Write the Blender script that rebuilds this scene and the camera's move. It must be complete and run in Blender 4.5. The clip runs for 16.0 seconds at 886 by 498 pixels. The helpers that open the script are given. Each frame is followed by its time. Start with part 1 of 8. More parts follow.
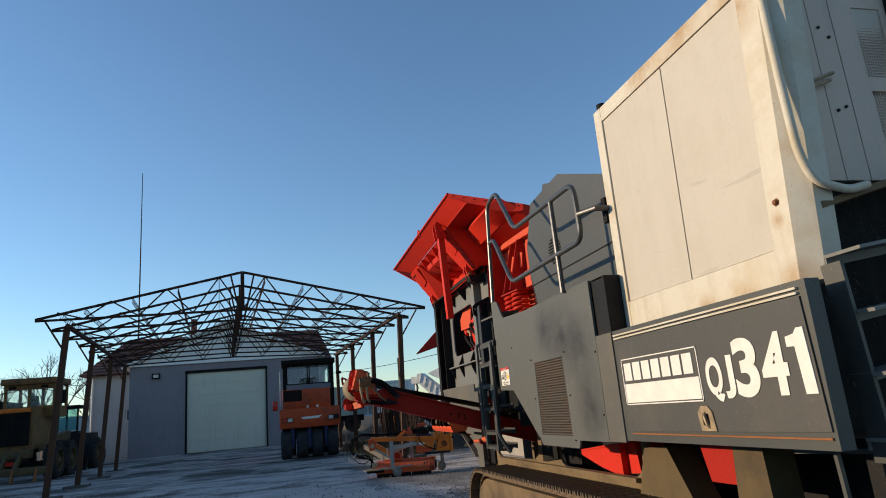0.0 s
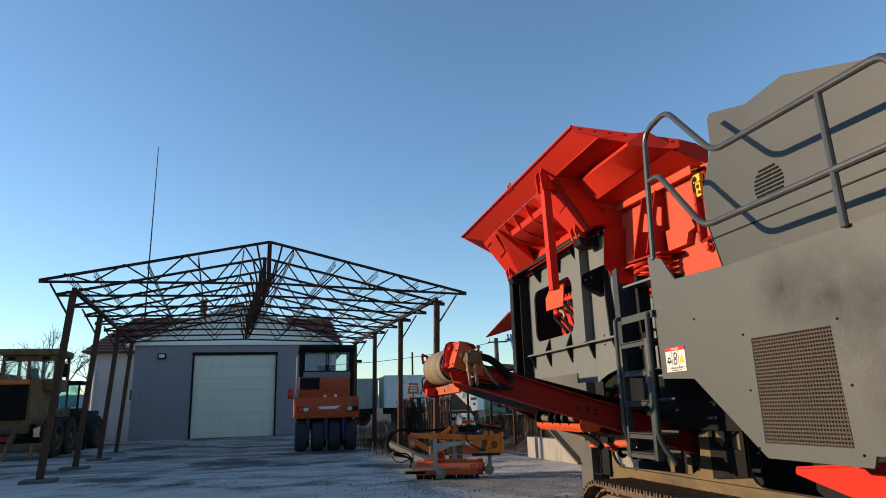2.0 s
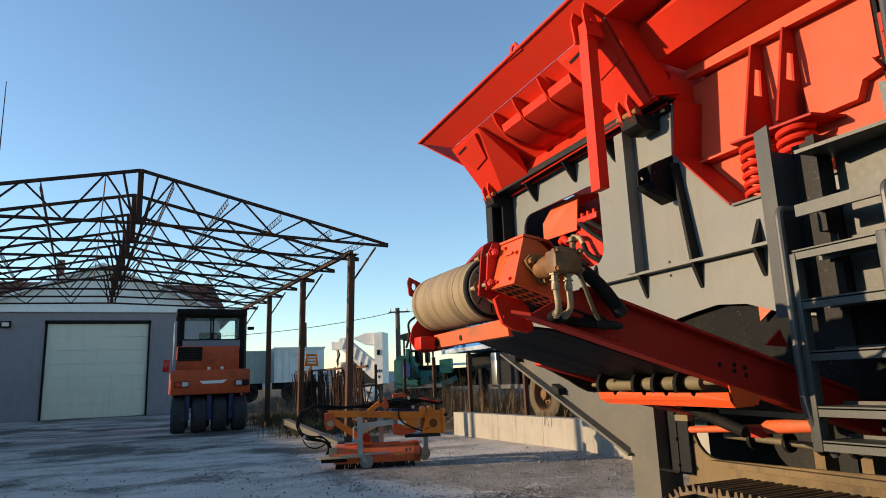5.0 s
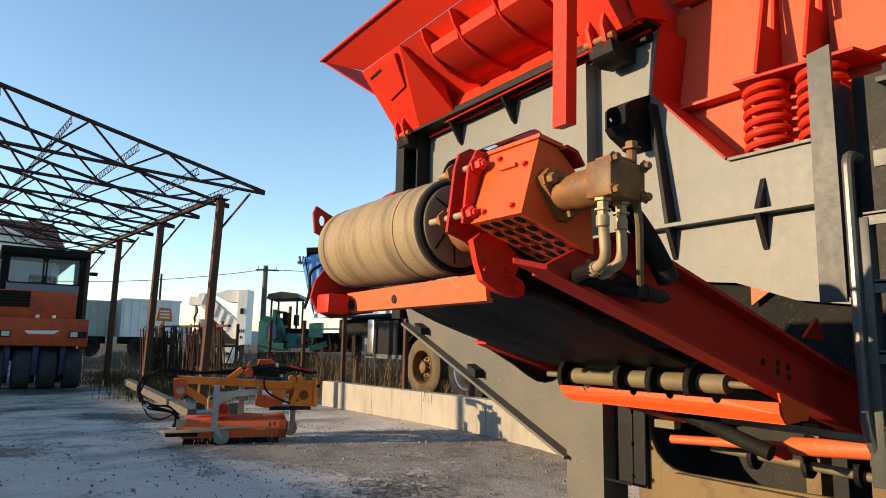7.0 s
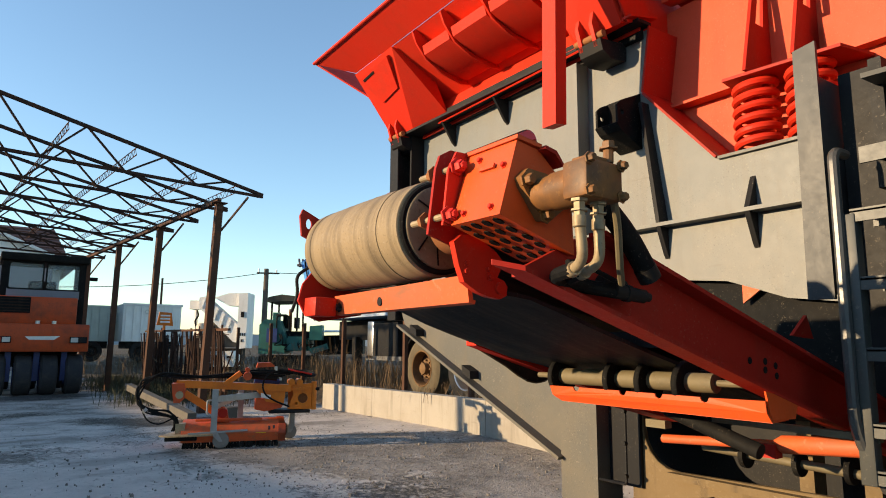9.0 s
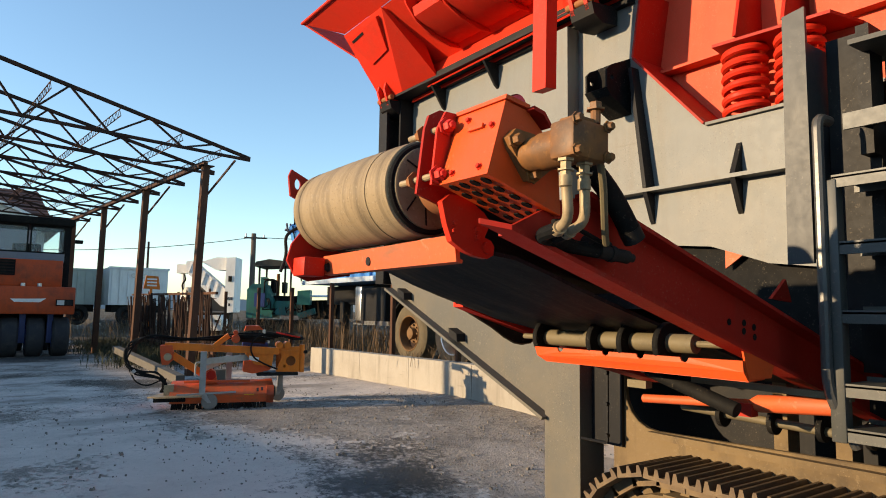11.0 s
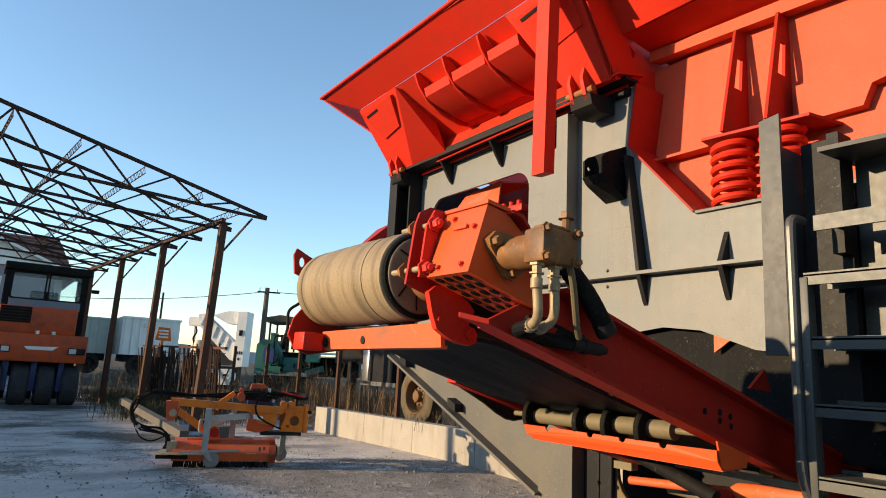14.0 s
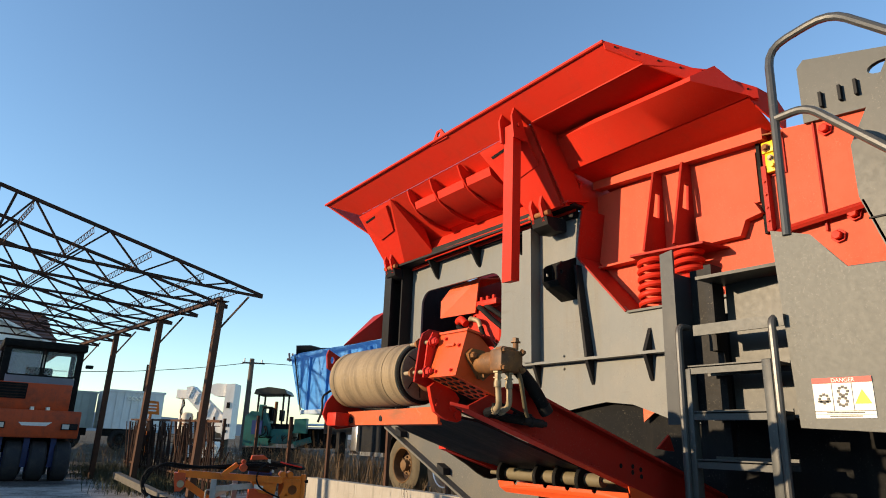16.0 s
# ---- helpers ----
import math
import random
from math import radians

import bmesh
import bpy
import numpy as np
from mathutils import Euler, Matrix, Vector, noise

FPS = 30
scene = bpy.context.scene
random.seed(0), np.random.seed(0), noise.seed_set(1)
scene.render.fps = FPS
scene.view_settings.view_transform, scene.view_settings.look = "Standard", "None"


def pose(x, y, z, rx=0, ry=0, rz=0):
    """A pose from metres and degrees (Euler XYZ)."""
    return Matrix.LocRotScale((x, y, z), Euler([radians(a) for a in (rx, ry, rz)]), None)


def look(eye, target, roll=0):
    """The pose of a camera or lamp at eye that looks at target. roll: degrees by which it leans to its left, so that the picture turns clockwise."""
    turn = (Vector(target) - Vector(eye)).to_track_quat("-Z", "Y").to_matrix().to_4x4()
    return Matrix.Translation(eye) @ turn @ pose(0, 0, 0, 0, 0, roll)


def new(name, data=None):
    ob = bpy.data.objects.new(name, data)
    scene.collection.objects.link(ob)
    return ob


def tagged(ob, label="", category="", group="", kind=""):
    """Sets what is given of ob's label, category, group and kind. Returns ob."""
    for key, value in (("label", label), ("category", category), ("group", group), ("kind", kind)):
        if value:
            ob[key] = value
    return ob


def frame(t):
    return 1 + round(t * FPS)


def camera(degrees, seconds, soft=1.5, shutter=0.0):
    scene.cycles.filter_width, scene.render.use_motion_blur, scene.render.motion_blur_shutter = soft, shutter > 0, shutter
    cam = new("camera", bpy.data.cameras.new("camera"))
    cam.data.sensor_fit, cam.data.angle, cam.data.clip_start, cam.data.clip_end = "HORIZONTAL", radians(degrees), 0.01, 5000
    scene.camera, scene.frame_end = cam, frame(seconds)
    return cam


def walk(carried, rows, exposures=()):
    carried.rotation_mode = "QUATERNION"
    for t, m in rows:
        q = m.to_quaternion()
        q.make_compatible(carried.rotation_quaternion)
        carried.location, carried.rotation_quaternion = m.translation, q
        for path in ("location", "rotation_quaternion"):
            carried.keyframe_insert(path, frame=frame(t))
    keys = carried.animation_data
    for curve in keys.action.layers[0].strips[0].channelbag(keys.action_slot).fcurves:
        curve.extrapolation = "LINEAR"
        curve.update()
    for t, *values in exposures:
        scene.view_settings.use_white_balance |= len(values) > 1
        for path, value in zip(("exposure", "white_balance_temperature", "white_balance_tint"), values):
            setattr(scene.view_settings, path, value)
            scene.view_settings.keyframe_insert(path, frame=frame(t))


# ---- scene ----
cam = camera(68.3, 16.0, soft=1.0)
PATH = [
    (0, (0.142, 0.283, 1.221), (0.624, 2.165, 1.696), -5.0),
    (0.5, (-0.022, 0.766, 1.198), (0.365, 2.677, 1.642), 0.8),
    (1, (-0.21, 1.191, 1.186), (0.181, 3.099, 1.641), -0.5),
    (1.5, (-0.322, 1.716, 1.187), (0.029, 3.619, 1.692), -0.2),
    (2, (-0.426, 2.174, 1.187), (0.038, 4.06, 1.663), -1.7),
    (2.5, (-0.442, 2.706, 1.195), (0.02, 4.582, 1.713), -2.3),
    (3, (-0.542, 3.125, 1.141), (0.045, 4.963, 1.666), 0.0),
    (3.5, (-0.5, 3.625, 1.167), (0.123, 5.475, 1.603), -2.8),
    (4, (-0.597, 4.013, 1.145), (0.152, 5.808, 1.608), 0.7),
    (4.5, (-0.45, 4.469, 1.18), (0.369, 6.24, 1.617), -2.3),
    (4.7, (-0.427, 4.619, 1.146), (0.345, 6.416, 1.565), -2.4),
    (6.8, (-0.18, 5.833, 1.19), (0.949, 7.462, 1.464), 0.3),
    (7, (-0.147, 5.874, 1.198), (0.985, 7.497, 1.49), 1.0),
    (7.5, (-0.103, 5.866, 1.204), (1.047, 7.472, 1.521), 0.5),
    (8, (-0.087, 5.865, 1.206), (1.047, 7.481, 1.521), -0.3),
    (10.3, (-0.129, 5.826, 1.185), (0.99, 7.462, 1.449), 1.3),
    (10.5, (-0.107, 5.842, 1.182), (1.023, 7.473, 1.433), 0.0),
    (11, (-0.114, 5.832, 1.18), (1.052, 7.446, 1.375), 0.8),
    (11.5, (-0.111, 5.849, 1.184), (1.03, 7.484, 1.354), -0.5),
    (12, (-0.104, 5.841, 1.212), (0.958, 7.523, 1.416), -1.3),
    (12.5, (-0.097, 5.832, 1.218), (0.952, 7.522, 1.415), 1.0),
    (13, (-0.081, 5.826, 1.223), (0.976, 7.507, 1.453), 1.1),
    (13.5, (-0.07, 5.783, 1.242), (0.998, 7.442, 1.568), 2.8),
    (14, (-0.143, 5.672, 1.244), (0.969, 7.292, 1.616), 2.9),
    (14.5, (-0.266, 5.493, 1.255), (0.912, 7.078, 1.571), 3.6),
    (15, (-0.344, 5.307, 1.262), (0.828, 6.869, 1.694), 4.0),
    (15.5, (-0.468, 5.081, 1.247), (0.653, 6.675, 1.696), 2.9),
    (16, (-0.75, 4.899, 1.239), (0.373, 6.453, 1.807), 2.0),
]
walk(cam, [(t, look(eye, target, roll)) for t, eye, target, roll in PATH],
     [(0, 0.4, 6600, 10), (1, 0.40, 6600, 10), (2, 0.62, 6700, 10), (4.5, 0.85, 7100, 10), (7, 1.18, 7700, 10), (12.5, 1.18, 7500, 10), (14.5, 1.12, 7400, 10), (16, 1.0, 7100, 10)])

# ---- light ----
SUN_WAY = Vector((1.0, -0.36, -0.20)).normalized()      # the way the sunlight travels
world = bpy.data.worlds.new("winter_sky")
scene.world = world
world.use_nodes = True
wn = world.node_tree
sky = wn.nodes.new("ShaderNodeTexSky")
sky.sky_type = "NISHITA"
sky.sun_disc = False
sky.sun_elevation = math.asin(-SUN_WAY.z)
sky.sun_rotation = math.atan2(-SUN_WAY.x, -SUN_WAY.y)
sky.air_density, sky.dust_density, sky.ozone_density = 1.0, 0.10, 3.3
wn.links.new(sky.outputs[0], wn.nodes["Background"].inputs[0])
wn.nodes["Background"].inputs[1].default_value = 0.165
sun = new("sun", bpy.data.lights.new("sun", "SUN"))
sun.data.energy, sun.data.angle, sun.data.color = 3.6, radians(0.6), (1.0, 0.80, 0.56)
sun.matrix_world = look((0, 0, 30), Vector((0, 0, 30)) + SUN_WAY)

# ---- building tools ----
def mix_color(nt, fac, a, b):
    m = nt.nodes.new("ShaderNodeMix")
    m.data_type = "RGBA"
    for sock, v in ((m.inputs[0], fac), (m.inputs[6], a), (m.inputs[7], b)):
        if hasattr(v, "is_output"):
            nt.links.new(v, sock)
        elif sock.type == "RGBA":
            sock.default_value = (*v, 1)
        else:
            sock.default_value = v
    return m.outputs[2]


def noise_at(nt, scale, detail=4, rough=0.55, stretch=None, out="Fac", offset=0.0):
    co = nt.nodes.new("ShaderNodeTexCoord")
    vec = co.outputs["Object"]
    mp = nt.nodes.new("ShaderNodeMapping")
    mp.inputs[1].default_value = (offset, offset * 0.7, offset * 1.3)
    mp.inputs[3].default_value = stretch or (1, 1, 1)
    nt.links.new(vec, mp.inputs[0])
    n = nt.nodes.new("ShaderNodeTexNoise")
    n.inputs["Scale"].default_value, n.inputs["Detail"].default_value, n.inputs["Roughness"].default_value = scale, detail, rough
    nt.links.new(mp.outputs[0], n.inputs["Vector"])
    return n.outputs[out]


def ramp(nt, value, lo, hi, a=0.0, b=1.0):
    m = nt.nodes.new("ShaderNodeMapRange")
    m.inputs[1].default_value, m.inputs[2].default_value, m.inputs[3].default_value, m.inputs[4].default_value = lo, hi, a, b
    nt.links.new(value, m.inputs[0])
    return m.outputs[0]


def blank(name):
    m = bpy.data.materials.new(name)
    m.use_nodes = True
    return m, m.node_tree, m.node_tree.nodes["Principled BSDF"]


def bump_on(nt, shader, value, strength, distance=0.01):
    b = nt.nodes.new("ShaderNodeBump")
    b.inputs["Strength"].default_value, b.inputs["Distance"].default_value = strength, distance
    nt.links.new(value, b.inputs["Height"])
    nt.links.new(b.outputs[0], shader.inputs["Normal"])


def paint(name, base, dirt=(0.20, 0.15, 0.10), amount=0.35, rough=0.45, scale=1.6, metal=0.0, grain=28, bump=0.15, stretch=None, fleck=0.0, fleck_color=(0.5, 0.45, 0.36), speck=0.35, drip=0.22, shine=0.3):
    """Painted or dusty sheet metal: base colour, stains, drips, specks, scratches and uneven gloss."""
    m, nt, sh = blank(name)

    def times(u, v):
        n = nt.nodes.new("ShaderNodeMath")
        n.operation = "MULTIPLY"
        nt.links.new(u, n.inputs[0])
        nt.links.new(v, n.inputs[1])
        return n.outputs[0]

    big = noise_at(nt, scale, 6, 0.65, stretch)
    fine = noise_at(nt, grain, 5, 0.7)
    c = mix_color(nt, ramp(nt, big, 0.46, 0.74, 0.0, amount), base, dirt)
    c = mix_color(nt, ramp(nt, fine, 0.40, 0.75, 0.0, 0.10), c, tuple(v * 0.6 for v in base))
    if drip:
        run = noise_at(nt, 9, 5, 0.65, (1, 1, 0.10), "Fac", 5.0)
        c = mix_color(nt, ramp(nt, run, 0.52, 0.72, 0.0, drip), c, tuple(0.5 * v + 0.5 * w for v, w in zip((0.05, 0.04, 0.03), dirt)))
    patch = ramp(nt, noise_at(nt, scale * 2.3, 5, 0.65, None, "Fac", 7.0), 0.42, 0.62)
    if speck:
        dots = noise_at(nt, 130, 3, 0.6, None, "Fac", 2.0)
        c = mix_color(nt, times(ramp(nt, dots, 0.60, 0.66, 0.0, speck), patch), c, tuple(v * 0.38 for v in base))
        dust = noise_at(nt, 95, 3, 0.65, None, "Fac", 9.0)
        c = mix_color(nt, times(ramp(nt, dust, 0.60, 0.68, 0.0, speck * 0.8), patch), c, tuple(0.45 * v + 0.55 * w for v, w in zip(base, (0.42, 0.35, 0.26))))
        scar = noise_at(nt, 40, 2, 0.5, (1, 0.05, 0.5), "Fac", 13.0)
        c = mix_color(nt, ramp(nt, scar, 0.70, 0.74, 0.0, speck * 0.6), c, tuple(v * 0.5 for v in dirt))
    if fleck:
        spots = noise_at(nt, grain * 1.7, 2, 0.5, None, "Fac", 3.0)
        c = mix_color(nt, times(ramp(nt, spots, 0.62, 0.66, 0.0, fleck), patch), c, fleck_color)
    nt.links.new(c, sh.inputs["Base Color"])
    nt.links.new(ramp(nt, fine, 0.3, 0.8, rough - 0.02, rough + 0.08), sh.inputs["Roughness"])
    sh.inputs["Metallic"].default_value = metal
    sh.inputs["Specular IOR Level"].default_value = shine
    bump_on(nt, sh, big if grain > 60 else fine, bump, 0.004)
    return m


def sooted(m, spots, color):
    """Adds ragged sooty stains round the given places of the surface."""
    nt = m.node_tree
    sh = next(n for n in nt.nodes if n.type == "BSDF_PRINCIPLED")
    c = sh.inputs["Base Color"].links[0].from_socket
    cloud = noise_at(nt, 5.0, 6, 0.7, None, "Fac", 21.0)
    co = nt.nodes.new("ShaderNodeTexCoord").outputs["Object"]
    for at, reach in spots:
        d = nt.nodes.new("ShaderNodeVectorMath")
        d.operation = "DISTANCE"
        d.inputs[1].default_value = at
        nt.links.new(co, d.inputs[0])
        n = nt.nodes.new("ShaderNodeMath")
        n.operation = "MULTIPLY"
        nt.links.new(ramp(nt, d.outputs["Value"], 0.0, reach, 1.0, 0.0), n.inputs[0])
        nt.links.new(ramp(nt, cloud, 0.30, 0.62, 0.25, 1.0), n.inputs[1])
        c = mix_color(nt, n.outputs[0], c, color)
    nt.links.new(c, sh.inputs["Base Color"])
    return m


def plain(name, base, rough=0.5, metal=0.0, emit=0.0):
    m, nt, sh = blank(name)
    fine = noise_at(nt, 14, 4, 0.6)
    nt.links.new(mix_color(nt, ramp(nt, fine, 0.3, 0.75, 0.0, 0.35), base, tuple(v * 0.6 for v in base)), sh.inputs["Base Color"])
    sh.inputs["Roughness"].default_value, sh.inputs["Metallic"].default_value = rough, metal
    sh.inputs["Specular IOR Level"].default_value = 0.3
    if emit:
        sh.inputs["Emission Color"].default_value, sh.inputs["Emission Strength"].default_value = (*base, 1), emit
    return m


BASE = {}


def thing(name, at, label, category, group="", kind="", turn=0.0):
    """A top-level Empty at its base; parts are given in world metres, or from its base when turned."""
    ob = new(name)
    ob.empty_display_size = 0.2
    ob.matrix_basis = pose(*at, 0, 0, turn)
    BASE[ob.name] = Matrix.Translation(at).inverted() if turn == 0 else Matrix.Identity(4)
    return tagged(ob, label, category, group, kind)


def mesh_from(bm, name, smooth=True):
    me = bpy.data.meshes.new(name)
    bmesh.ops.recalc_face_normals(bm, faces=bm.faces)
    for f in bm.faces:
        f.smooth = smooth
    if smooth:
        for e in bm.edges:
            if len(e.link_faces) != 2 or e.calc_face_angle(0) > 0.6:
                e.smooth = False
    bm.to_mesh(me)
    bm.free()
    return me


def part(name, bm, material, parent, label="", smooth=True):
    me = bm if isinstance(bm, bpy.types.Mesh) else mesh_from(bm, name, smooth)
    if not me.materials:
        me.materials.append(material)
    ob = new(name, me)
    ob.parent = parent
    ob.matrix_parent_inverse = BASE.get(parent.name, Matrix.Identity(4))
    if label:
        ob["label"] = label
    return ob


def solo(name, bm, material, label, category, group="", kind="", smooth=True):
    me = bm if isinstance(bm, bpy.types.Mesh) else mesh_from(bm, name, smooth)
    if not me.materials:
        me.materials.append(material)
    return tagged(new(name, me), label, category, group, kind)


def B():
    return bmesh.new()


def box(bm, x0, x1, y0, y1, z0, z1, bevel=0.0, m=None):
    vs = [bm.verts.new(((x0, x1)[i & 1], (y0, y1)[i >> 1 & 1], (z0, z1)[i >> 2])) for i in range(8)]
    fs = [bm.faces.new([vs[k] for k in q]) for q in ((0, 1, 3, 2), (4, 6, 7, 5), (0, 4, 5, 1), (2, 3, 7, 6), (0, 2, 6, 4), (1, 5, 7, 3))]
    if bevel:
        es = list({e for f in fs for e in f.edges})
        r = bmesh.ops.bevel(bm, geom=es, offset=bevel, segments=2, profile=0.5, affect="EDGES")
        vs = list({v for f in r["faces"] for v in f.verts} | {v for v in vs if v.is_valid})
    if m is not None:
        bmesh.ops.transform(bm, matrix=m, verts=[v for v in vs if v.is_valid])
    return bm


def hull(bm, low, high):
    """A solid between two loops of equally many points."""
    a = [bm.verts.new(p) for p in low]
    b = [bm.verts.new(p) for p in high]
    n = len(a)
    bm.faces.new(a[::-1])
    bm.faces.new(b)
    for i in range(n):
        bm.faces.new((a[i], a[(i + 1) % n], b[(i + 1) % n], b[i]))
    return bm


def loft(bm, low, high, n=14):
    """A solid with the same outline from end to end, evenly twisted between the two."""
    rings = [[bm.verts.new(Vector(p).lerp(Vector(q), i / n)) for p, q in zip(low, high)] for i in range(n + 1)]
    for a, b in zip(rings, rings[1:]):
        for k in range(len(a)):
            bm.faces.new((a[k], a[k - 1], b[k - 1], b[k]))
    bm.faces.new(rings[0])
    bm.faces.new(rings[-1])
    return bm


def place2(axis, u, v, w):
    return {"x": (w, u, v), "y": (u, w, v), "z": (u, v, w)}[axis]


def prism(bm, axis, outline, a, b):
    """An outline in the two other axes, carried along axis from a to b."""
    return hull(bm, [place2(axis, u, v, a) for u, v in outline], [place2(axis, u, v, b) for u, v in outline])


def plate(bm, axis, outline, a, b, holes=()):
    """A flat plate with holes right through it."""
    faces = []
    for w in (a, b):
        edges = []
        for loop in (outline, *holes):
            vs = [bm.verts.new(place2(axis, u, v, w)) for u, v in loop]
            edges += [bm.edges.new((vs[i], vs[(i + 1) % len(vs)])) for i in range(len(vs))]
        faces.append(edges)
        bmesh.ops.triangle_fill(bm, use_beauty=True, use_dissolve=False, edges=edges)
    for e0, e1 in zip(*faces):
        bm.faces.new((e0.verts[0], e0.verts[1], e1.verts[1], e1.verts[0]))
    return bm


def slab(bm, pts, thick):
    """A flat polygon given in space, thickened against its normal."""
    p = [Vector(q) for q in pts]
    n = sum(((p[i] - p[0]).cross(p[i + 1] - p[0]) for i in range(1, len(p) - 1)), Vector())
    n.normalize()
    return hull(bm, [q - n * thick for q in p], p)


def ring_pts(c, axis, r, n, start=0.0):
    z = Vector(axis).normalized()
    x = z.orthogonal().normalized()
    y = z.cross(x)
    c = Vector(c)
    return [c + x * r * math.cos(start + 2 * math.pi * i / n) + y * r * math.sin(start + 2 * math.pi * i / n) for i in range(n)]


def rod(bm, p, q, r, n=12, r2=None):
    p, q = Vector(p), Vector(q)
    return hull(bm, ring_pts(p, q - p, r, n), ring_pts(q, q - p, r if r2 is None else r2, n))


def lathe(bm, p, axis, profile, n=24):
    """Turned round an axis from p: profile of (along, radius)."""
    p, axis = Vector(p), Vector(axis).normalized()
    loops = [[bm.verts.new(v) for v in ring_pts(p + axis * a, axis, max(r, 1e-4), n)] for a, r in profile]
    for u, v in zip(loops, loops[1:]):
        for i in range(n):
            bm.faces.new((u[i], u[(i + 1) % n], v[(i + 1) % n], v[i]))
    bm.faces.new(loops[0][::-1])
    bm.faces.new(loops[-1])
    return bm


def rounded(pts, r, steps=4):
    """A polyline with its corners rounded."""
    p = [Vector(q) for q in pts]
    out = [p[0]]
    for a, b, c in zip(p, p[1:], p[2:]):
        u, v = a - b, c - b
        k = min(r, u.length * 0.45, v.length * 0.45)
        s, e = b + u.normalized() * k, b + v.normalized() * k
        for i in range(steps + 1):
            t = i / steps
            out.append(s * (1 - t) ** 2 + b * 2 * t * (1 - t) + e * t * t)
    return out + [p[-1]]


def tube(bm, pts, r, n=10, closed=False):
    """A round bar along a polyline."""
    p = [Vector(q) for q in pts]
    side = None
    loops = []
    for i, c in enumerate(p):
        a = p[i - 1] if i or closed else p[i]
        b = p[(i + 1) % len(p)] if i + 1 < len(p) or closed else p[i]
        d = (b - a).normalized()
        side = d.orthogonal().normalized() if side is None else (side - d * side.dot(d)).normalized()
        up = d.cross(side)
        loops.append([bm.verts.new(c + side * r * math.cos(2 * math.pi * k / n) + up * r * math.sin(2 * math.pi * k / n)) for k in range(n)])
    pairs = list(zip(loops, loops[1:])) + ([(loops[-1], loops[0])] if closed else [])
    for u, v in pairs:
        for k in range(n):
            bm.faces.new((u[k], u[(k + 1) % n], v[(k + 1) % n], v[k]))
    if not closed:
        bm.faces.new(loops[0][::-1])
        bm.faces.new(loops[-1])
    return bm


def bar(bm, p, q, w, h, up=(0, 0, 1)):
    """A square bar from p to q, w wide and h high."""
    p, q, up = Vector(p), Vector(q), Vector(up)
    d = (q - p).normalized()
    s = d.cross(up).normalized()
    u = s.cross(d)
    off = [s * w / 2 * a + u * h / 2 * b for a, b in ((-1, -1), (1, -1), (1, 1), (-1, 1))]
    return hull(bm, [p + o for o in off], [q + o for o in off])


def soften(bm, width=0.004, angle=0.5):
    es = [e for e in bm.edges if len(e.link_faces) == 2 and e.calc_face_angle(0) > angle]
    bmesh.ops.bevel(bm, geom=es, offset=width, segments=1, profile=0.5, affect="EDGES")
    return bm


def bolt(bm, c, axis, r=0.016, h=0.014):
    """A washer with a hexagon head, in one piece."""
    return lathe(bm, c, axis, [(0, r * 1.5), (h * 0.3, r * 1.5), (h * 0.3, r), (h * 1.15, r), (h * 1.3, r * 0.85)], 6)


def oval(u, v, ru, rv, n=16):
    return [(u + ru * math.cos(2 * math.pi * i / n), v + rv * math.sin(2 * math.pi * i / n)) for i in range(n)]


def rrect(u0, u1, v0, v1, r, n=4):
    out = []
    for cu, cv, a0 in ((u1 - r, v1 - r, 0), (u0 + r, v1 - r, 90), (u0 + r, v0 + r, 180), (u1 - r, v0 + r, 270)):
        out += [(cu + r * math.cos(radians(a0 + 90 * i / n)), cv + r * math.sin(radians(a0 + 90 * i / n))) for i in range(n + 1)]
    return out


def letters(name, text, size, m, material, parent, depth=0.002, squash=1.0):
    cu = bpy.data.curves.new(name, "FONT")
    cu.body, cu.size, cu.extrude, cu.align_x, cu.align_y = text, size, depth, "LEFT", "BOTTOM_BASELINE"
    ob = bpy.data.objects.new(name, cu)
    scene.collection.objects.link(ob)
    bpy.context.view_layer.update()
    me = bpy.data.meshes.new_from_object(ob.evaluated_get(bpy.context.evaluated_depsgraph_get()))
    bpy.data.objects.remove(ob)
    me.transform(m @ Matrix.Diagonal((squash, 1, 1, 1)))
    me.name = name
    me.materials.clear()
    return part(name, me, material, parent)


def fitted(name, text, x, ya, yb, za, zb, material, parent):
    """One bold character on the plane at x, from ya to yb and za to zb, read from the yard side."""
    cu = bpy.data.curves.new(name, "FONT")
    cu.body, cu.size, cu.offset, cu.extrude = text, 1.0, 0.035, 0.002
    ob = bpy.data.objects.new(name, cu)
    scene.collection.objects.link(ob)
    bpy.context.view_layer.update()
    me = bpy.data.meshes.new_from_object(ob.evaluated_get(bpy.context.evaluated_depsgraph_get()))
    bpy.data.objects.remove(ob)
    co = [v.co for v in me.vertices]
    u0, u1, v0, v1 = min(c.x for c in co), max(c.x for c in co), min(c.y for c in co), max(c.y for c in co)
    for c in me.vertices:
        u, v, w = (c.co.x - u0) / (u1 - u0), (c.co.y - v0) / (v1 - v0), c.co.z
        c.co = (x - w * 0.5, ya + (yb - ya) * u, za + (zb - za) * v)
    me.materials.clear()
    return part(name, me, material, parent)

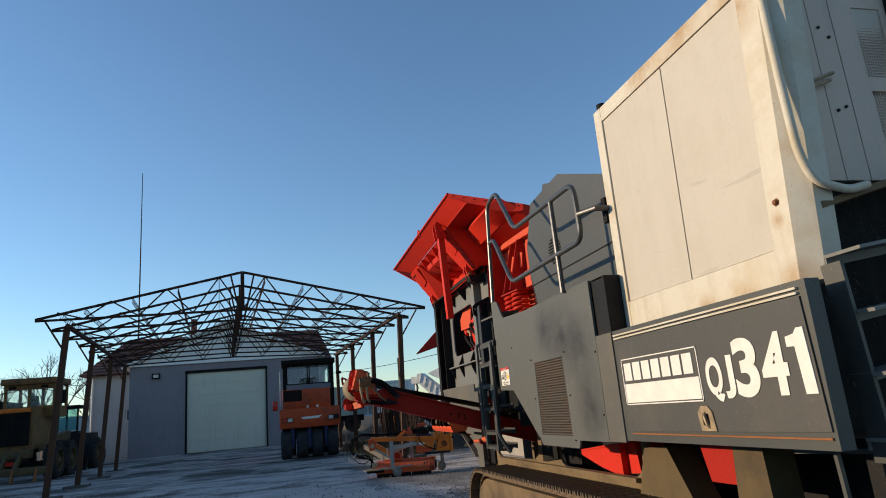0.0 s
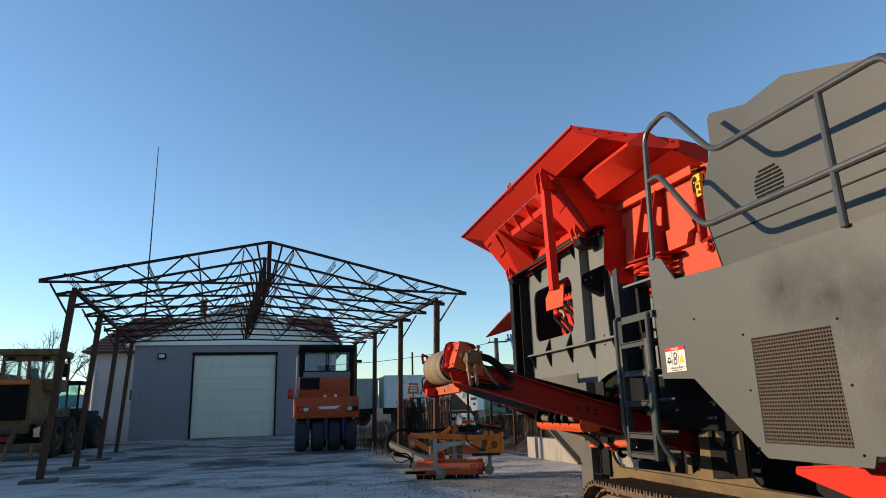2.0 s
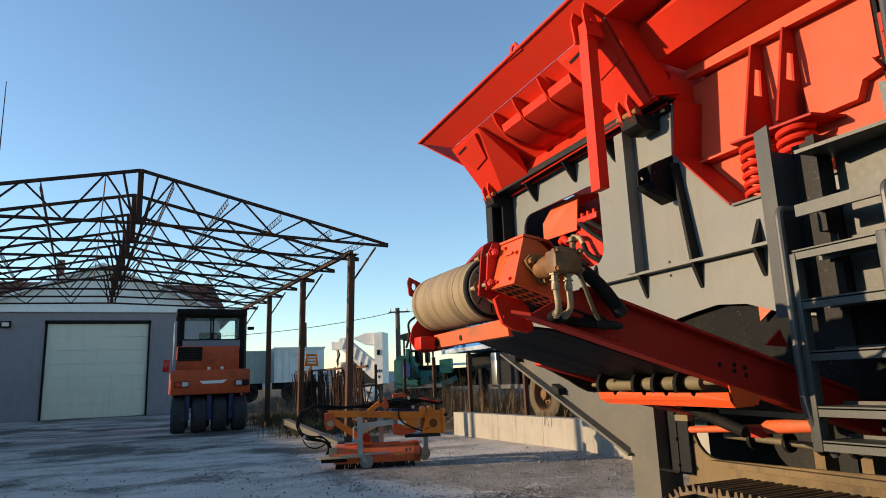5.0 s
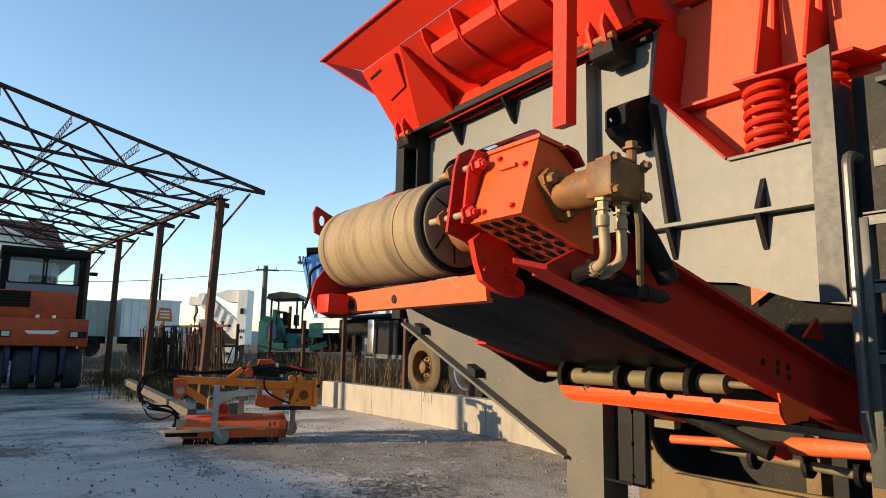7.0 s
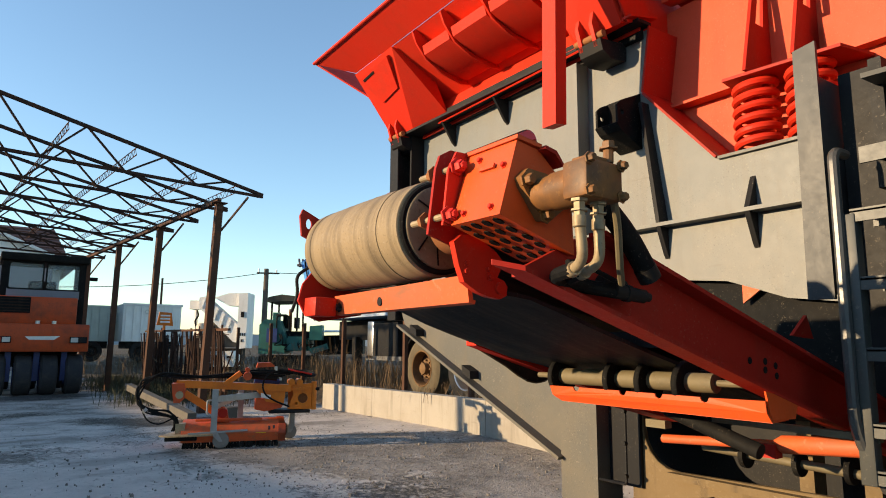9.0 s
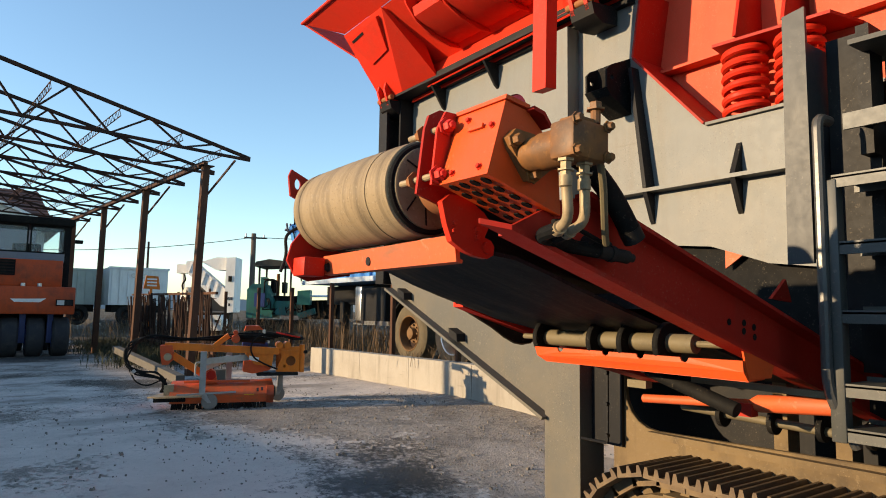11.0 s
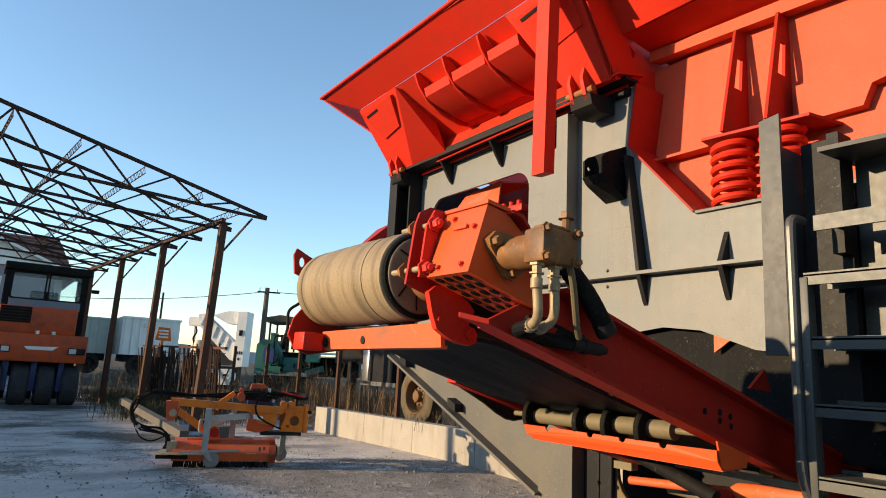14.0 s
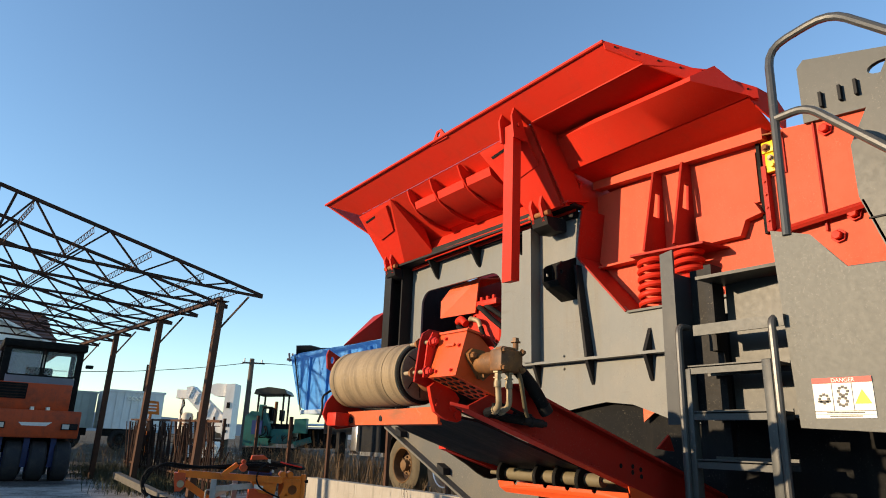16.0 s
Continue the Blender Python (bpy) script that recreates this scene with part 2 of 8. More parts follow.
# ---- materials ----
RED = paint("red_orange_paint", (0.58, 0.026, 0.012), (0.45, 0.042, 0.018), 0.45, 0.5, 1.3, shine=0.14, drip=0.2, speck=0.22)
# paler, less saturated red for the feeder wall, its ledge and cover
PALE_RED = paint("pale_red_paint", (0.60, 0.085, 0.042), (0.50, 0.060, 0.022), 0.6, 0.55, 2.2, shine=0.14, drip=0.3, speck=0.35)
# darker copy of the red; on fins and inner faces it stands for shade
DEEP_RED = paint("deep_red_with_shade", (0.36, 0.018, 0.010), (0.15, 0.032, 0.018), 0.4, 0.5, 1.6, shine=0.14)
ORANGE_RED = paint("fresh_orange_red_paint", (0.66, 0.075, 0.014), (0.40, 0.09, 0.03), 0.4, 0.4, 4.0, speck=0.3)
WORN_ORANGE = paint("scraped_orange_paint", (0.62, 0.10, 0.03), (0.20, 0.10, 0.05), 0.85, 0.55, 9.0, stretch=(1, 0.35, 1.6), fleck=0.5, fleck_color=(0.30, 0.18, 0.10))
GREY = paint("dusty_slate_paint", (0.046, 0.048, 0.043), (0.095, 0.080, 0.058), 0.42, 0.46, 0.9, grain=34, bump=0.012, drip=0.25, shine=0.42, speck=0.4)
PANEL = sooted(paint("speckled_slate_panel", (0.088, 0.090, 0.080), (0.115, 0.105, 0.085), 0.25, 0.50, 0.8, grain=56, bump=0.012, drip=0.12, shine=0.34, speck=0.15, fleck=0.22, fleck_color=(0.30, 0.285, 0.25)),
               (((2.12, 4.75, 1.66), 0.34), ((2.12, 4.45, 1.55), 0.30), ((2.12, 5.05, 1.74), 0.26), ((2.12, 4.40, 1.15), 0.30)), (0.014, 0.014, 0.016))
SLATE = paint("clean_dark_slate_paint", (0.026, 0.030, 0.034), (0.07, 0.062, 0.048), 0.35, 0.45, 2.0, grain=34, bump=0.012, drip=0.2, shine=0.3, speck=0.25)
GRILLE = paint("dirty_wire_mesh", (0.062, 0.050, 0.038), (0.105, 0.050, 0.024), 0.6, 0.7, 3.0, drip=0.5)
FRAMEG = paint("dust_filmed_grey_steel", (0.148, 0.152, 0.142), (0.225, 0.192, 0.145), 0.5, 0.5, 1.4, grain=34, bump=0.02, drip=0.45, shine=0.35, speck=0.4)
GRIME = paint("grimy_and_shaded_brown", (0.10, 0.066, 0.026), (0.03, 0.022, 0.015), 0.8, 0.65, 3.0)
LEGM = paint("brown_dusted_leg_steel", (0.092, 0.088, 0.075), (0.19, 0.148, 0.092), 0.5, 0.5, 1.6, grain=34, bump=0.03, drip=0.4, speck=0.6)
ROLLTYRE = paint("smooth_grey_tyre", (0.034, 0.034, 0.038), (0.09, 0.08, 0.068), 0.5, 0.85, 4.0, shine=0.15)
TAUPE = paint("taupe_door_paint", (0.55, 0.43, 0.34), (0.36, 0.28, 0.21), 0.4, 0.5, 1.4)
RIM = paint("muddy_wheel_rim", (0.17, 0.09, 0.036), (0.06, 0.035, 0.02), 0.6, 0.75, 7.0)
TIMBER = paint("grey_dirty_concrete", (0.11, 0.098, 0.082), (0.05, 0.045, 0.037), 0.6, 0.9, 2.0, bump=0.4)
# dark steel; also used where a colour stands for shade
DARK = paint("dark_steel_and_shade", (0.012, 0.012, 0.013), (0.045, 0.036, 0.024), 0.3, 0.5, 2.0, shine=0.12)
CHARCOAL = paint("charcoal_door_paint", (0.062, 0.060, 0.054), (0.13, 0.11, 0.08), 0.4, 0.5, 2.0)
# black rubber and trim; also sheets that stand for unlit space
BLACK = paint("black_rubber_and_shade", (0.006, 0.006, 0.006), (0.035, 0.03, 0.023), 0.3, 0.7, 3.0, shine=0.12)
CREAM = paint("aged_cream_paint", (0.50, 0.45, 0.375), (0.38, 0.32, 0.235), 0.35, 0.55, 2.4, bump=0.05, drip=0.08)
CREAM_EDGE = sooted(paint("stained_cream_edge", (0.58, 0.53, 0.43), (0.40, 0.27, 0.10), 0.6, 0.55, 3.0),
                    (((2.255, 3.0, 3.12), 0.30), ((2.255, 3.4, 3.12), 0.22), ((2.255, 2.60, 2.98), 0.24), ((2.255, 2.58, 1.60), 0.14), ((2.255, 3.2, 1.58), 0.11), ((2.255, 2.9, 1.58), 0.13), ((2.255, 2.61, 1.90), 0.05)), (0.32, 0.165, 0.04))
DUST = paint("mud_caked_steel", (0.165, 0.112, 0.056), (0.055, 0.038, 0.024), 0.8, 0.8, 2.2, bump=0.3, drip=0.5, fleck=0.4, fleck_color=(0.26, 0.19, 0.11))
TRACKM = paint("worn_track_steel", (0.10, 0.068, 0.044), (0.24, 0.165, 0.085), 0.65, 0.6, 6.0, metal=0.3)
BELT = paint("worn_dusty_belt_rubber", (0.27, 0.198, 0.115), (0.050, 0.036, 0.023), 0.95, 0.55, 1.3, stretch=(1, 11, 1), bump=0.25, drip=0.0, speck=0.6, shine=0.25)
CREASE = paint("dark_worn_belt_crease", (0.115, 0.083, 0.050), (0.05, 0.036, 0.023), 0.6, 0.6, 9.0)
UNDERBELT = paint("black_belt_underside", (0.012, 0.011, 0.010), (0.075, 0.055, 0.036), 0.7, 0.6, 3.0, stretch=(0.4, 6, 1), shine=0.15)
IDLER = paint("dusty_idler_tube", (0.155, 0.125, 0.072), (0.05, 0.038, 0.026), 0.6, 0.6, 6.0, stretch=(1, 0.4, 1))
MOTOR = paint("rusty_oily_motor_casing", (0.21, 0.088, 0.026), (0.05, 0.038, 0.028), 0.85, 0.5, 9.0, bump=0.3, fleck=0.4, fleck_color=(0.36, 0.17, 0.05))
STEELM = paint("dull_zinc_steel", (0.34, 0.255, 0.15), (0.12, 0.075, 0.04), 0.7, 0.5, 14.0, metal=0.2)
GALV = paint("dull_galvanised_steel", (0.30, 0.30, 0.29), (0.16, 0.13, 0.09), 0.5, 0.5, 6.0, metal=0.3)
TUBEM = paint("grey_handrail_paint", (0.05, 0.05, 0.047), (0.12, 0.098, 0.068), 0.4, 0.32, 4.0, shine=0.5)
RUSTY = paint("rusty_truss_steel", (0.030, 0.016, 0.012), (0.10, 0.036, 0.018), 0.6, 0.7, 2.5, shine=0.1)
RUSTPOST = paint("rusty_post_steel", (0.065, 0.030, 0.018), (0.13, 0.048, 0.02), 0.6, 0.65, 3.0, shine=0.15)
WHITE = paint("white_sheet", (0.74, 0.73, 0.70), (0.45, 0.42, 0.36), 0.3, 0.5, 1.2)
WALLP = paint("grey_rendered_wall", (0.235, 0.207, 0.222), (0.185, 0.163, 0.172), 0.5, 0.9, 0.5, bump=0.2, drip=0.35)
WALLW = paint("pale_rendered_wall", (0.55, 0.52, 0.50), (0.36, 0.32, 0.28), 0.4, 0.9, 0.5, bump=0.2)
DOORW = paint("cream_sectional_door", (0.60, 0.57, 0.46), (0.5, 0.46, 0.36), 0.3, 0.5, 0.6)
TILE = paint("brown_roof_tile", (0.125, 0.055, 0.042), (0.05, 0.032, 0.028), 0.6, 0.8, 1.5)
CONC = paint("weathered_concrete", (0.33, 0.30, 0.255), (0.19, 0.16, 0.125), 0.5, 0.9, 1.3, bump=0.3, drip=0.4)
ORANGE = paint("faded_machine_orange", (0.52, 0.066, 0.012), (0.07, 0.03, 0.018), 0.75, 0.5, 2.2, fleck=0.5, fleck_color=(0.05, 0.03, 0.022))
AMBER = paint("yellow_orange_paint", (0.66, 0.155, 0.010), (0.22, 0.07, 0.018), 0.45, 0.42, 5.0)
YELLOW = paint("shade_darkened_yellow", (0.18, 0.088, 0.022), (0.035, 0.026, 0.018), 0.9, 0.55, 2.6)
TEAL = paint("faded_teal_paint", (0.022, 0.145, 0.125), (0.03, 0.04, 0.035), 0.6, 0.5, 1.5)
BLUE = paint("truck_body_blue", (0.05, 0.24, 0.58), (0.2, 0.32, 0.45), 0.35, 0.4, 1.0)
BLUEDK = paint("dark_blue_steel", (0.025, 0.05, 0.17), (0.03, 0.03, 0.04), 0.4, 0.5, 2.0)
TYRE = paint("dusty_tyre_rubber", (0.020, 0.020, 0.021), (0.07, 0.06, 0.05), 0.5, 0.85, 4.0, shine=0.12)
TYREMUD = paint("muddy_tyre_rubber", (0.105, 0.082, 0.05), (0.04, 0.033, 0.024), 0.6, 0.9, 5.0)
RUST = paint("orange_rust", (0.26, 0.10, 0.035), (0.10, 0.05, 0.03), 0.5, 0.8, 5.0)
YELLOWP = plain("bright_yellow_bracket", (0.75, 0.50, 0.02), 0.4)
DECALW = plain("white_decal", (0.78, 0.74, 0.66), 0.45)
DECALR = plain("red_decal", (0.60, 0.03, 0.02), 0.45)
DECALY = plain("yellow_decal", (0.80, 0.55, 0.02), 0.45)
DECALK = plain("black_decal", (0.03, 0.03, 0.03), 0.45)
LENSR = plain("red_lamp_lens", (0.5, 0.02, 0.01), 0.2)
LENSW = plain("clear_lamp_lens", (0.55, 0.53, 0.48), 0.15)
WEED = plain("dry_weed_stalks", (0.15, 0.095, 0.052), 0.9)
GRASS = plain("dull_winter_grass", (0.055, 0.055, 0.028), 0.9)
BARK = plain("bare_twigs", (0.11, 0.085, 0.07), 0.9)
SILVER = plain("silver_trim", (0.5, 0.5, 0.5), 0.3, 0.9)


def glass(name, tint, rough=0.05):
    m, nt, sh = blank(name)
    sh.inputs["Base Color"].default_value = (*tint, 1)
    sh.inputs["Roughness"].default_value = rough
    sh.inputs["Transmission Weight"].default_value = 0.9
    sh.inputs["IOR"].default_value = 1.15
    return m


CABGLASS = glass("cab_glass", (0.75, 0.85, 0.85))


def ground_material():
    """Pale worn concrete, broken by ragged patches of dark gravel, oil and tyre marks."""
    m, nt, sh = blank("dirty_concrete_yard")

    def join(op, u, v):
        n = nt.nodes.new("ShaderNodeMath")
        n.operation = op
        for i, w in enumerate((u, v)):
            if hasattr(w, "is_output"):
                nt.links.new(w, n.inputs[i])
            else:
                n.inputs[i].default_value = w
        return n.outputs[0]

    big = noise_at(nt, 0.33, 7, 0.60)
    mid = noise_at(nt, 1.6, 8, 0.70, None, "Fac", 4.0)
    fine = noise_at(nt, 16, 6, 0.75)
    grit = noise_at(nt, 60, 4, 0.75)
    stone = noise_at(nt, 34, 3, 0.6, None, "Fac", 6.0)
    c = mix_color(nt, ramp(nt, mid, 0.36, 0.66), (0.68, 0.59, 0.52), (0.42, 0.365, 0.32))
    c = mix_color(nt, ramp(nt, noise_at(nt, 0.9, 6, 0.65, (0.6, 1.3, 1), "Fac", 2.0), 0.51, 0.62, 0.0, 0.6), c, (0.115, 0.095, 0.08))
    c = mix_color(nt, ramp(nt, fine, 0.52, 0.68, 0.0, 0.55), c, (0.12, 0.105, 0.09))
    ragged = join("ADD", big, join("MULTIPLY", join("SUBTRACT", fine, 0.5), 0.42))
    co = nt.nodes.new("ShaderNodeTexCoord").outputs["Object"]

    def near(x, y, reach, most):
        d = nt.nodes.new("ShaderNodeVectorMath")
        d.operation = "DISTANCE"
        d.inputs[1].default_value = (x, y, 0)
        nt.links.new(co, d.inputs[0])
        return ramp(nt, d.outputs["Value"], 0.0, reach, most, 0.0)

    ragged = join("ADD", ragged, join("SUBTRACT", near(3.0, 11.8, 3.6, 0.13), 0.04))
    ragged = join("ADD", ragged, near(-0.6, 10.0, 5.0, -0.10))
    gravel = ramp(nt, ragged, 0.50, 0.57)
    bed = mix_color(nt, ramp(nt, grit, 0.42, 0.62), (0.16, 0.138, 0.112), (0.042, 0.036, 0.030))
    bed = mix_color(nt, ramp(nt, stone, 0.63, 0.67, 0.0, 0.8), bed, (0.40, 0.36, 0.31))
    c = mix_color(nt, ramp(nt, gravel, 0.0, 1.0, 0.0, 0.9), c, bed)
    crowd = ramp(nt, noise_at(nt, 1.1, 6, 0.7, None, "Fac", 17.0), 0.48, 0.60, 0.0, 0.8)
    c = mix_color(nt, join("MULTIPLY", ramp(nt, stone, 0.64, 0.69), crowd), c, (0.06, 0.052, 0.045))
    axes = nt.nodes.new("ShaderNodeSeparateXYZ")
    nt.links.new(co, axes.inputs[0])
    # unevenly darker in front of the building, paler by the crusher
    worn = join("MULTIPLY", ramp(nt, axes.outputs[1], 16.0, 24.0), ramp(nt, noise_at(nt, 0.8, 6, 0.66, (0.45, 1.5, 1), "Fac", 31.0), 0.40, 0.60, 0.10, 0.85))
    c = mix_color(nt, worn, c, (0.13, 0.115, 0.105))
    pale = join("MULTIPLY", ramp(nt, axes.outputs[1], 10.5, 16.0, 0.85, 0.0), ramp(nt, mid, 0.34, 0.52, 0.25, 1.0))
    c = mix_color(nt, pale, c, (0.64, 0.555, 0.485))
    # bare soil outside the yard
    wild = join("MAXIMUM", ramp(nt, axes.outputs[0], 5.70, 5.80), ramp(nt, axes.outputs[1], 39.0, 46.0))
    wander = join("MULTIPLY", join("SUBTRACT", mid, 0.5), 2.2)
    verge = join("MINIMUM", ramp(nt, join("ADD", axes.outputs[0], wander), 2.5, 2.9), ramp(nt, join("ADD", axes.outputs[1], wander), 20.2, 20.9))
    wild = join("MAXIMUM", wild, verge)
    soil = mix_color(nt, ramp(nt, fine, 0.35, 0.65), (0.12, 0.088, 0.058), (0.05, 0.038, 0.026))
    c = mix_color(nt, wild, c, soil)
    oil = join("ADD", noise_at(nt, 0.5, 6, 0.6, None, "Fac", 11.0), join("MULTIPLY", join("SUBTRACT", fine, 0.5), 0.45))
    oil = join("ADD", oil, join("SUBTRACT", near(2.55, 9.75, 2.1, 0.27), 0.015))
    oil = join("ADD", oil, near(-0.6, 10.0, 5.0, -0.06))
    c = mix_color(nt, ramp(nt, oil, 0.58, 0.68, 0.0, 0.92), c, (0.026, 0.023, 0.021))
    nt.links.new(c, sh.inputs["Base Color"])
    nt.links.new(ramp(nt, oil, 0.60, 0.68, 0.92, 0.5), sh.inputs["Roughness"])
    sh.inputs["Specular IOR Level"].default_value = 0.25
    bump_on(nt, sh, join("ADD", fine, join("MULTIPLY", join("ADD", grit, stone), gravel)), 1.0, 0.04)
    return m


YARD = ground_material()

# ---- ground ----
def ground_z(x, y):
    """The yard dips where the crusher stands and rises slowly away from it."""
    t = min(max((y - 8.0) / 5.5, 0), 1)
    z = -0.30 * (1 - t * t * (3 - 2 * t))
    z += 0.12 * min(max((y - 24) / 12, 0), 1)
    s = min(max((x - 5.75) / 0.5, 0), 1)
    return z + (0.36 * s if y < 60 else 0.36 * s)


def build_ground():
    bm = B()
    xs = [-900, -300, -100, -50, -30, -20, *[-14 + 1.0 * i for i in range(20)], *[5.75 + 0.25 * i for i in range(4)], 7.5, 9, 12, 16, 22, 32, 50, 100, 300, 900]
    ys = [-400, -100, -40, -20, -12, -8, *[-5 + 1.0 * i for i in range(46)], 45, 52, 60, 80, 120, 200, 400, 900, 1800]
    grid = [[bm.verts.new((x, y, ground_z(x, y) + (0.012 * noise.noise((x * 0.7, y * 0.7, 0)) if -14 < x < 5.7 and -5 < y < 40 else 0))) for x in xs] for y in ys]
    for j in range(len(ys) - 1):
        for i in range(len(xs) - 1):
            bm.faces.new((grid[j][i], grid[j][i + 1], grid[j + 1][i + 1], grid[j + 1][i]))
    return solo("ground", bm, YARD, "dirty grey concrete and gravel yard with dark oil stains", "ground", kind="structure")


build_ground()

# ---- the tracked jaw crusher ----
crusher = thing("jaw_crusher", (3.3, 6.0, -0.30), "red-orange and dusty grey tracked jaw crusher standing in the yard", "jaw crusher")
MID = 3.3


def both_sides(bm):
    """Mirrors what is in bm to the far side of the machine."""
    r = bmesh.ops.duplicate(bm, geom=bm.verts[:] + bm.edges[:] + bm.faces[:])
    for v in (g for g in r["geom"] if isinstance(g, bmesh.types.BMVert)):
        v.co.x = 2 * MID - v.co.x
    return bm


def hopper():
    FRONT, PEAK = (1.935, 10.68, 3.512), (2.005, 7.135, 3.600)          # ends of the near rim
    mid = (1.989, 7.94, 3.581)
    bm = B()
    n, rows = 18, 3
    sheet = []
    for i in range(n + 1):
        u = i / n
        rim = Vector(FRONT).lerp(Vector(PEAK), u)
        fold = Vector((2.17, 10.37, 3.38)).lerp(Vector((2.18, 7.94, 3.425)), u / 0.72) if u < 0.72 else Vector((2.18, 7.94, 3.425)).lerp(Vector((2.18, 6.97, 3.428)), (u - 0.72) / 0.28)
        sheet.append([[bm.verts.new(rim.lerp(fold, k / rows) + Vector((d, 0, d * 1.1))) for k in range(rows + 1)] for d in (0.0, 0.008)])
    for a, b in zip(sheet, sheet[1:]):
        for k in range(rows):
            for d in (0, 1):
                bm.faces.new((a[d][k], b[d][k], b[d][k + 1], a[d][k + 1]))
    hop = part("hopper", bm, RED, crusher, "red-orange feed hopper with flared wings")
    part("rim_edge", tube(B(), [FRONT, PEAK], 0.012, 8), RED, hop)
    # side wall behind the ribs, down to the frame, with a bent lip
    bm = B()
    slab(bm, [(2.175, 10.36, 3.378), (2.68, 9.95, 3.09), (2.68, 7.94, 3.10), (2.185, 7.94, 3.422)], 0.010)
    slab(bm, [(2.68, 10.05, 3.10), (2.61, 10.05, 2.83), (2.61, 7.94, 2.875), (2.68, 7.94, 3.11)], 0.010)
    part("side_wall", bm, RED, hop)
    # dark filler added to keep sky out of the gap above the flange
    part("packing_strip", box(B(), 2.625, 2.658, 7.95, 10.2, 2.84, 2.99), DARK, hop)
    part("lower_lip", slab(B(), [(2.53, 9.72, 2.848), (2.53, 8.30, 2.872), (2.605, 8.30, 2.95), (2.605, 9.72, 2.935)], 0.008), RED, hop)
    # dark underside between wing and folded channel, and the channel itself
    part("rear_recess", loft(B(), [(2.17, 7.95, 3.428), (2.17, 7.95, 3.436), (2.50, 7.95, 3.425), (2.50, 7.95, 3.417)], [(2.165, 6.98, 3.430), (2.165, 6.98, 3.438), (2.50, 6.74, 3.412), (2.50, 6.74, 3.404)]), RED, hop)
    bm = B()
    loft(bm, [(2.435, 7.935, 3.413), (2.432, 7.935, 3.383), (2.567, 7.935, 3.172), (2.70, 7.935, 3.180), (2.56, 7.935, 3.415)],
         [(2.330, 6.78, 3.320), (2.328, 6.78, 3.290), (2.580, 6.58, 3.200), (2.70, 6.58, 3.205), (2.46, 6.70, 3.403)])
    part("rear_channel", bm, RED, hop)
    part("channel_underside", loft(B(), [(2.58, 7.93, 3.170), (2.58, 7.93, 3.178), (3.05, 7.93, 3.118), (3.05, 7.93, 3.110)], [(2.60, 6.59, 3.196), (2.60, 6.59, 3.204), (3.05, 6.61, 3.05), (3.05, 6.61, 3.042)]), RED, hop)
    # punched flange along the rear end of the wing
    part("rim_flange", slab(B(), [(2.003, 7.137, 3.608), (2.012, 7.122, 3.545), (2.20, 6.955, 3.425), (2.385, 6.815, 3.335), (2.62, 6.605, 3.208), (2.676, 6.57, 3.215), (2.683, 6.576, 3.288)], 0.012), RED, hop)
    out = (Vector((2.012, 7.122, 3.545)) - Vector((2.003, 7.137, 3.608))).cross(Vector((2.683, 6.576, 3.288)) - Vector((2.003, 7.137, 3.608))).normalized()
    out = out if out.y < 0 else -out
    for k in range(7):
        p = Vector((2.035, 7.10, 3.565)).lerp(Vector((2.66, 6.585, 3.262)), 0.03 + k * 0.155)
        part("rim_hole", rod(B(), p - out * 0.002, p + out * 0.0015, 0.007, 10), BLACK, hop)
    part("corner_plate", slab(B(), [(2.683, 6.576, 3.288), (2.64, 6.60, 3.20), (2.70, 6.57, 3.14), (2.90, 6.54, 3.07), (2.92, 6.54, 3.19), (2.80, 6.53, 3.24)], 0.012), RED, hop)
    part("rear_wing", slab(B(), [(2.50, 7.955, 2.90), (3.20, 7.955, 2.90), (3.20, 7.955, 3.36), (2.45, 7.955, 3.39)], 0.012), RED, hop)
    # thin bent ribs with folded boxes between them
    for y0, y1 in ((9.17, 9.47), (8.78, 9.13), (8.45, 8.74)):
        bm = B()
        prism(bm, "y", [(2.225, 3.275), (2.245, 3.215), (2.32, 3.180), (2.45, 3.135), (2.60, 3.115), (2.64, 3.13), (2.30, 3.33)], y0, y1)
        part("stiffener", soften(bm, 0.006), RED, hop)
    for y in (9.49, 9.15, 8.76):
        bm = B()
        prism(bm, "y", [(2.175, 3.392), (2.150, 3.370), (2.185, 3.29), (2.27, 3.19), (2.40, 3.125), (2.575, 3.090), (2.655, 3.10), (2.50, 3.22)], y - 0.008, y + 0.008)
        part("rib", bm, RED, hop)
    # wide box gussets over the two pivot feet
    faces = (((2.14, 10.33, 3.345), (2.155, 9.78, 3.375), (2.50, 10.02, 2.885), (2.485, 10.30, 2.880)),
             ((2.165, 8.50, 3.395), (2.172, 7.96, 3.425), (2.50, 7.965, 2.892), (2.47, 8.25, 2.888)))
    backs = (((2.45, 10.28, 3.33), (2.45, 9.76, 3.36), (2.64, 9.74, 2.95), (2.63, 10.28, 2.89)),
             ((2.45, 8.45, 3.36), (2.45, 7.95, 3.40), (2.64, 7.95, 2.92), (2.63, 8.40, 2.90)))
    for face, back, foot in zip(faces, backs, (10.20, 8.15)):
        g = part("gusset", soften(hull(B(), face, back), 0.006), RED, hop)
        a, b, c, d = (Vector(p) for p in face)
        n = (b - a).cross(d - a).normalized()
        n = n if n.x < 0 else -n
        on = lambda u, v: a.lerp(b, u).lerp(d.lerp(c, u), v)
        low = [on(0.08, 0.10), on(0.90, 0.06), on(0.90, 0.46), on(0.35, 0.52)]
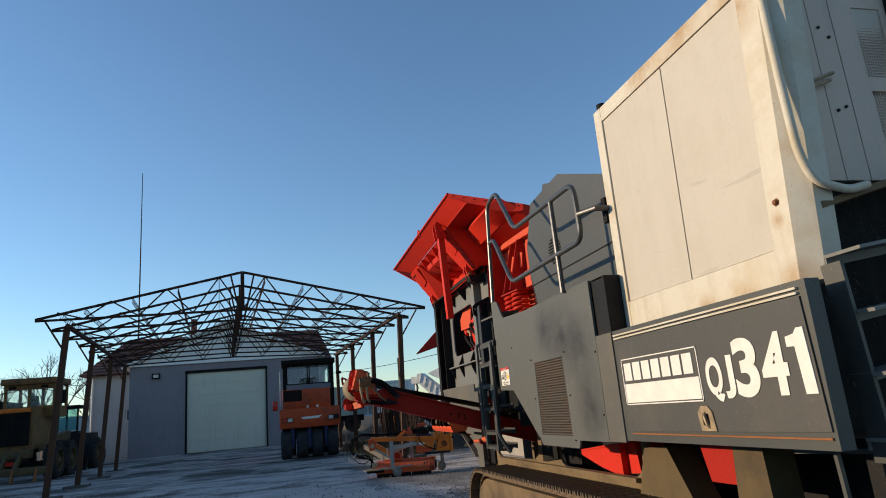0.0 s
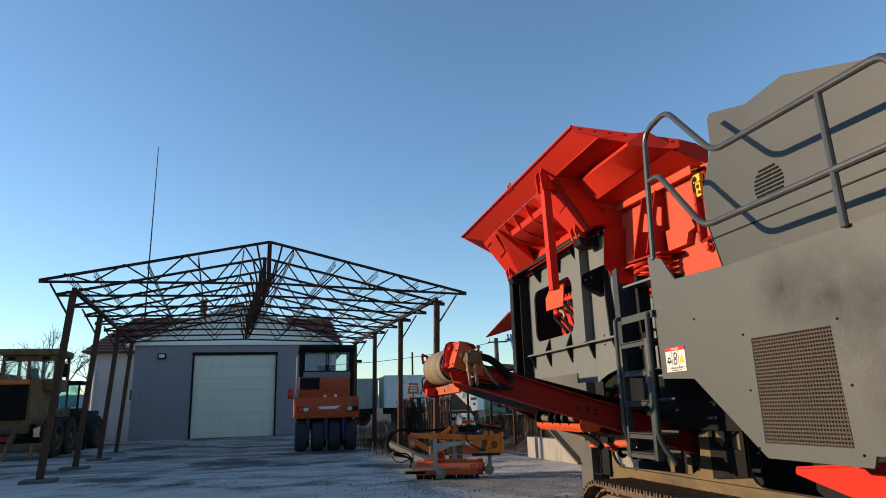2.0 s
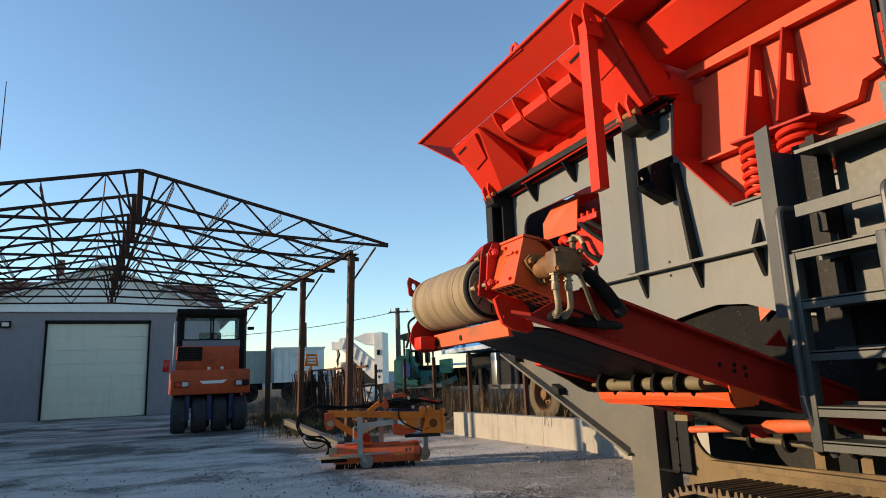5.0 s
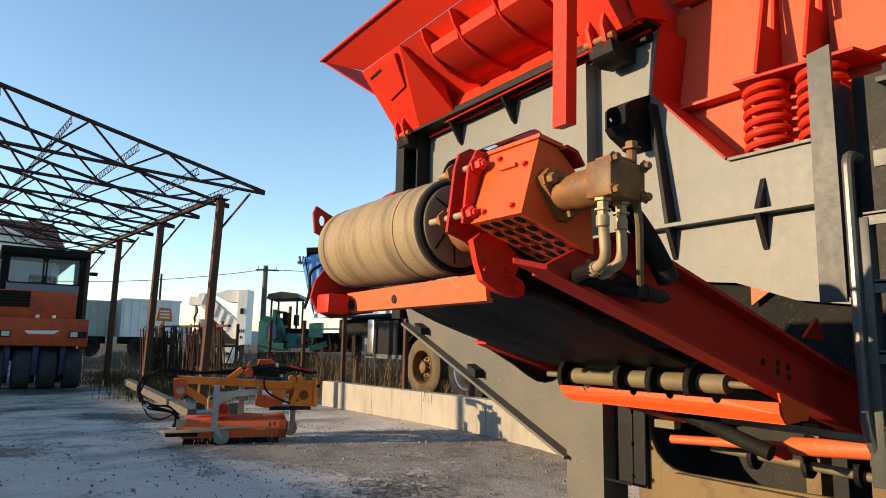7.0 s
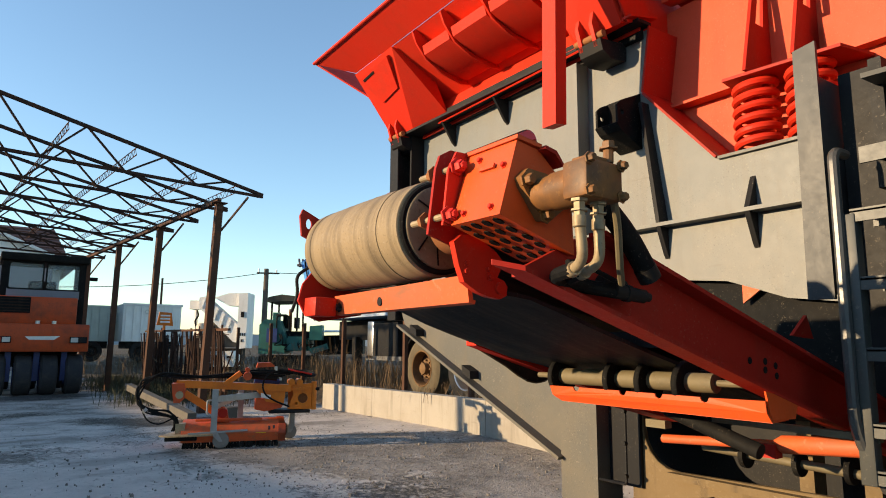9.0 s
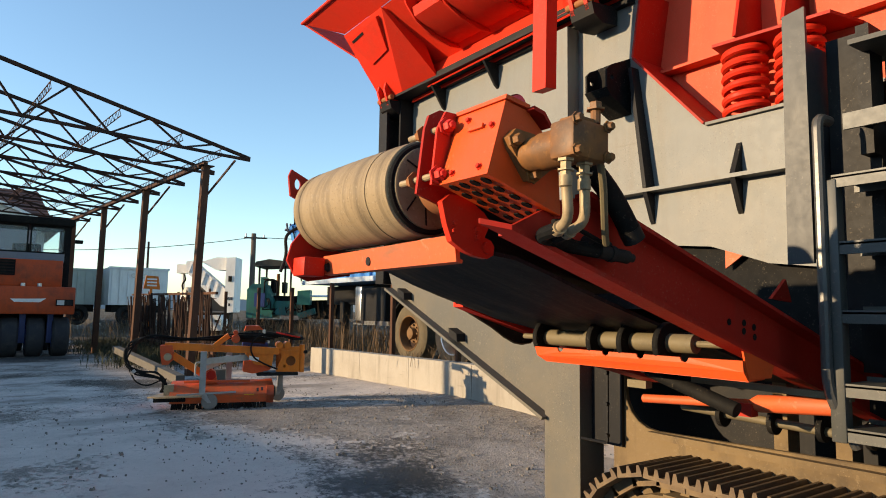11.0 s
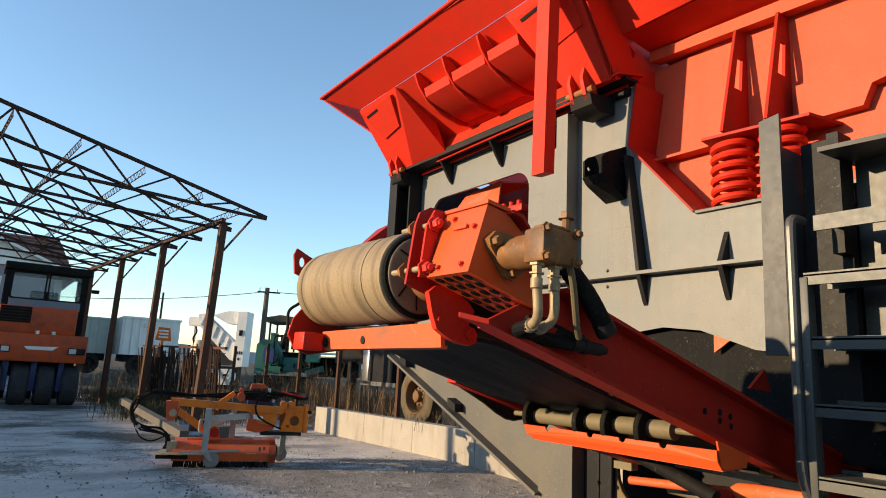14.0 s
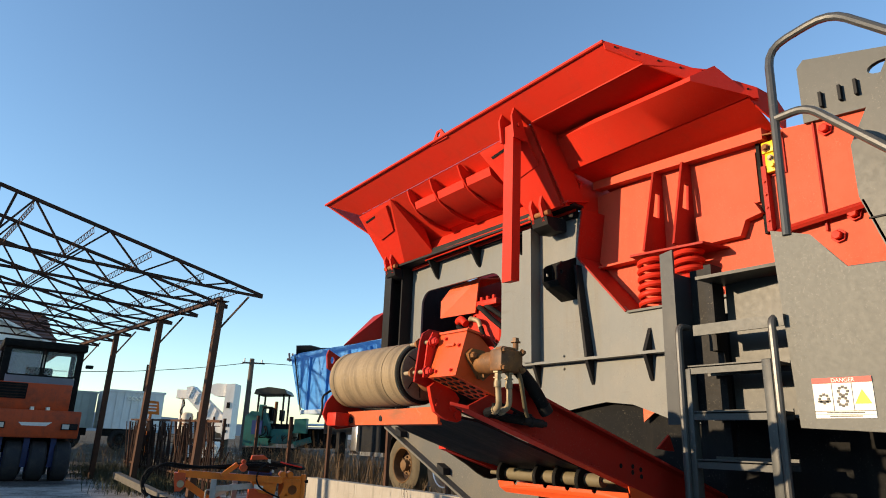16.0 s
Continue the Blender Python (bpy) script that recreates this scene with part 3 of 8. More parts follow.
        part("cover_box", soften(hull(B(), low, [low[0] + n * 0.030, low[1] + n * 0.030, low[2] + n * 0.012, low[3] + n * 0.012]), 0.004), RED, g)
        bm = B()
        slit = [on(0.18, 0.13), on(0.50, 0.11), on(0.50, 0.14), on(0.18, 0.16)]
        part("cover_slit", hull(bm, [p + n * 0.026 for p in slit], [p + n * 0.031 for p in slit]), BLACK, g)
        for k in (-0.05, 0.05):
            part("pivot_lug", soften(prism(B(), "y", [(2.45, 2.80), (2.41, 2.92), (2.43, 3.01), (2.50, 2.95), (2.55, 2.82)], foot + k - 0.012, foot + k + 0.012), 0.003), RED, g)
        part("pivot_pin", rod(B(), (2.46, foot - 0.10, 2.86), (2.46, foot + 0.10, 2.86), 0.020, 12), RUST, g)
        part("pivot_shoe", soften(prism(B(), "y", [(2.44, 2.83), (2.46, 2.77), (2.53, 2.735), (2.645, 2.75), (2.645, 2.85)], foot - 0.09, foot + 0.07), 0.008), DARK, g)
    part("gusset_web", slab(B(), [(2.172, 7.945, 3.435), (2.437, 7.945, 3.415), (2.60, 7.945, 3.175), (2.705, 7.945, 2.95), (2.52, 7.945, 2.888)], 0.010), RED, hop)
    part("web_foot", slab(B(), [(2.50, 7.955, 2.905), (2.72, 7.955, 2.955), (2.72, 7.90, 2.955), (2.50, 7.90, 2.905)], 0.010), RED, hop)
    # front wing, far wing and lifting lug
    bm = B()
    slab(bm, [FRONT, (2 * MID - 1.95, 10.68, 3.512), (2 * MID - 2.5, 10.05, 2.90), (2.6, 10.05, 2.90)], 0.012)
    slab(bm, [(2 * MID - 1.95, 10.68, 3.512), (2 * MID - 1.99, 7.13, 3.57), (2 * MID - 2.52, 7.90, 2.90), (2 * MID - 2.52, 10.05, 2.90)], 0.012)
    part("far_wing", bm, RED, hop)
    bm = B()
    plate(bm, "x", [(8.90, 3.54), (8.83, 3.645), (8.77, 3.645), (8.68, 3.54)], 1.985, 2.0, [oval(8.80, 3.605, 0.022, 0.022, 10)])
    part("lifting_lug", bm, RED, hop)
    # prop that hangs from the side wing
    bm = B()
    hull(bm, [(2.135, 8.19, 2.303), (2.135, 8.095, 2.303), (2.21, 8.095, 2.312), (2.21, 8.19, 2.312)], [(2.07, 8.10, 3.42), (2.07, 8.005, 3.42), (2.145, 8.005, 3.43), (2.145, 8.10, 3.43)])
    soften(bm, 0.006)
    arm = part("prop_leg", bm, RED, hop, "square red prop hanging from the hopper wing")
    bm = B()
    for y in (8.115, 7.985):
        prism(bm, "y", [(2.05, 3.30), (2.03, 3.46), (2.07, 3.58), (2.16, 3.36), (2.18, 3.30)], y - 0.008, y + 0.008)
    rod(bm, (2.09, 7.96, 3.40), (2.09, 8.14, 3.40), 0.016, 10)
    part("hinge_plate", bm, RED, arm)


hopper()


def side_frame():
    PX = 2.66                                     # outer face of the web plate
    bm = B()
    window = rrect(8.79, 9.93, 1.965, 2.60, 0.13, 6)
    slot = rrect(10.165, 10.225, 2.295, 2.60, 0.028)
    arch = [(8.40, 1.36), (8.26, 1.43), (8.10, 1.475), (7.95, 1.50), (7.76, 1.525), (7.55, 1.505), (7.40, 1.455), (7.28, 1.413), (7.06, 1.386)]
    outline = [(10.28, 1.36), (10.28, 2.85), (7.90, 2.885), (7.96, 2.54), (7.55, 2.09), (6.84, 2.07), (6.84, 1.37)] + arch[::-1]
    plate(bm, "x", outline, PX, PX + 0.02, [window, slot])
    both_sides(bm)
    fr = part("side_frame", bm, FRAMEG, crusher, "dusty grey steel side frame")
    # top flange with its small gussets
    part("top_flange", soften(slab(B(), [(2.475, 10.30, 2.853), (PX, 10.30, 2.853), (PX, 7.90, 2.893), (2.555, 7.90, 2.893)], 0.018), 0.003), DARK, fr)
    # webs in DARK: the shade on their sides is put into the colour
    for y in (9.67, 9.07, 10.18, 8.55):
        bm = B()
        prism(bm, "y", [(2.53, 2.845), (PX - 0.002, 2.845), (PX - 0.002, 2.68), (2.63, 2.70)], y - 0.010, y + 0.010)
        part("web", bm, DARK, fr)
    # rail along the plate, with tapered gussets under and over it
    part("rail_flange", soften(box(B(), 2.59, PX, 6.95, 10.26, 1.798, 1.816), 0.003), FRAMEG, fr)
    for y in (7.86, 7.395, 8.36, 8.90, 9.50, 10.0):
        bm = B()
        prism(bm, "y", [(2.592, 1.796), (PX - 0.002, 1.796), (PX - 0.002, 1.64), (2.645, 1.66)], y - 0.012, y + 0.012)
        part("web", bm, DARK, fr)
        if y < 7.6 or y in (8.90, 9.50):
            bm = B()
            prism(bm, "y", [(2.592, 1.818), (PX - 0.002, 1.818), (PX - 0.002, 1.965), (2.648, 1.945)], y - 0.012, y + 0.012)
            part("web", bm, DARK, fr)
    # upright stiffeners: a channel with a face plate, and a plain flat bar
    bm = B()
    box(bm, 2.585, PX - 0.002, 8.352, 8.372, 1.817, 2.83)
    box(bm, 2.566, 2.585, 8.352, 8.445, 1.817, 2.83)
    part("stiffener", soften(bm, 0.003), FRAMEG, fr)
    # flat bar in DARK for its shaded side
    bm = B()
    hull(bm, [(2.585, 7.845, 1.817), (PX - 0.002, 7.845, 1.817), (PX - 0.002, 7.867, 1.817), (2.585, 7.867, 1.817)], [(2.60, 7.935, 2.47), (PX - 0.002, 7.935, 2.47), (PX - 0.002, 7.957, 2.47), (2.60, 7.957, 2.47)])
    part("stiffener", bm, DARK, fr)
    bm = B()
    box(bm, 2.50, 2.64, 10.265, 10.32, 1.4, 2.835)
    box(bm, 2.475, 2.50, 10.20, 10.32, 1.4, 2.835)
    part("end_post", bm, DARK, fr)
    for z in (1.76, 1.85):
        for y in (7.15, 8.12):
            part("bolt", bolt(B(), (PX, y, z), (-1, 0, 0), 0.008, 0.010), FRAMEG, fr)
    # inner red walls: their shade is put into deep red and near-black
    bm = B()
    box(bm, 3.40, 3.42, 7.9, 10.25, 1.30, 2.86)
    box(bm, 3.34, 3.40, 8.3, 9.9, 2.13, 2.17)
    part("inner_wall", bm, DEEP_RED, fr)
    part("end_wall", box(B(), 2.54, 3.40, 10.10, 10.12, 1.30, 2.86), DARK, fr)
    bm = B()
    slab(bm, [(2.60, 9.464, 2.302), (2.60, 9.464, 2.457), (2.615, 9.334, 2.569), (2.63, 8.953, 2.60), (2.60, 8.96, 2.287)], 0.012)
    slab(bm, [(2.615, 9.334, 2.569), (2.63, 8.953, 2.60), (2.95, 8.96, 2.66), (2.95, 9.40, 2.64)], 0.012)
    part("screen_cover", bm, ORANGE_RED, fr, "orange-red screen drive cover")
    bm = B()
    lathe(bm, (2.62, 8.90, 2.085), (1, 0, 0), [(0, 0.07), (0.0, 0.22), (0.02, 0.245), (0.05, 0.245), (0.06, 0.17), (0.35, 0.17)], 32)
    dr = part("screen_drive", bm, RED, fr, "red screen drive motor")
    for a in range(8):
        t = 2 * math.pi * a / 8 + 0.3
        part("bolt", bolt(B(), (2.62, 8.90 + 0.20 * math.cos(t), 2.085 + 0.20 * math.sin(t)), (-1, 0, 0), 0.010, 0.012), RED, dr)
    bm = B()
    box(bm, 2.60, 2.70, 8.70, 8.98, 2.335, 2.385, 0.006)
    for y in (8.76, 8.84, 8.92):
        rod(bm, (2.63, y, 2.385), (2.63, y, 2.42), 0.018, 10)
    part("valve_block", bm, RED, dr)
    part("hose_elbow", tube(B(), rounded([(2.60, 9.21, 2.24), (2.57, 9.13, 2.255), (2.57, 9.06, 2.20)], 0.04), 0.032, 12), RED, dr)
    part("steel_elbow", tube(B(), rounded([(2.60, 9.04, 2.24), (2.55, 8.97, 2.235), (2.55, 8.86, 2.20), (2.55, 8.83, 2.13)], 0.05), 0.02, 12), STEELM, dr)
    for way in ([(2.57, 9.17, 2.19), (2.54, 9.05, 2.13), (2.55, 8.976, 2.08), (2.57, 8.84, 1.965)], [(2.55, 8.83, 2.14), (2.54, 8.78, 2.05), (2.57, 8.65, 1.965)], [(2.60, 8.92, 2.33), (2.55, 8.833, 2.30), (2.55, 8.70, 2.20), (2.58, 8.54, 2.08)], [(2.62, 8.85, 2.33), (2.58, 8.75, 2.30), (2.60, 8.60, 2.20)]):
        part("hose", tube(B(), rounded(way, 0.06), 0.021, 10), BLACK, dr)
    for ob in [o for o in fr.children_recursive if o.name.split(".")[0] == "screen_cover" or "screen_drive" in (o.name.split(".")[0], o.parent.name.split(".")[0])]:
        ob.data.transform(Matrix.Translation((0.14, 0.25, 0.03)))
    # black box bracket on the plate
    bm = B()
    for y in (8.12, 7.985):
        plate(bm, "y", [(2.658, 2.545), (2.50, 2.475), (2.468, 2.445), (2.468, 2.352), (2.50, 2.318), (2.658, 2.245)], y, y + 0.012, [oval(2.505, 2.41, 0.014, 0.014, 10)])
    slab(bm, [(2.468, 8.132, 2.352), (2.468, 7.985, 2.352), (2.50, 7.985, 2.318), (2.50, 8.132, 2.318)], 0.008)
    slab(bm, [(2.50, 8.132, 2.318), (2.50, 7.985, 2.318), (2.658, 7.985, 2.245), (2.658, 8.132, 2.245)], 0.008)
    slab(bm, [(2.56, 8.12, 2.50), (2.56, 7.997, 2.50), (2.56, 7.997, 2.30), (2.56, 8.12, 2.30)], 0.008)
    part("box_bracket", bm, BLACK, fr)
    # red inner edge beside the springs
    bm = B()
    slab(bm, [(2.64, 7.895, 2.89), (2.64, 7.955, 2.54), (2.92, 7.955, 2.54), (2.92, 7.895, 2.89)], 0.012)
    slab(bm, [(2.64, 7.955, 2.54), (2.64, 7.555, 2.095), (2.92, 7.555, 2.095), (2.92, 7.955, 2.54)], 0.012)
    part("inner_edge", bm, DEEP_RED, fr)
    bm = B()
    box(bm, 2.64, 2.92, 6.80, 7.55, 2.078, 2.092)
    part("spring_shelf", bm, GREY, fr)


side_frame()


def coil(at, r, wire, z0, z1, turns):
    n = turns * 18
    pts = [(at[0] + r * math.cos(2 * math.pi * i / 18), at[1] + r * math.sin(2 * math.pi * i / 18), z0 + (z1 - z0) * i / n) for i in range(n + 1)]
    return tube(B(), pts, wire, 8)


def feeder():
    bm = B()
    prism(bm, "x", [(7.98, 2.08), (8.0, 3.05), (6.70, 3.10), (6.36, 3.05), (5.95, 3.20), (5.45, 3.20), (5.45, 2.0), (6.4, 2.0)], 2.88, 2.90)
    both_sides(bm)
    fd = part("feeder_body", bm, PALE_RED, crusher, "red-orange vibrating feeder side wall")
    bm = B()
    hull(bm, [(2.80, 7.93, 3.08), (2.80, 7.93, 3.142), (2.895, 7.93, 3.15), (2.895, 7.93, 3.09)], [(2.80, 6.64, 3.018), (2.80, 6.64, 3.092), (2.895, 6.64, 3.10), (2.895, 6.64, 3.03)])
    box(bm, 2.80, 2.88, 7.48, 7.92, 2.47, 2.485)
    part("ledge", bm, PALE_RED, fd)
    # unlit side of the fins is put into their deeper red
    for y in (7.395, 7.175):
        bm = B()
        hole = [(2.755, 2.72), (2.795, 2.90), (2.84, 2.90), (2.82, 2.72)]
        plate(bm, "y", [(2.64, 2.462), (2.79, 3.05), (2.878, 3.05), (2.878, 2.462)], y - 0.008, y + 0.008, [hole])
        part("fin", bm, DEEP_RED, fd)
    bm = B()
    slab(bm, [(2.648, 7.51, 2.458), (2.66, 6.99, 2.44), (2.88, 6.95, 2.44), (2.88, 7.55, 2.458)], 0.014)
    part("spring_seat", bm, DEEP_RED, fd)
    for p in ((2.755, 7.41), (2.755, 7.16)):
        part("coil_spring", coil(p, 0.086, 0.019, 2.11, 2.43, 6), RED, fd, "red coil spring")
    # inspection cover, seam and bolts towards the rear
    bm = B()
    box(bm, 2.855, 2.88, 6.72, 7.10, 2.66, 2.98)
    prism(bm, "x", [(7.12, 2.47), (7.12, 2.655), (6.74, 2.655), (6.70, 2.58), (6.80, 2.56), (6.84, 2.47)], 2.82, 2.88)
    part("cover", soften(bm, 0.006), PALE_RED, fd)
    bm = B()
    box(bm, 2.86, 2.88, 6.375, 6.385, 2.4, 3.04)
    slab(bm, [(2.82, 6.66, 2.44), (2.82, 6.0, 2.50), (2.88, 6.0, 2.54), (2.88, 6.66, 2.48)], 0.02)
    part("seam", bm, DEEP_RED, fd)
    for y, z in ((6.32, 2.98), (6.24, 2.46), (6.33, 2.36), (6.60, 2.38)):
        part("bolt", bolt(B(), (2.87, y, z), (-1, 0, 0), 0.026, 0.03), RED, fd)
    # yellow catch in a folded hood, with a dark gap and a strap beside it
    part("wall_gap", box(B(), 2.855, 2.879, 6.692, 6.712, 2.46, 3.085), BLACK, fd)
    part("hinge_strap", soften(box(B(), 2.825, 2.879, 6.652, 6.680, 2.46, 2.86), 0.004), DEEP_RED, fd)
    for z in (2.52, 2.60, 2.68, 2.76):
        part("bolt", bolt(B(), (2.825, 6.666, z), (-1, 0, 0), 0.007, 0.008), RED, fd)
    part("catch_hood", slab(B(), [(2.80, 6.685, 3.055), (2.80, 6.555, 3.035), (2.879, 6.555, 3.06), (2.879, 6.685, 3.08)], 0.008), RUST, fd)
    part("catch_plate", soften(box(B(), 2.868, 2.879, 6.555, 6.685, 2.80, 3.05), 0.003), DEEP_RED, fd)
    bm = B()
    box(bm, 2.825, 2.868, 6.575, 6.665, 2.935, 3.005, 0.006)
    box(bm, 2.835, 2.868, 6.59, 6.655, 2.815, 2.935, 0.006)
    ct = part("catch", bm, YELLOWP, fd, "bright yellow bolted catch")
    part("catch_bolt", bolt(B(), (2.825, 6.635, 2.965), (-1, 0, 0), 0.018, 0.022), RUST, ct)
    part("catch_bolt", bolt(B(), (2.835, 6.62, 2.90), (-1, 0, 0), 0.014, 0.016), STEELM, ct)
    part("catch_bolt", bolt(B(), (2.835, 6.61, 2.85), (-1, 0, 0), 0.014, 0.016), YELLOWP, ct)
    # grey jaw cheek behind the hopper
    bm = B()
    plate(bm, "x", [(6.42, 3.05), (6.42, 3.40), (6.38, 3.44), (5.2, 3.10), (5.0, 2.9)], 2.85, 2.88, [oval(6.0, 3.22, 0.07, 0.035, 14)])
    part("jaw_cheek", bm, GREY, crusher, "grey steel jaw cheek plate")
    bm = B()
    box(bm, 3.06, 2 * MID - 3.06, 4.9, 7.9, 1.4, 2.6)
    part("jaw_box", bm, DARK, crusher)
    for y in (6.30, 6.20, 6.12):
        part("cheek_web", box(B(), 2.82, 2.85, y, y + 0.015, 3.10, 3.19), DARK, crusher)
    # red chute under the front of the frame
    bm = B()
    hull(bm, [(2.17, 10.50, 2.10), (2.53, 10.35, 2.46), (2.55, 10.35, 2.20)], [(2.20, 10.56, 2.10), (2.53, 10.60, 2.44), (2.55, 10.60, 2.20)])
    part("side_chute", bm, DEEP_RED, crusher)


feeder()


def access():
    # upright channel beside the ladder
    bm = B()
    hull(bm, [(2.165, 6.868, 1.363), (2.18, 6.868, 1.363), (2.18, 6.955, 1.363), (2.165, 6.955, 1.363)], [(2.165, 6.868, 2.258), (2.18, 6.868, 2.258), (2.18, 6.945, 2.245), (2.165, 6.945, 2.245)])
    up = part("upright", soften(bm, 0.003), SLATE, crusher, "dark slate sheet-steel upright")
    part("upright_web", soften(box(B(), 2.18, 2.42, 6.868, 6.882, 1.38, 2.13), 0.003), SLATE, up)
    part("upright_return", soften(box(B(), 2.18, 2.21, 6.93, 6.944, 1.38, 2.22), 0.003), SLATE, up)
    bm = B()
    box(bm, 2.36, 2.38, 6.28, 6.70, 1.40, 2.075)
    slab(bm, [(2.125, 6.72, 2.075), (2.21, 6.30, 2.095), (2.40, 6.30, 2.105), (2.40, 6.72, 2.085)], 0.016)
    part("back_plate", bm, GREY, crusher)
    bm = B()
    box(bm, 2.30, 2.34, 6.70, 6.86, 1.2, 2.16)
    box(bm, 2.24, 2.30, 6.70, 6.74, 1.72, 2.16)
    part("inner_channel", bm, DARK, crusher)
    lad = part("ladder", box(B(), 2.08, 2.13, 6.755, 6.80, 0.80, 1.62, 0.004), GREY, crusher, "grey steel access ladder")
    part("stile", box(B(), 2.06, 2.11, 6.35, 6.392, 0.80, 1.636, 0.004), GREY, lad)
    for z, ya, yb in ((1.628, 6.36, 6.77), (1.415, 6.37, 6.76), (1.20, 6.37, 6.76), (0.975, 6.37, 6.76), (0.84, 6.37, 6.76)):
        bm = B()
        box(bm, 2.085, 2.26, ya, yb, z - 0.006, z + 0.006)
        box(bm, 2.085, 2.097, ya, yb, z - 0.035, z)
        box(bm, 2.25, 2.26, ya, yb, z - 0.03, z + 0.02)
        part("tread", bm, GREY, lad)
    bm = B()
    box(bm, 2.09, 2.26, 6.29, 6.73, 1.812, 1.827)
    box(bm, 2.09, 2.102, 6.29, 6.73, 1.775, 1.812)
    part("tread", bm, GREY, lad)
    for y, top in ((6.80, 1.83), (6.335, 1.815)):
        part("grab_bar", tube(B(), rounded([(2.16, y, top), (2.075, y, top), (2.07, y, 0.95), (2.16, y - 0.04, 0.78)], 0.07), 0.017), TUBEM, lad)
    # handrail along the walkway
    bm = B()
    tube(bm, rounded([(2.12, 6.245, 2.18), (2.16, 6.25, 3.155), (2.16, 5.955, 3.20), (2.12, 5.46, 2.69), (2.10, 4.20, 2.65), (2.10, 4.17, 2.24), (2.11, 5.62, 2.25), (2.14, 6.10, 2.77), (2.145, 6.25, 2.765)], 0.10), 0.02, 10)
    tube(bm, [(2.105, 4.61, 2.65), (2.105, 4.59, 1.96)], 0.02, 10)
    tube(bm, [(2.10, 4.18, 2.42), (2.16, 4.04, 2.42), (2.30, 4.04, 2.42)], 0.02, 10)
    part("handrail", bm, TUBEM, crusher, "grey tubular steel handrail")


access()


def engine_side():
    bm = B()
    grille = [(5.35, 0.96), (5.35, 1.52), (4.79, 1.52), (4.77, 0.96)]
    plate(bm, "x", [(6.32, 2.22), (6.15, 2.16), (6.02, 1.995), (5.45, 1.97), (4.22, 1.97), (4.222, 0.935), (4.66, 0.93), (4.68, 0.88), (5.35, 0.88), (5.93, 1.33), (6.28, 1.35)], 2.12, 2.14, [grille])
    sp = part("side_panel", soften(bm, 0.003), PANEL, crusher, "large dusty grey engine-side panel")
    part("end_strip", soften(box(B(), 2.121, 2.135, 4.005, 4.216, 0.935, 1.597), 0.003), LEGM, sp, "paler bare steel end strip")
    for y, z in ((4.24, 1.10), (4.24, 1.50), (5.41, 1.55), (5.41, 1.24), (5.40, 0.93), (4.74, 1.55), (4.72, 1.24), (4.72, 0.93), (5.85, 1.70)):
        part("bolt", bolt(B(), (2.12, y, z), (-1, 0, 0), 0.005, 0.006), DARK, sp)
    bm = B()
    for k in range(29):
        z = 0.965 + k * 0.0192
        box(bm, 2.124, 2.128, 4.775, 5.35, z, z + 0.009)
    for k in range(30):
        y = 4.785 + k * 0.0192
        box(bm, 2.128, 2.132, y, y + 0.008, 0.96, 1.52)
    part("mesh_grille", bm, GRILLE, sp, "dust-clogged wire mesh grille", smooth=False)
    # dark sheet added behind the mesh, standing for the unlit inside
    part("grille_backing", box(B(), 2.16, 2.17, 4.7, 5.4, 0.9, 1.56), DARK, sp)
    # warning decal
    bm = B()
    box(bm, 2.1165, 2.1195, 5.99, 6.215, 1.385, 1.545)
    dec = part("warning_decal", bm, DECALW, sp, "white and red danger decal")
    part("decal_band", box(B(), 2.114, 2.1163, 5.99, 6.215, 1.523, 1.545), DECALR, dec)
    bm = B()
    box(bm, 2.1145, 2.1163, 5.99, 6.215, 1.412, 1.414)
    box(bm, 2.1145, 2.1163, 5.99, 6.215, 1.399, 1.400)
    for y in (6.065, 6.14):
        box(bm, 2.1145, 2.1163, y, y + 0.0015, 1.414, 1.522)
    box(bm, 2.1145, 2.1163, 6.03, 6.17, 1.405, 1.409)
    box(bm, 2.1145, 2.1163, 6.04, 6.16, 1.391, 1.395)
    for c in ((6.10, 1.490), (6.105, 1.450), (6.175, 1.462)):
        for a in range(8):
            u, v = c[0] + 0.017 * math.cos(a * 0.785), c[1] + 0.017 * math.sin(a * 0.785)
            box(bm, 2.1145, 2.1163, u - 0.005, u + 0.005, v - 0.005, v + 0.005)
    box(bm, 2.1145, 2.1163, 6.15, 6.20, 1.448, 1.456)
    part("decal_mark", bm, DECALK, dec)
    part("decal_triangle", prism(B(), "x", [(6.0, 1.44), (6.06, 1.44), (6.03, 1.495)], 2.1145, 2.1163), DECALY, dec)
    letters("decal_word", "DANGER", 0.022, Matrix(((0, 0, -1, 2.1135), (-1, 0, 0, 6.14), (0, 1, 0, 1.5265), (0, 0, 0, 1))), DECALW, dec, 0.0006)
    # hood above the panel
    bm = B()
    prism(bm, "x", [(5.93, 1.97), (6.06, 2.40), (6.06, 2.66), (5.85, 3.045), (5.18, 3.095), (4.40, 2.80), (4.05, 2.66), (4.05, 1.97)], 2.46, 2.48)
    box(bm, 2.14, 2.46, 4.05, 5.93, 1.955, 1.97)
    slab(bm, [(2.46, 5.93, 1.99), (2.46, 6.05, 2.38), (2.9, 6.05, 2.38), (2.9, 5.93, 1.99)], 0.01)
    hood = part("hood", soften(bm, 0.003), GREY, crusher, "grey engine hood side")
    bm = B()
    for k in range(9):
        z = 2.37 + k * 0.026
        w = math.sqrt(max(0.125 ** 2 - (z - 2.475) ** 2, 0.0004))
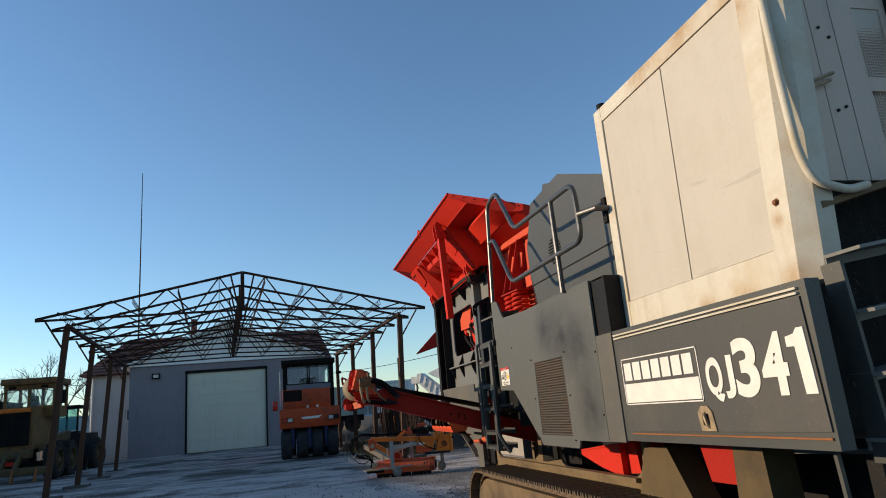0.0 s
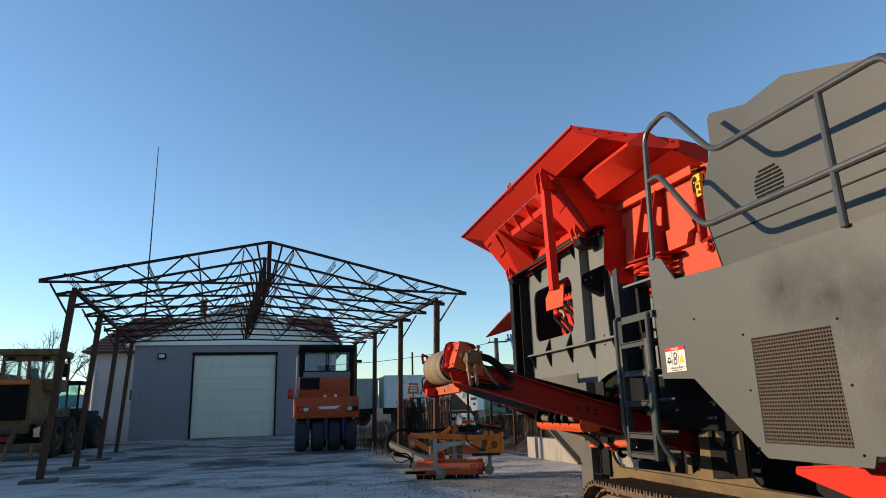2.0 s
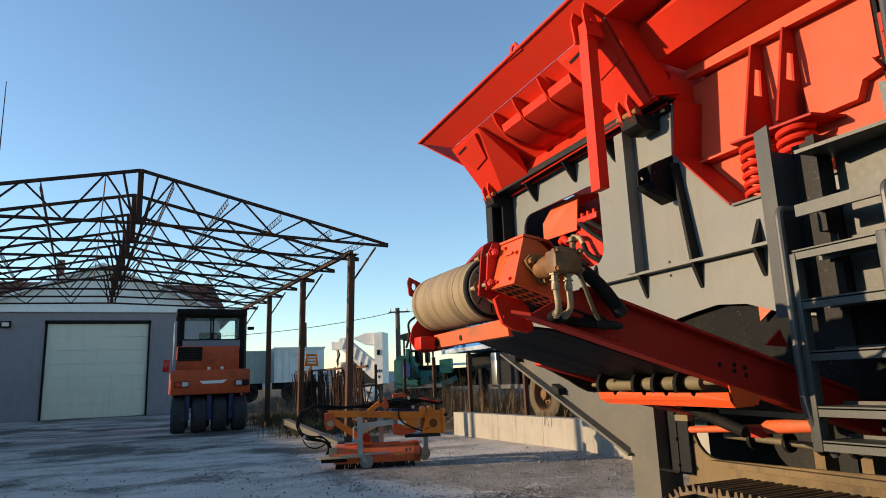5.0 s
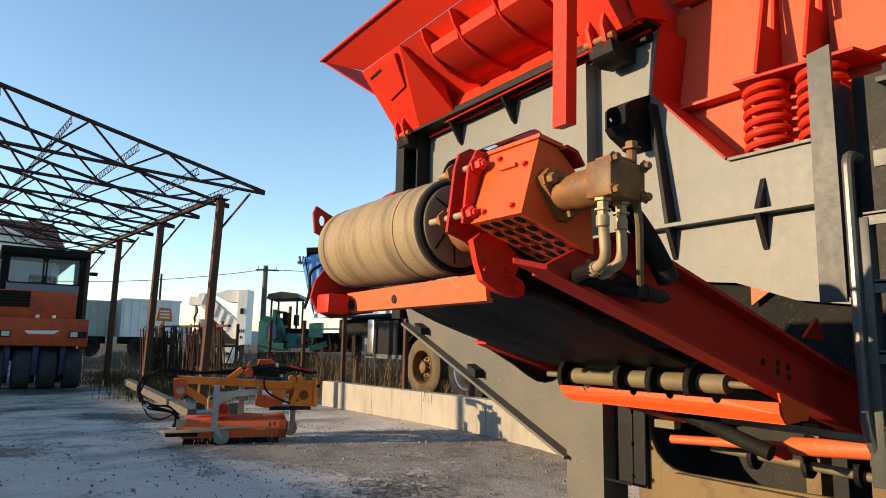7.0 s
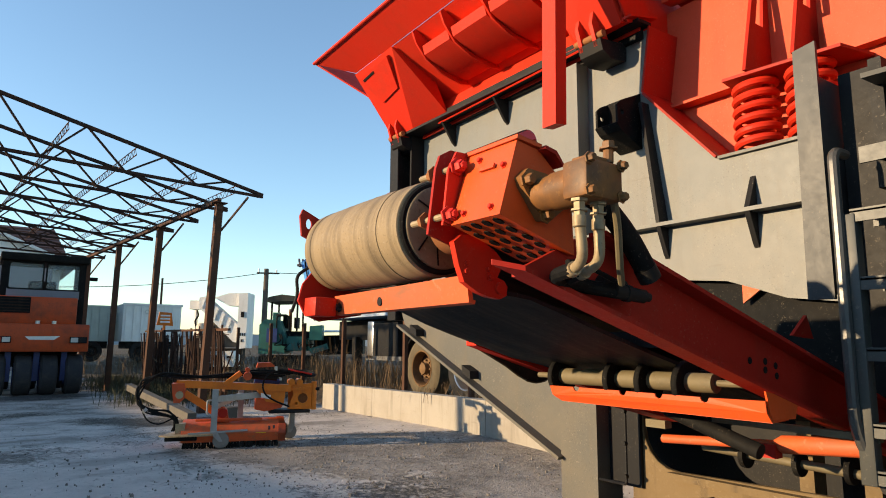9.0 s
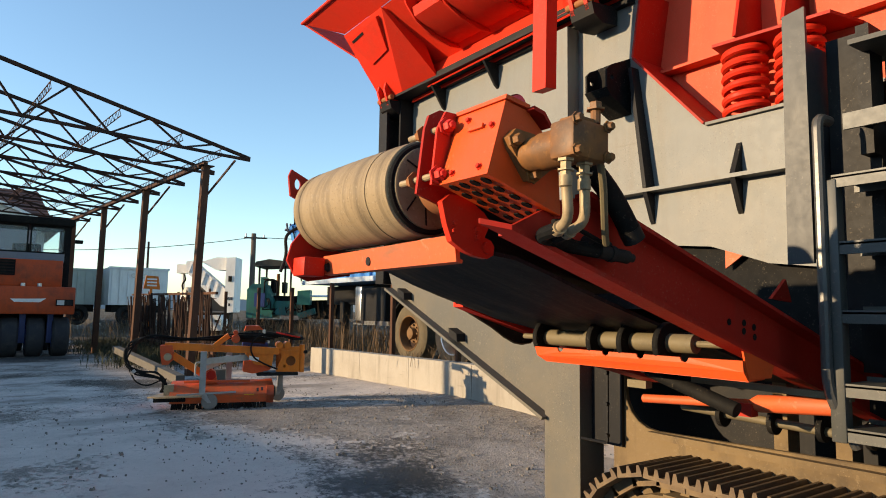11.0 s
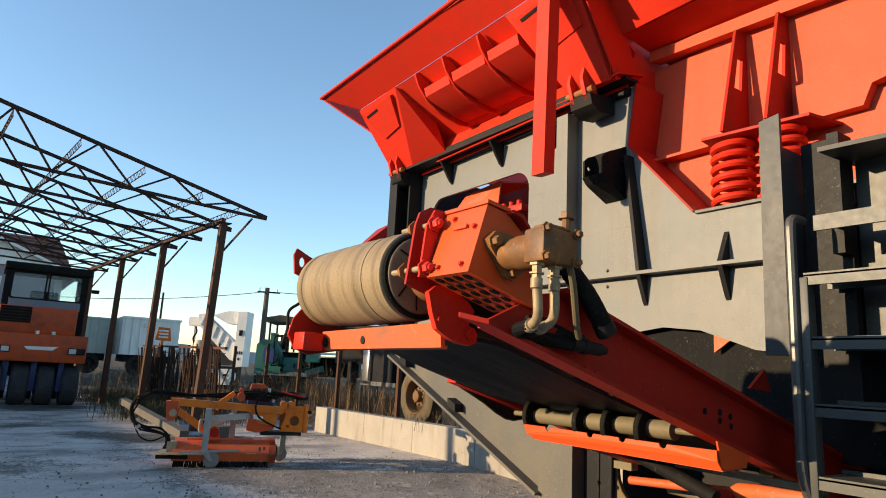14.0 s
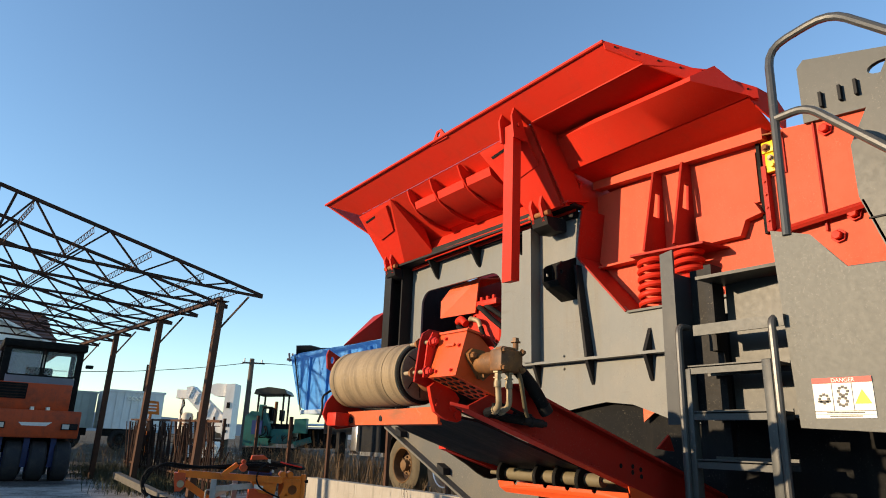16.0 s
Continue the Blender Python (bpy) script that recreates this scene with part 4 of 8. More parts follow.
        for a, b in ((-w, -0.045), (-0.035, 0.03), (0.04, w)):
            if b > a + 0.01:
                box(bm, 2.454, 2.4595, 5.42 + a, 5.42 + b, z, z + 0.013)
    part("vent_slot", bm, BLACK, hood)
    part("seam", box(B(), 2.452, 2.4595, 4.06, 6.03, 2.28, 2.288), DARK, hood)
    bm = B()
    box(bm, 2.14, 2.40, 4.03, 4.205, 1.575, 1.965)
    part("junction_box", soften(bm, 0.006), DARK, crusher)
    # lower body behind the panels
    bm = B()
    box(bm, 2.33, 2 * MID - 2.33, 2.70, 4.2, 0.95, 2.0)
    box(bm, 2.50, 2 * MID - 2.50, 4.2, 5.9, 1.0, 2.6)
    part("engine_body", bm, DARK, crusher)
    # model-name door
    bm = B()
    box(bm, 2.13, 2.20, 2.51, 4.055, 0.945, 1.60)
    db = part("locker", soften(bm, 0.004), GREY, crusher, "grey locker body")
    bm = B()
    prism(bm, "x", [(2.525, 1.015), (2.545, 1.535), (4.0, 1.525), (3.95, 1.0)], 2.122, 2.129)
    door = part("locker_door", soften(bm, 0.002), CHARCOAL, db, "charcoal locker door with white lettering")
    for z in (1.544, 1.564):
        part("door_trim", box(B(), 2.116, 2.1295, 2.55, 4.01, z, z + 0.009), CREAM_EDGE, db)
    part("door_seal", box(B(), 2.121, 2.1293, 2.53, 3.95, 0.985, 0.993), RUST, db)
    bm = B()
    for z0, z1, y0, y1 in ((1.413, 1.419, 3.235, 3.96), (1.152, 1.158, 3.235, 3.96), (1.152, 1.419, 3.235, 3.241), (1.152, 1.419, 3.954, 3.96), (1.164, 1.272, 3.247, 3.948)):
        box(bm, 2.118, 2.1215, y0, y1, z0, z1)
    # the maker's mark, as a row of plain bars
    for k in range(7):
        y = 3.935 - k * 0.096
        box(bm, 2.118, 2.1215, y - 0.078, y, 1.290, 1.392)
    part("maker_mark", bm, DECALW, door)
    for ch, ya, yb, za, zb in (("Q", 3.19, 3.075, 1.145, 1.352), ("J", 3.065, 2.995, 1.158, 1.352), ("3", 2.985, 2.835, 1.158, 1.418), ("4", 2.815, 2.668, 1.158, 1.418)):
        fitted("model_name", ch, 2.1195, ya, yb, za, zb, DECALW, door)
    part("model_name", prism(B(), "x", [(2.602, 1.158), (2.543, 1.158), (2.556, 1.417), (2.590, 1.417), (2.608, 1.396), (2.654, 1.388), (2.654, 1.348), (2.614, 1.346)], 2.1175, 2.1215), DECALW, door)
    part("latch", soften(plate(B(), "x", [(3.30, 1.10), (3.27, 1.13), (3.22, 1.13), (3.19, 1.10), (3.175, 1.01), (3.285, 1.01)], 2.114, 2.122, [rrect(3.215, 3.265, 1.035, 1.095, 0.008)]), 0.002), STEELM, door)
    part("latch_recess", box(B(), 2.1205, 2.1216, 3.212, 3.268, 1.032, 1.098), BLACK, door)
    part("latch_tongue", tube(B(), rounded([(2.119, 3.245, 1.10), (2.104, 3.24, 1.085), (2.104, 3.225, 1.04), (2.119, 3.222, 1.025)], 0.01), 0.007, 8), STEELM, door)
    # the locker reaches from the end strip to behind the rear corner
    for ob in (db, *db.children_recursive):
        ob.data.transform(Matrix.Translation((0, 3.925, 0)) @ Matrix.Diagonal((1, 1.05, 1, 1)) @ Matrix.Translation((0, -3.96, 0)))
    # cream canopy
    bm = B()
    prism(bm, "y", [(2.28, 1.61), (2.28, 3.09), (4.3, 3.09), (4.3, 1.61)], 2.70, 4.045)
    can = part("canopy", bm, CREAM, crusher, "aged cream engine canopy with rust stains")
    post = prism(B(), "z", [(2.255, 2.675), (2.255, 2.55), (2.325, 2.48), (2.42, 2.48), (2.42, 2.675)], 1.61, 3.10)
    part("corner_post", soften(post, 0.008), CREAM_EDGE, can)
    for name, b in (("front_post", (2.255, 2.28, 3.965, 4.05, 1.61, 3.10)), ("top_rail", (2.257, 2.279, 2.676, 3.964, 3.005, 3.10)), ("bottom_rail", (2.257, 2.279, 2.676, 3.964, 1.61, 1.775))):
        part(name, soften(box(B(), *b), 0.008), CREAM_EDGE, can)
    for y0, y1 in ((3.306, 3.960), (2.680, 3.296)):
        part("canopy_panel", soften(box(B(), 2.266, 2.279, y0, y1, 1.779, 3.001), 0.003), CREAM, can)
    part("bolt", bolt(B(), (2.255, 2.615, 1.975), (-1, 0, 0), 0.012, 0.012), RUST, can)
    part("rail_socket", soften(box(B(), 2.24, 2.40, 4.052, 4.10, 2.33, 2.50), 0.005), BLACK, can)
    bm = B()
    rod(bm, (2.29, 4.0, 3.10), (2.29, 4.0, 3.145), 0.03, 12)
    part("marker_lamp", bm, BLACK, can)
    # the rear edge of the canopy leans back a little
    for ob in (can, *can.children_recursive):
        for v in ob.data.vertices:
            v.co.y -= 0.075 * (v.co.z - 1.7) * max(0, 4.05 - v.co.y) / 1.4
    # rear end: doors, mesh, handrail and steps
    rd = part("rear_door", soften(box(B(), 2.50, 2.668, 2.60, 2.64, 2.08, 3.10), 0.004), TAUPE, crusher, "taupe rear access door")
    part("door_handle", tube(B(), rounded([(2.575, 2.60, 2.56), (2.58, 2.572, 2.565), (2.715, 2.57, 2.615), (2.72, 2.60, 2.62)], 0.02), 0.008, 8), STEELM, rd)
    part("door_handle", tube(B(), rounded([(2.575, 2.60, 2.53), (2.58, 2.576, 2.535), (2.69, 2.574, 2.575), (2.70, 2.60, 2.585)], 0.02), 0.008, 8), STEELM, rd)
    part("handle_plate", soften(box(B(), 2.565, 2.60, 2.592, 2.60, 2.515, 2.575), 0.002), STEELM, rd)
    rd = part("rear_door", soften(box(B(), 2.673, 2.805, 2.60, 2.64, 2.08, 3.10), 0.004), TAUPE, crusher, "taupe rear access door")
    for x, z in ((2.715, 2.87), (2.765, 2.82), (2.715, 2.43), (2.765, 2.45)):
        part("door_stud", rod(B(), (x, 2.592, z), (x, 2.60, z), 0.008, 8), DARK, rd)
    bm = B()
    windows = ((2.615, 3.00), (2.20, 2.54))
    plate(bm, "y", [(2.811, 2.08), (3.16, 2.08), (3.16, 3.10), (2.811, 3.10)], 2.60, 2.64, [[(2.945, a), (3.12, a), (3.12, b), (2.945, b)] for a, b in windows])
    md = part("rear_door", bm, TAUPE, crusher, "taupe rear door with mesh windows")
    for z0, z1 in windows:
        bm = B()
        for k in range(int((z1 - z0) / 0.0155)):
            box(bm, 2.945, 3.12, 2.612, 2.615, z0 + k * 0.0155, z0 + k * 0.0155 + 0.0055)
        for k in range(12):
            box(bm, 2.945 + k * 0.0155, 2.9505 + k * 0.0155, 2.615, 2.618, z0, z1)
        part("rear_mesh", bm, TAUPE, md, smooth=False)
    # black sheet added behind doors and treads in place of deep shade
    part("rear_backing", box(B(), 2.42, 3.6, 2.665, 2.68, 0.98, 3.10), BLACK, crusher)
    part("rear_post", soften(box(B(), 3.165, 3.21, 2.56, 2.64, 1.9, 3.10), 0.008), DARK, crusher)
    bm = B()
    tube(bm, rounded([(2.262, 2.435, 3.25), (2.262, 2.435, 2.46), (2.270, 2.435, 2.145), (2.320, 2.435, 2.015), (2.49, 2.435, 1.975), (2.59, 2.435, 2.0)], 0.10), 0.019, 12)
    part("rear_handrail", bm, CREAM_EDGE, crusher)
    bm = B()
    slab(bm, [(2.36, 2.46, 1.905), (2.36, 2.62, 1.905), (3.2, 2.62, 2.13), (3.2, 2.46, 2.13)], 0.03)
    st = part("rear_steps", bm, DUST, crusher, "dark steel rear steps")
    part("stringer", slab(B(), [(2.296, 2.48, 1.66), (2.312, 2.48, 1.66), (2.362, 2.48, 0.88), (2.344, 2.48, 0.88)], 0.10), GREY, st)
    for k, z in enumerate((1.690, 1.445, 1.205, 0.960, 0.72)):
        bm = B()
        slab(bm, [(2.325, 2.30, z), (2.325, 2.48, z), (3.0, 2.48, z + 0.10), (3.0, 2.30, z + 0.10)], 0.014)
        slab(bm, [(2.325, 2.478, z - 0.035), (2.325, 2.478, z), (3.0, 2.478, z + 0.10), (3.0, 2.478, z + 0.065)], 0.006)
        part("tread", bm, FRAMEG, st)


engine_side()


def conveyor(cv):
    """Side conveyor: it climbs out from under the frame towards the yard."""
    HEAD, TAIL = Vector((0.86, 0, 1.42)), Vector((2.75, 0, 1.01))
    way = (TAIL - HEAD).normalized()
    up = Vector((-way.z, 0, way.x))
    if up.z < 0:
        up = -up

    def at(d, y, h):
        p = HEAD + way * d + up * h
        return Vector((p.x, y, p.z))

    def run(bm, d0, d1, y0, y1, h0, h1, g0=None, g1=None):
        g0, g1 = (h0, h1) if g0 is None else (g0, g1)
        return hull(bm, [at(d0, y0, h0), at(d0, y1, h0), at(d0, y1, h1), at(d0, y0, h1)], [at(d1, y0, g0), at(d1, y1, g0), at(d1, y1, g1), at(d1, y0, g1)])

    L = (TAIL - HEAD).length
    # head drum with rubber lagging and a bolted hub
    C = Vector((0.94, 7.98, 1.521))
    bm = B()
    prof = [(0.0, 0.126), (0.006, 0.137)]
    for k in range(28):
        a = 0.012 + 0.605 * k / 27
        prof.append((a, 0.139 + 0.003 * math.sin(math.pi * k / 27) + (0.0010, 0.0, 0.0006, -0.0004)[k % 4]))
    prof += [(0.624, 0.138), (0.628, 0.132)]
    lathe(bm, C, (0, -1, 0), prof, 56)
    drum = part("head_drum", bm, BELT, cv, "dusty rubber belt over the head drum")
    bm = B()
    lathe(bm, C + Vector((0, -0.622, 0)), (0, -1, 0), [(0.0, 0.130), (0.014, 0.133), (0.02, 0.128), (0.02, 0.119)], 44)
    part("drum_edge", bm, BLACK, drum)
    for d, w in ((0.055, 0.004), (0.515, 0.003)):
        r = 0.1405 + 0.003 * math.sin(math.pi * d / 0.62)
        part("belt_crease", lathe(B(), C + Vector((0, -d, 0)), (0, -1, 0), [(0, r - 0.006), (0, r), (w, r), (w, r - 0.006)], 48), CREASE, drum)
    bm = B()
    lathe(bm, C + Vector((0, -0.63, 0)), (0, -1, 0), [(0.0, 0.12), (0.018, 0.118), (0.022, 0.112), (0.022, 0.05), (0.03, 0.048), (0.03, 0.0)], 44)
    part("drum_face", bm, BELT, drum, "dust-caked drum end")
    for k in range(9):
        a = 2 * math.pi * k / 9 + 0.2
        u, w = Vector((math.cos(a), 0, math.sin(a))), Vector((-math.sin(a), 0, math.cos(a)))
        o = C + Vector((0, -0.653, 0))
        bm = B()
        hull(bm, [o + u * 0.062 - w * 0.002, o + u * 0.108 + w * 0.018, o + u * 0.108 + w * 0.023, o + u * 0.062 + w * 0.003], [p + Vector((0, -0.0015, 0)) for p in (o + u * 0.062 - w * 0.002, o + u * 0.108 + w * 0.018, o + u * 0.108 + w * 0.023, o + u * 0.062 + w * 0.003)])
        part("lagging_groove", bm, BLACK, drum)
    part("shaft", rod(B(), C + Vector((0, -0.65, 0)), C + Vector((0, -0.86, 0)), 0.035, 20), BLACK, drum)
    bm = B()
    lathe(bm, C + Vector((0, -0.70, 0)), (0, -1, 0), [(0.0, 0.055), (0.0, 0.085), (0.05, 0.085), (0.055, 0.05)], 28)
    part("bearing_ring", bm, RUST, drum)
    # bracket plates with studs between drum and guard
    bm = B()
    prism(bm, "y", [(0.782, 1.462), (0.80, 1.63), (0.812, 1.668), (0.845, 1.688), (0.93, 1.685), (0.99, 1.64), (0.99, 1.46), (0.86, 1.44)], 7.165, 7.175)
    part("bearing_plate", soften(bm, 0.002), DEEP_RED, cv)
    part("bearing_plate", soften(prism(B(), "y", [(0.789, 1.478), (0.802, 1.62), (0.826, 1.668), (0.875, 1.668), (0.87, 1.48)], 7.112, 7.12), 0.002), RED, cv)
    for x, z in ((0.826, 1.628), (0.803, 1.503)):
        part("stud", rod(B(), (x, 7.27, z), (x, 7.10, z), 0.0085, 10), STEELM, cv)
        bm = B()
        bolt(bm, (x, 7.112, z), (0, -1, 0), 0.0155, 0.02)
        bolt(bm, (x, 7.094, z), (0, -1, 0), 0.0095, 0.012)
        part("stud_nut", bm, DECALR, cv)
        bm = B()
        bolt(bm, (x, 7.205, z), (0, 1, 0), 0.0155, 0.02)
        part("stud_nut", bm, RUST, cv)
    # gearbox guard, motor and hoses
    bm = B()
    prism(bm, "y", [(0.808, 1.478), (0.858, 1.657), (0.925, 1.646), (1.03, 1.56), (1.04, 1.41)], 6.925, 7.105)
    bx = part("drive_guard", soften(bm, 0.009), ORANGE_RED, cv, "orange-red drive guard with a slotted underside")
    for i in range(4):
        for j in range(5):
            u = 0.10 + 0.19 * j
            p = Vector((0.808, 6.955 + 0.04 * i + 0.006 * (j % 2), 1.478)).lerp(Vector((1.04, 6.955 + 0.04 * i + 0.006 * (j % 2), 1.41)), u)
            e = Vector((-0.28, 0, -0.96))
            bm = B()
            s, w = Vector((0.96, 0, -0.28)), Vector((0, 1, 0))
            loop = [p + s * (0.0165 * math.cos(q)) + w * (0.011 * math.sin(q)) for q in [k * math.pi / 4 for k in range(8)]]
            hull(bm, [q + e * 0.0005 for q in loop], [q + e * 0.003 for q in loop])
            part("guard_slot", bm, BLACK, bx)
    part("guard_lid", slab(B(), [(0.853, 6.918, 1.659), (0.853, 7.108, 1.659), (0.928, 7.108, 1.649), (0.928, 6.918, 1.649)], 0.01), ORANGE_RED, bx)
    part("guard_fold", soften(prism(B(), "y", [(0.925, 1.652), (0.96, 1.645), (0.985, 1.615), (0.98, 1.61), (0.955, 1.636), (0.923, 1.643)], 6.90, 7.06), 0.003), DEEP_RED, bx)
    bm = B()
    hull(bm, [(0.839, 6.98, 1.600), (0.839, 7.035, 1.600), (0.8415, 7.035, 1.611), (0.8415, 6.98, 1.611)], [(0.834, 6.98, 1.601), (0.834, 7.035, 1.601), (0.8365, 7.035, 1.612), (0.8365, 6.98, 1.612)])
    part("guard_latch", bm, ORANGE_RED, bx)
    for y, z in ((7.05, 1.635), (6.95, 1.60), (6.96, 1.50), (7.06, 1.50)):
        bm = B()
        bolt(bm, (0.808 + (z - 1.478) * 0.28, y, z), (-1, 0, 0.28), 0.006, 0.007)
        part("guard_bolt", bm, RED, bx)
    bm = B()
    flange = [(0.850, 1.565), (0.858, 1.545), (0.915, 1.475), (0.94, 1.475), (0.985, 1.51), (0.985, 1.55), (0.93, 1.585), (0.872, 1.588)]
    prism(bm, "y", flange, 6.903, 6.924)
    lathe(bm, (0.915, 6.905, 1.532), (-0.02, -1, -0.01), [(0, 0.039), (0.05, 0.040), (0.052, 0.043), (0.125, 0.043)], 24)
    mt = part("hydraulic_motor", soften(bm, 0.003), MOTOR, cv, "rust-brown oily hydraulic motor")
    bm = B()
    box(bm, 0.856, 0.968, 6.715, 6.785, 1.490, 1.572, 0.010)
    box(bm, 0.88, 0.95, 6.73, 6.78, 1.570, 1.584, 0.005)
    part("motor_head", bm, MOTOR, mt)
    bm = B()
    rod(bm, (0.945, 6.735, 1.575), (0.945, 6.735, 1.606), 0.011, 10)
    bolt(bm, (0.945, 6.735, 1.604), (0, 0, 1), 0.014, 0.014)
    part("bleed_plug", bm, MOTOR, mt)
    for x, z in ((0.868, 1.560), (0.925, 1.487)):
        bm = B()
        bolt(bm, (x, 6.905, z), (0, -1, 0), 0.013, 0.018)
        part("bolt", bm, MOTOR, mt)
    for x, z in ((0.862, 1.566), (0.958, 1.566), (0.862, 1.500), (0.958, 1.500)):
        bm = B()
        bolt(bm, (x, 6.714, z), (0, -1, 0), 0.009, 0.012)
        part("bolt", bm, MOTOR, mt)
    for x, xe, bend in ((0.872, 0.884, 6.80), (0.928, 0.935, 6.82)):
        bm = B()
        bolt(bm, (x, 6.75, 1.490), (0, 0, -1), 0.0125, 0.020)
        bolt(bm, (x, 6.75, 1.468), (0, 0, -1), 0.0125, 0.012)
        tube(bm, rounded([(x, 6.75, 1.456), (xe, 6.752, 1.365), (xe + 0.02, bend, 1.352)], 0.035), 0.0112, 12)
        lathe(bm, (x, 6.75, 1.455), (0, 0, -1), [(0, 0.014), (0.022, 0.014), (0.024, 0.0112)], 14)
        e = Vector((0.02, bend - 6.752, -0.013)).normalized()
        lathe(bm, Vector((xe + 0.02, bend, 1.352)) - e * 0.012, e, [(0, 0.0155), (0.02, 0.0155), (0.022, 0.013)], 14)
        part("elbow_fitting", bm, STEELM, mt)
        part("hose", tube(B(), rounded([(xe + 0.018, bend - 0.004, 1.353), (xe + 0.04, 6.885, 1.346), (xe + 0.15, 6.905, 1.334), (1.15, 6.885, 1.325 + (xe - 0.884) * 0.3)], 0.045), 0.0155, 10), BLACK, mt)
    bm = B()
    lathe(bm, (1.13, 6.885, 1.329), (1, -0.10, -0.08), [(0, 0.018), (0.035, 0.018), (0.036, 0.021), (0.05, 0.021), (0.051, 0.017), (0.10, 0.017), (0.102, 0.011), (0.118, 0.011)], 14)
    part("hose_coupling", bm, DARK, mt)
    bm = B()
    lathe(bm, (1.10, 6.90, 1.352), (1, -0.05, -0.16), [(0, 0.016), (0.06, 0.016), (0.061, 0.019), (0.078, 0.019), (0.08, 0.010), (0.10, 0.010)], 14)
    part("hose_coupling", bm, DARK, mt)
    part("hose", tube(B(), rounded([(0.99, 6.86, 1.55), (1.075, 6.87, 1.535), (1.167, 6.87, 1.465), (1.235, 6.87, 1.385)], 0.05), 0.027, 14), BLACK, mt, "thick black hose")
    part("hose_end", rod(B(), (1.228, 6.87, 1.393), (1.25, 6.87, 1.366), 0.0285, 14), DARK, mt)
    part("drain_line", tube(B(), rounded([(0.965, 6.74, 1.50), (1.0, 6.76, 1.46), (1.09, 6.83, 1.365), (1.13, 6.86, 1.345)], 0.05), 0.0085, 8), IDLER, mt)
    part("drain_line", tube(B(), rounded([(0.93, 6.84, 1.375), (1.0, 6.87, 1.385), (1.08, 6.87, 1.362), (1.14, 6.87, 1.345)], 0.04), 0.006, 8), BLACK, mt)
    # cross beam under the drum and the cheek plates
    bm = B()
    slab(bm, [(0.915, 7.17, 1.302), (0.915, 7.93, 1.293), (0.905, 7.93, 1.357), (0.905, 7.17, 1.372)], -0.014)
    sb = part("scraper_beam", soften(bm, 0.003), WORN_ORANGE, cv, "worn orange-red cross beam")
    part("beam_lip", slab(B(), [(0.915, 7.17, 1.302), (0.915, 7.93, 1.293), (0.935, 7.93, 1.290), (0.935, 7.17, 1.298)], 0.01), WORN_ORANGE, sb)
    bm = B()
    bolt(bm, (0.912, 7.90, 1.318), (-1, 0, 0), 0.012, 0.012)
    part("bolt", bm, DARK, sb)
    bm = B()
    lathe(bm, (0.912, 7.62, 1.325), (-1, 0, 0), [(0, 0.014), (0.004, 0.014), (0.004, 0.005)], 14)
    part("hole", bm, DARK, sb)
    bm = B()
    prism(bm, "y", [(0.835, 1.445), (0.858, 1.465), (0.90, 1.470), (0.971, 1.432), (0.994, 1.409), (0.984, 1.385), (0.975, 1.367), (0.998, 1.360), (1.009, 1.345), (1.006, 1.322), (0.984, 1.312), (0.945, 1.316), (0.91, 1.326), (0.869, 1.348), (0.851, 1.389)], 7.13, 7.15)
    ck = part("cheek_plate", soften(bm, 0.004), RED, cv)
    for x, z in ((0.875, 1.395), (0.873, 1.375), (0.945, 1.385), (0.95, 1.365)):
        bm = B()
        bolt(bm, (x, 7.13, z), (0, -1, 0), 0.007, 0.006)
        part("bolt", bm, RED, ck)
    part("pivot_boss", rod(B(), (0.982, 7.12, 1.34), (0.982, 7.17, 1.34), 0.016, 16), RED, ck)
    bm = B()
    plate(bm, "y", [(0.885, 1.27), (0.83, 1.29), (0.80, 1.34), (0.815, 1.40), (0.86, 1.46), (0.85, 1.55), (0.80, 1.57), (0.79, 1.64), (0.80, 1.665), (0.90, 1.62), (1.0, 1.55), (1.05, 1.30)], 8.0, 8.012, [oval(0.825, 1.615, 0.012, 0.02, 10)])
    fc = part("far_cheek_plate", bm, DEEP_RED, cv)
    part("end_lug", box(B(), 0.82, 0.90, 7.90, 7.995, 1.285, 1.35, 0.006), RED, fc)
    part("cable", tube(B(), rounded([(0.84, 8.02, 1.46), (0.80, 8.03, 1.43), (0.81, 8.03, 1.36), (0.79, 8.03, 1.30)], 0.03), 0.006, 8), DARK, fc)
    # return idler with rubber discs, and its folded guard
    bm = B()
    rod(bm, (1.84, 7.80, 1.088), (1.84, 7.08, 1.094), 0.032, 20)
    idl = part("return_idler", bm, IDLER, cv, "dusty return idler tube with rubber discs")
    part("spindle", rod(B(), (1.84, 7.89, 1.088), (1.84, 6.96, 1.096), 0.011, 10), IDLER, idl)
    for y in (7.755, 7.475, 7.335, 7.185):
        bm = B()
        lathe(bm, (1.84, y + 0.013, 1.088), (0, -1, 0), [(0, 0.030), (0, 0.072), (0.006, 0.076), (0.016, 0.076), (0.022, 0.072), (0.022, 0.03)], 28)
        part("rubber_disc", bm, BLACK, idl)
    bm = B()
    edge = [(1.78, 7.76, 1.052)]
    for y in (7.62, 7.40, 7.25, 7.08):
        edge += [(1.78, y + 0.016, 1.053), (1.78, y + 0.011, 1.042), (1.78, y, 1.037), (1.78, y - 0.011, 1.042), (1.78, y - 0.016, 1.053)]
    slab(bm, edge + [(1.78, 6.885, 1.056), (1.785, 6.885, 1.022), (1.785, 7.75, 1.018)], 0.006)
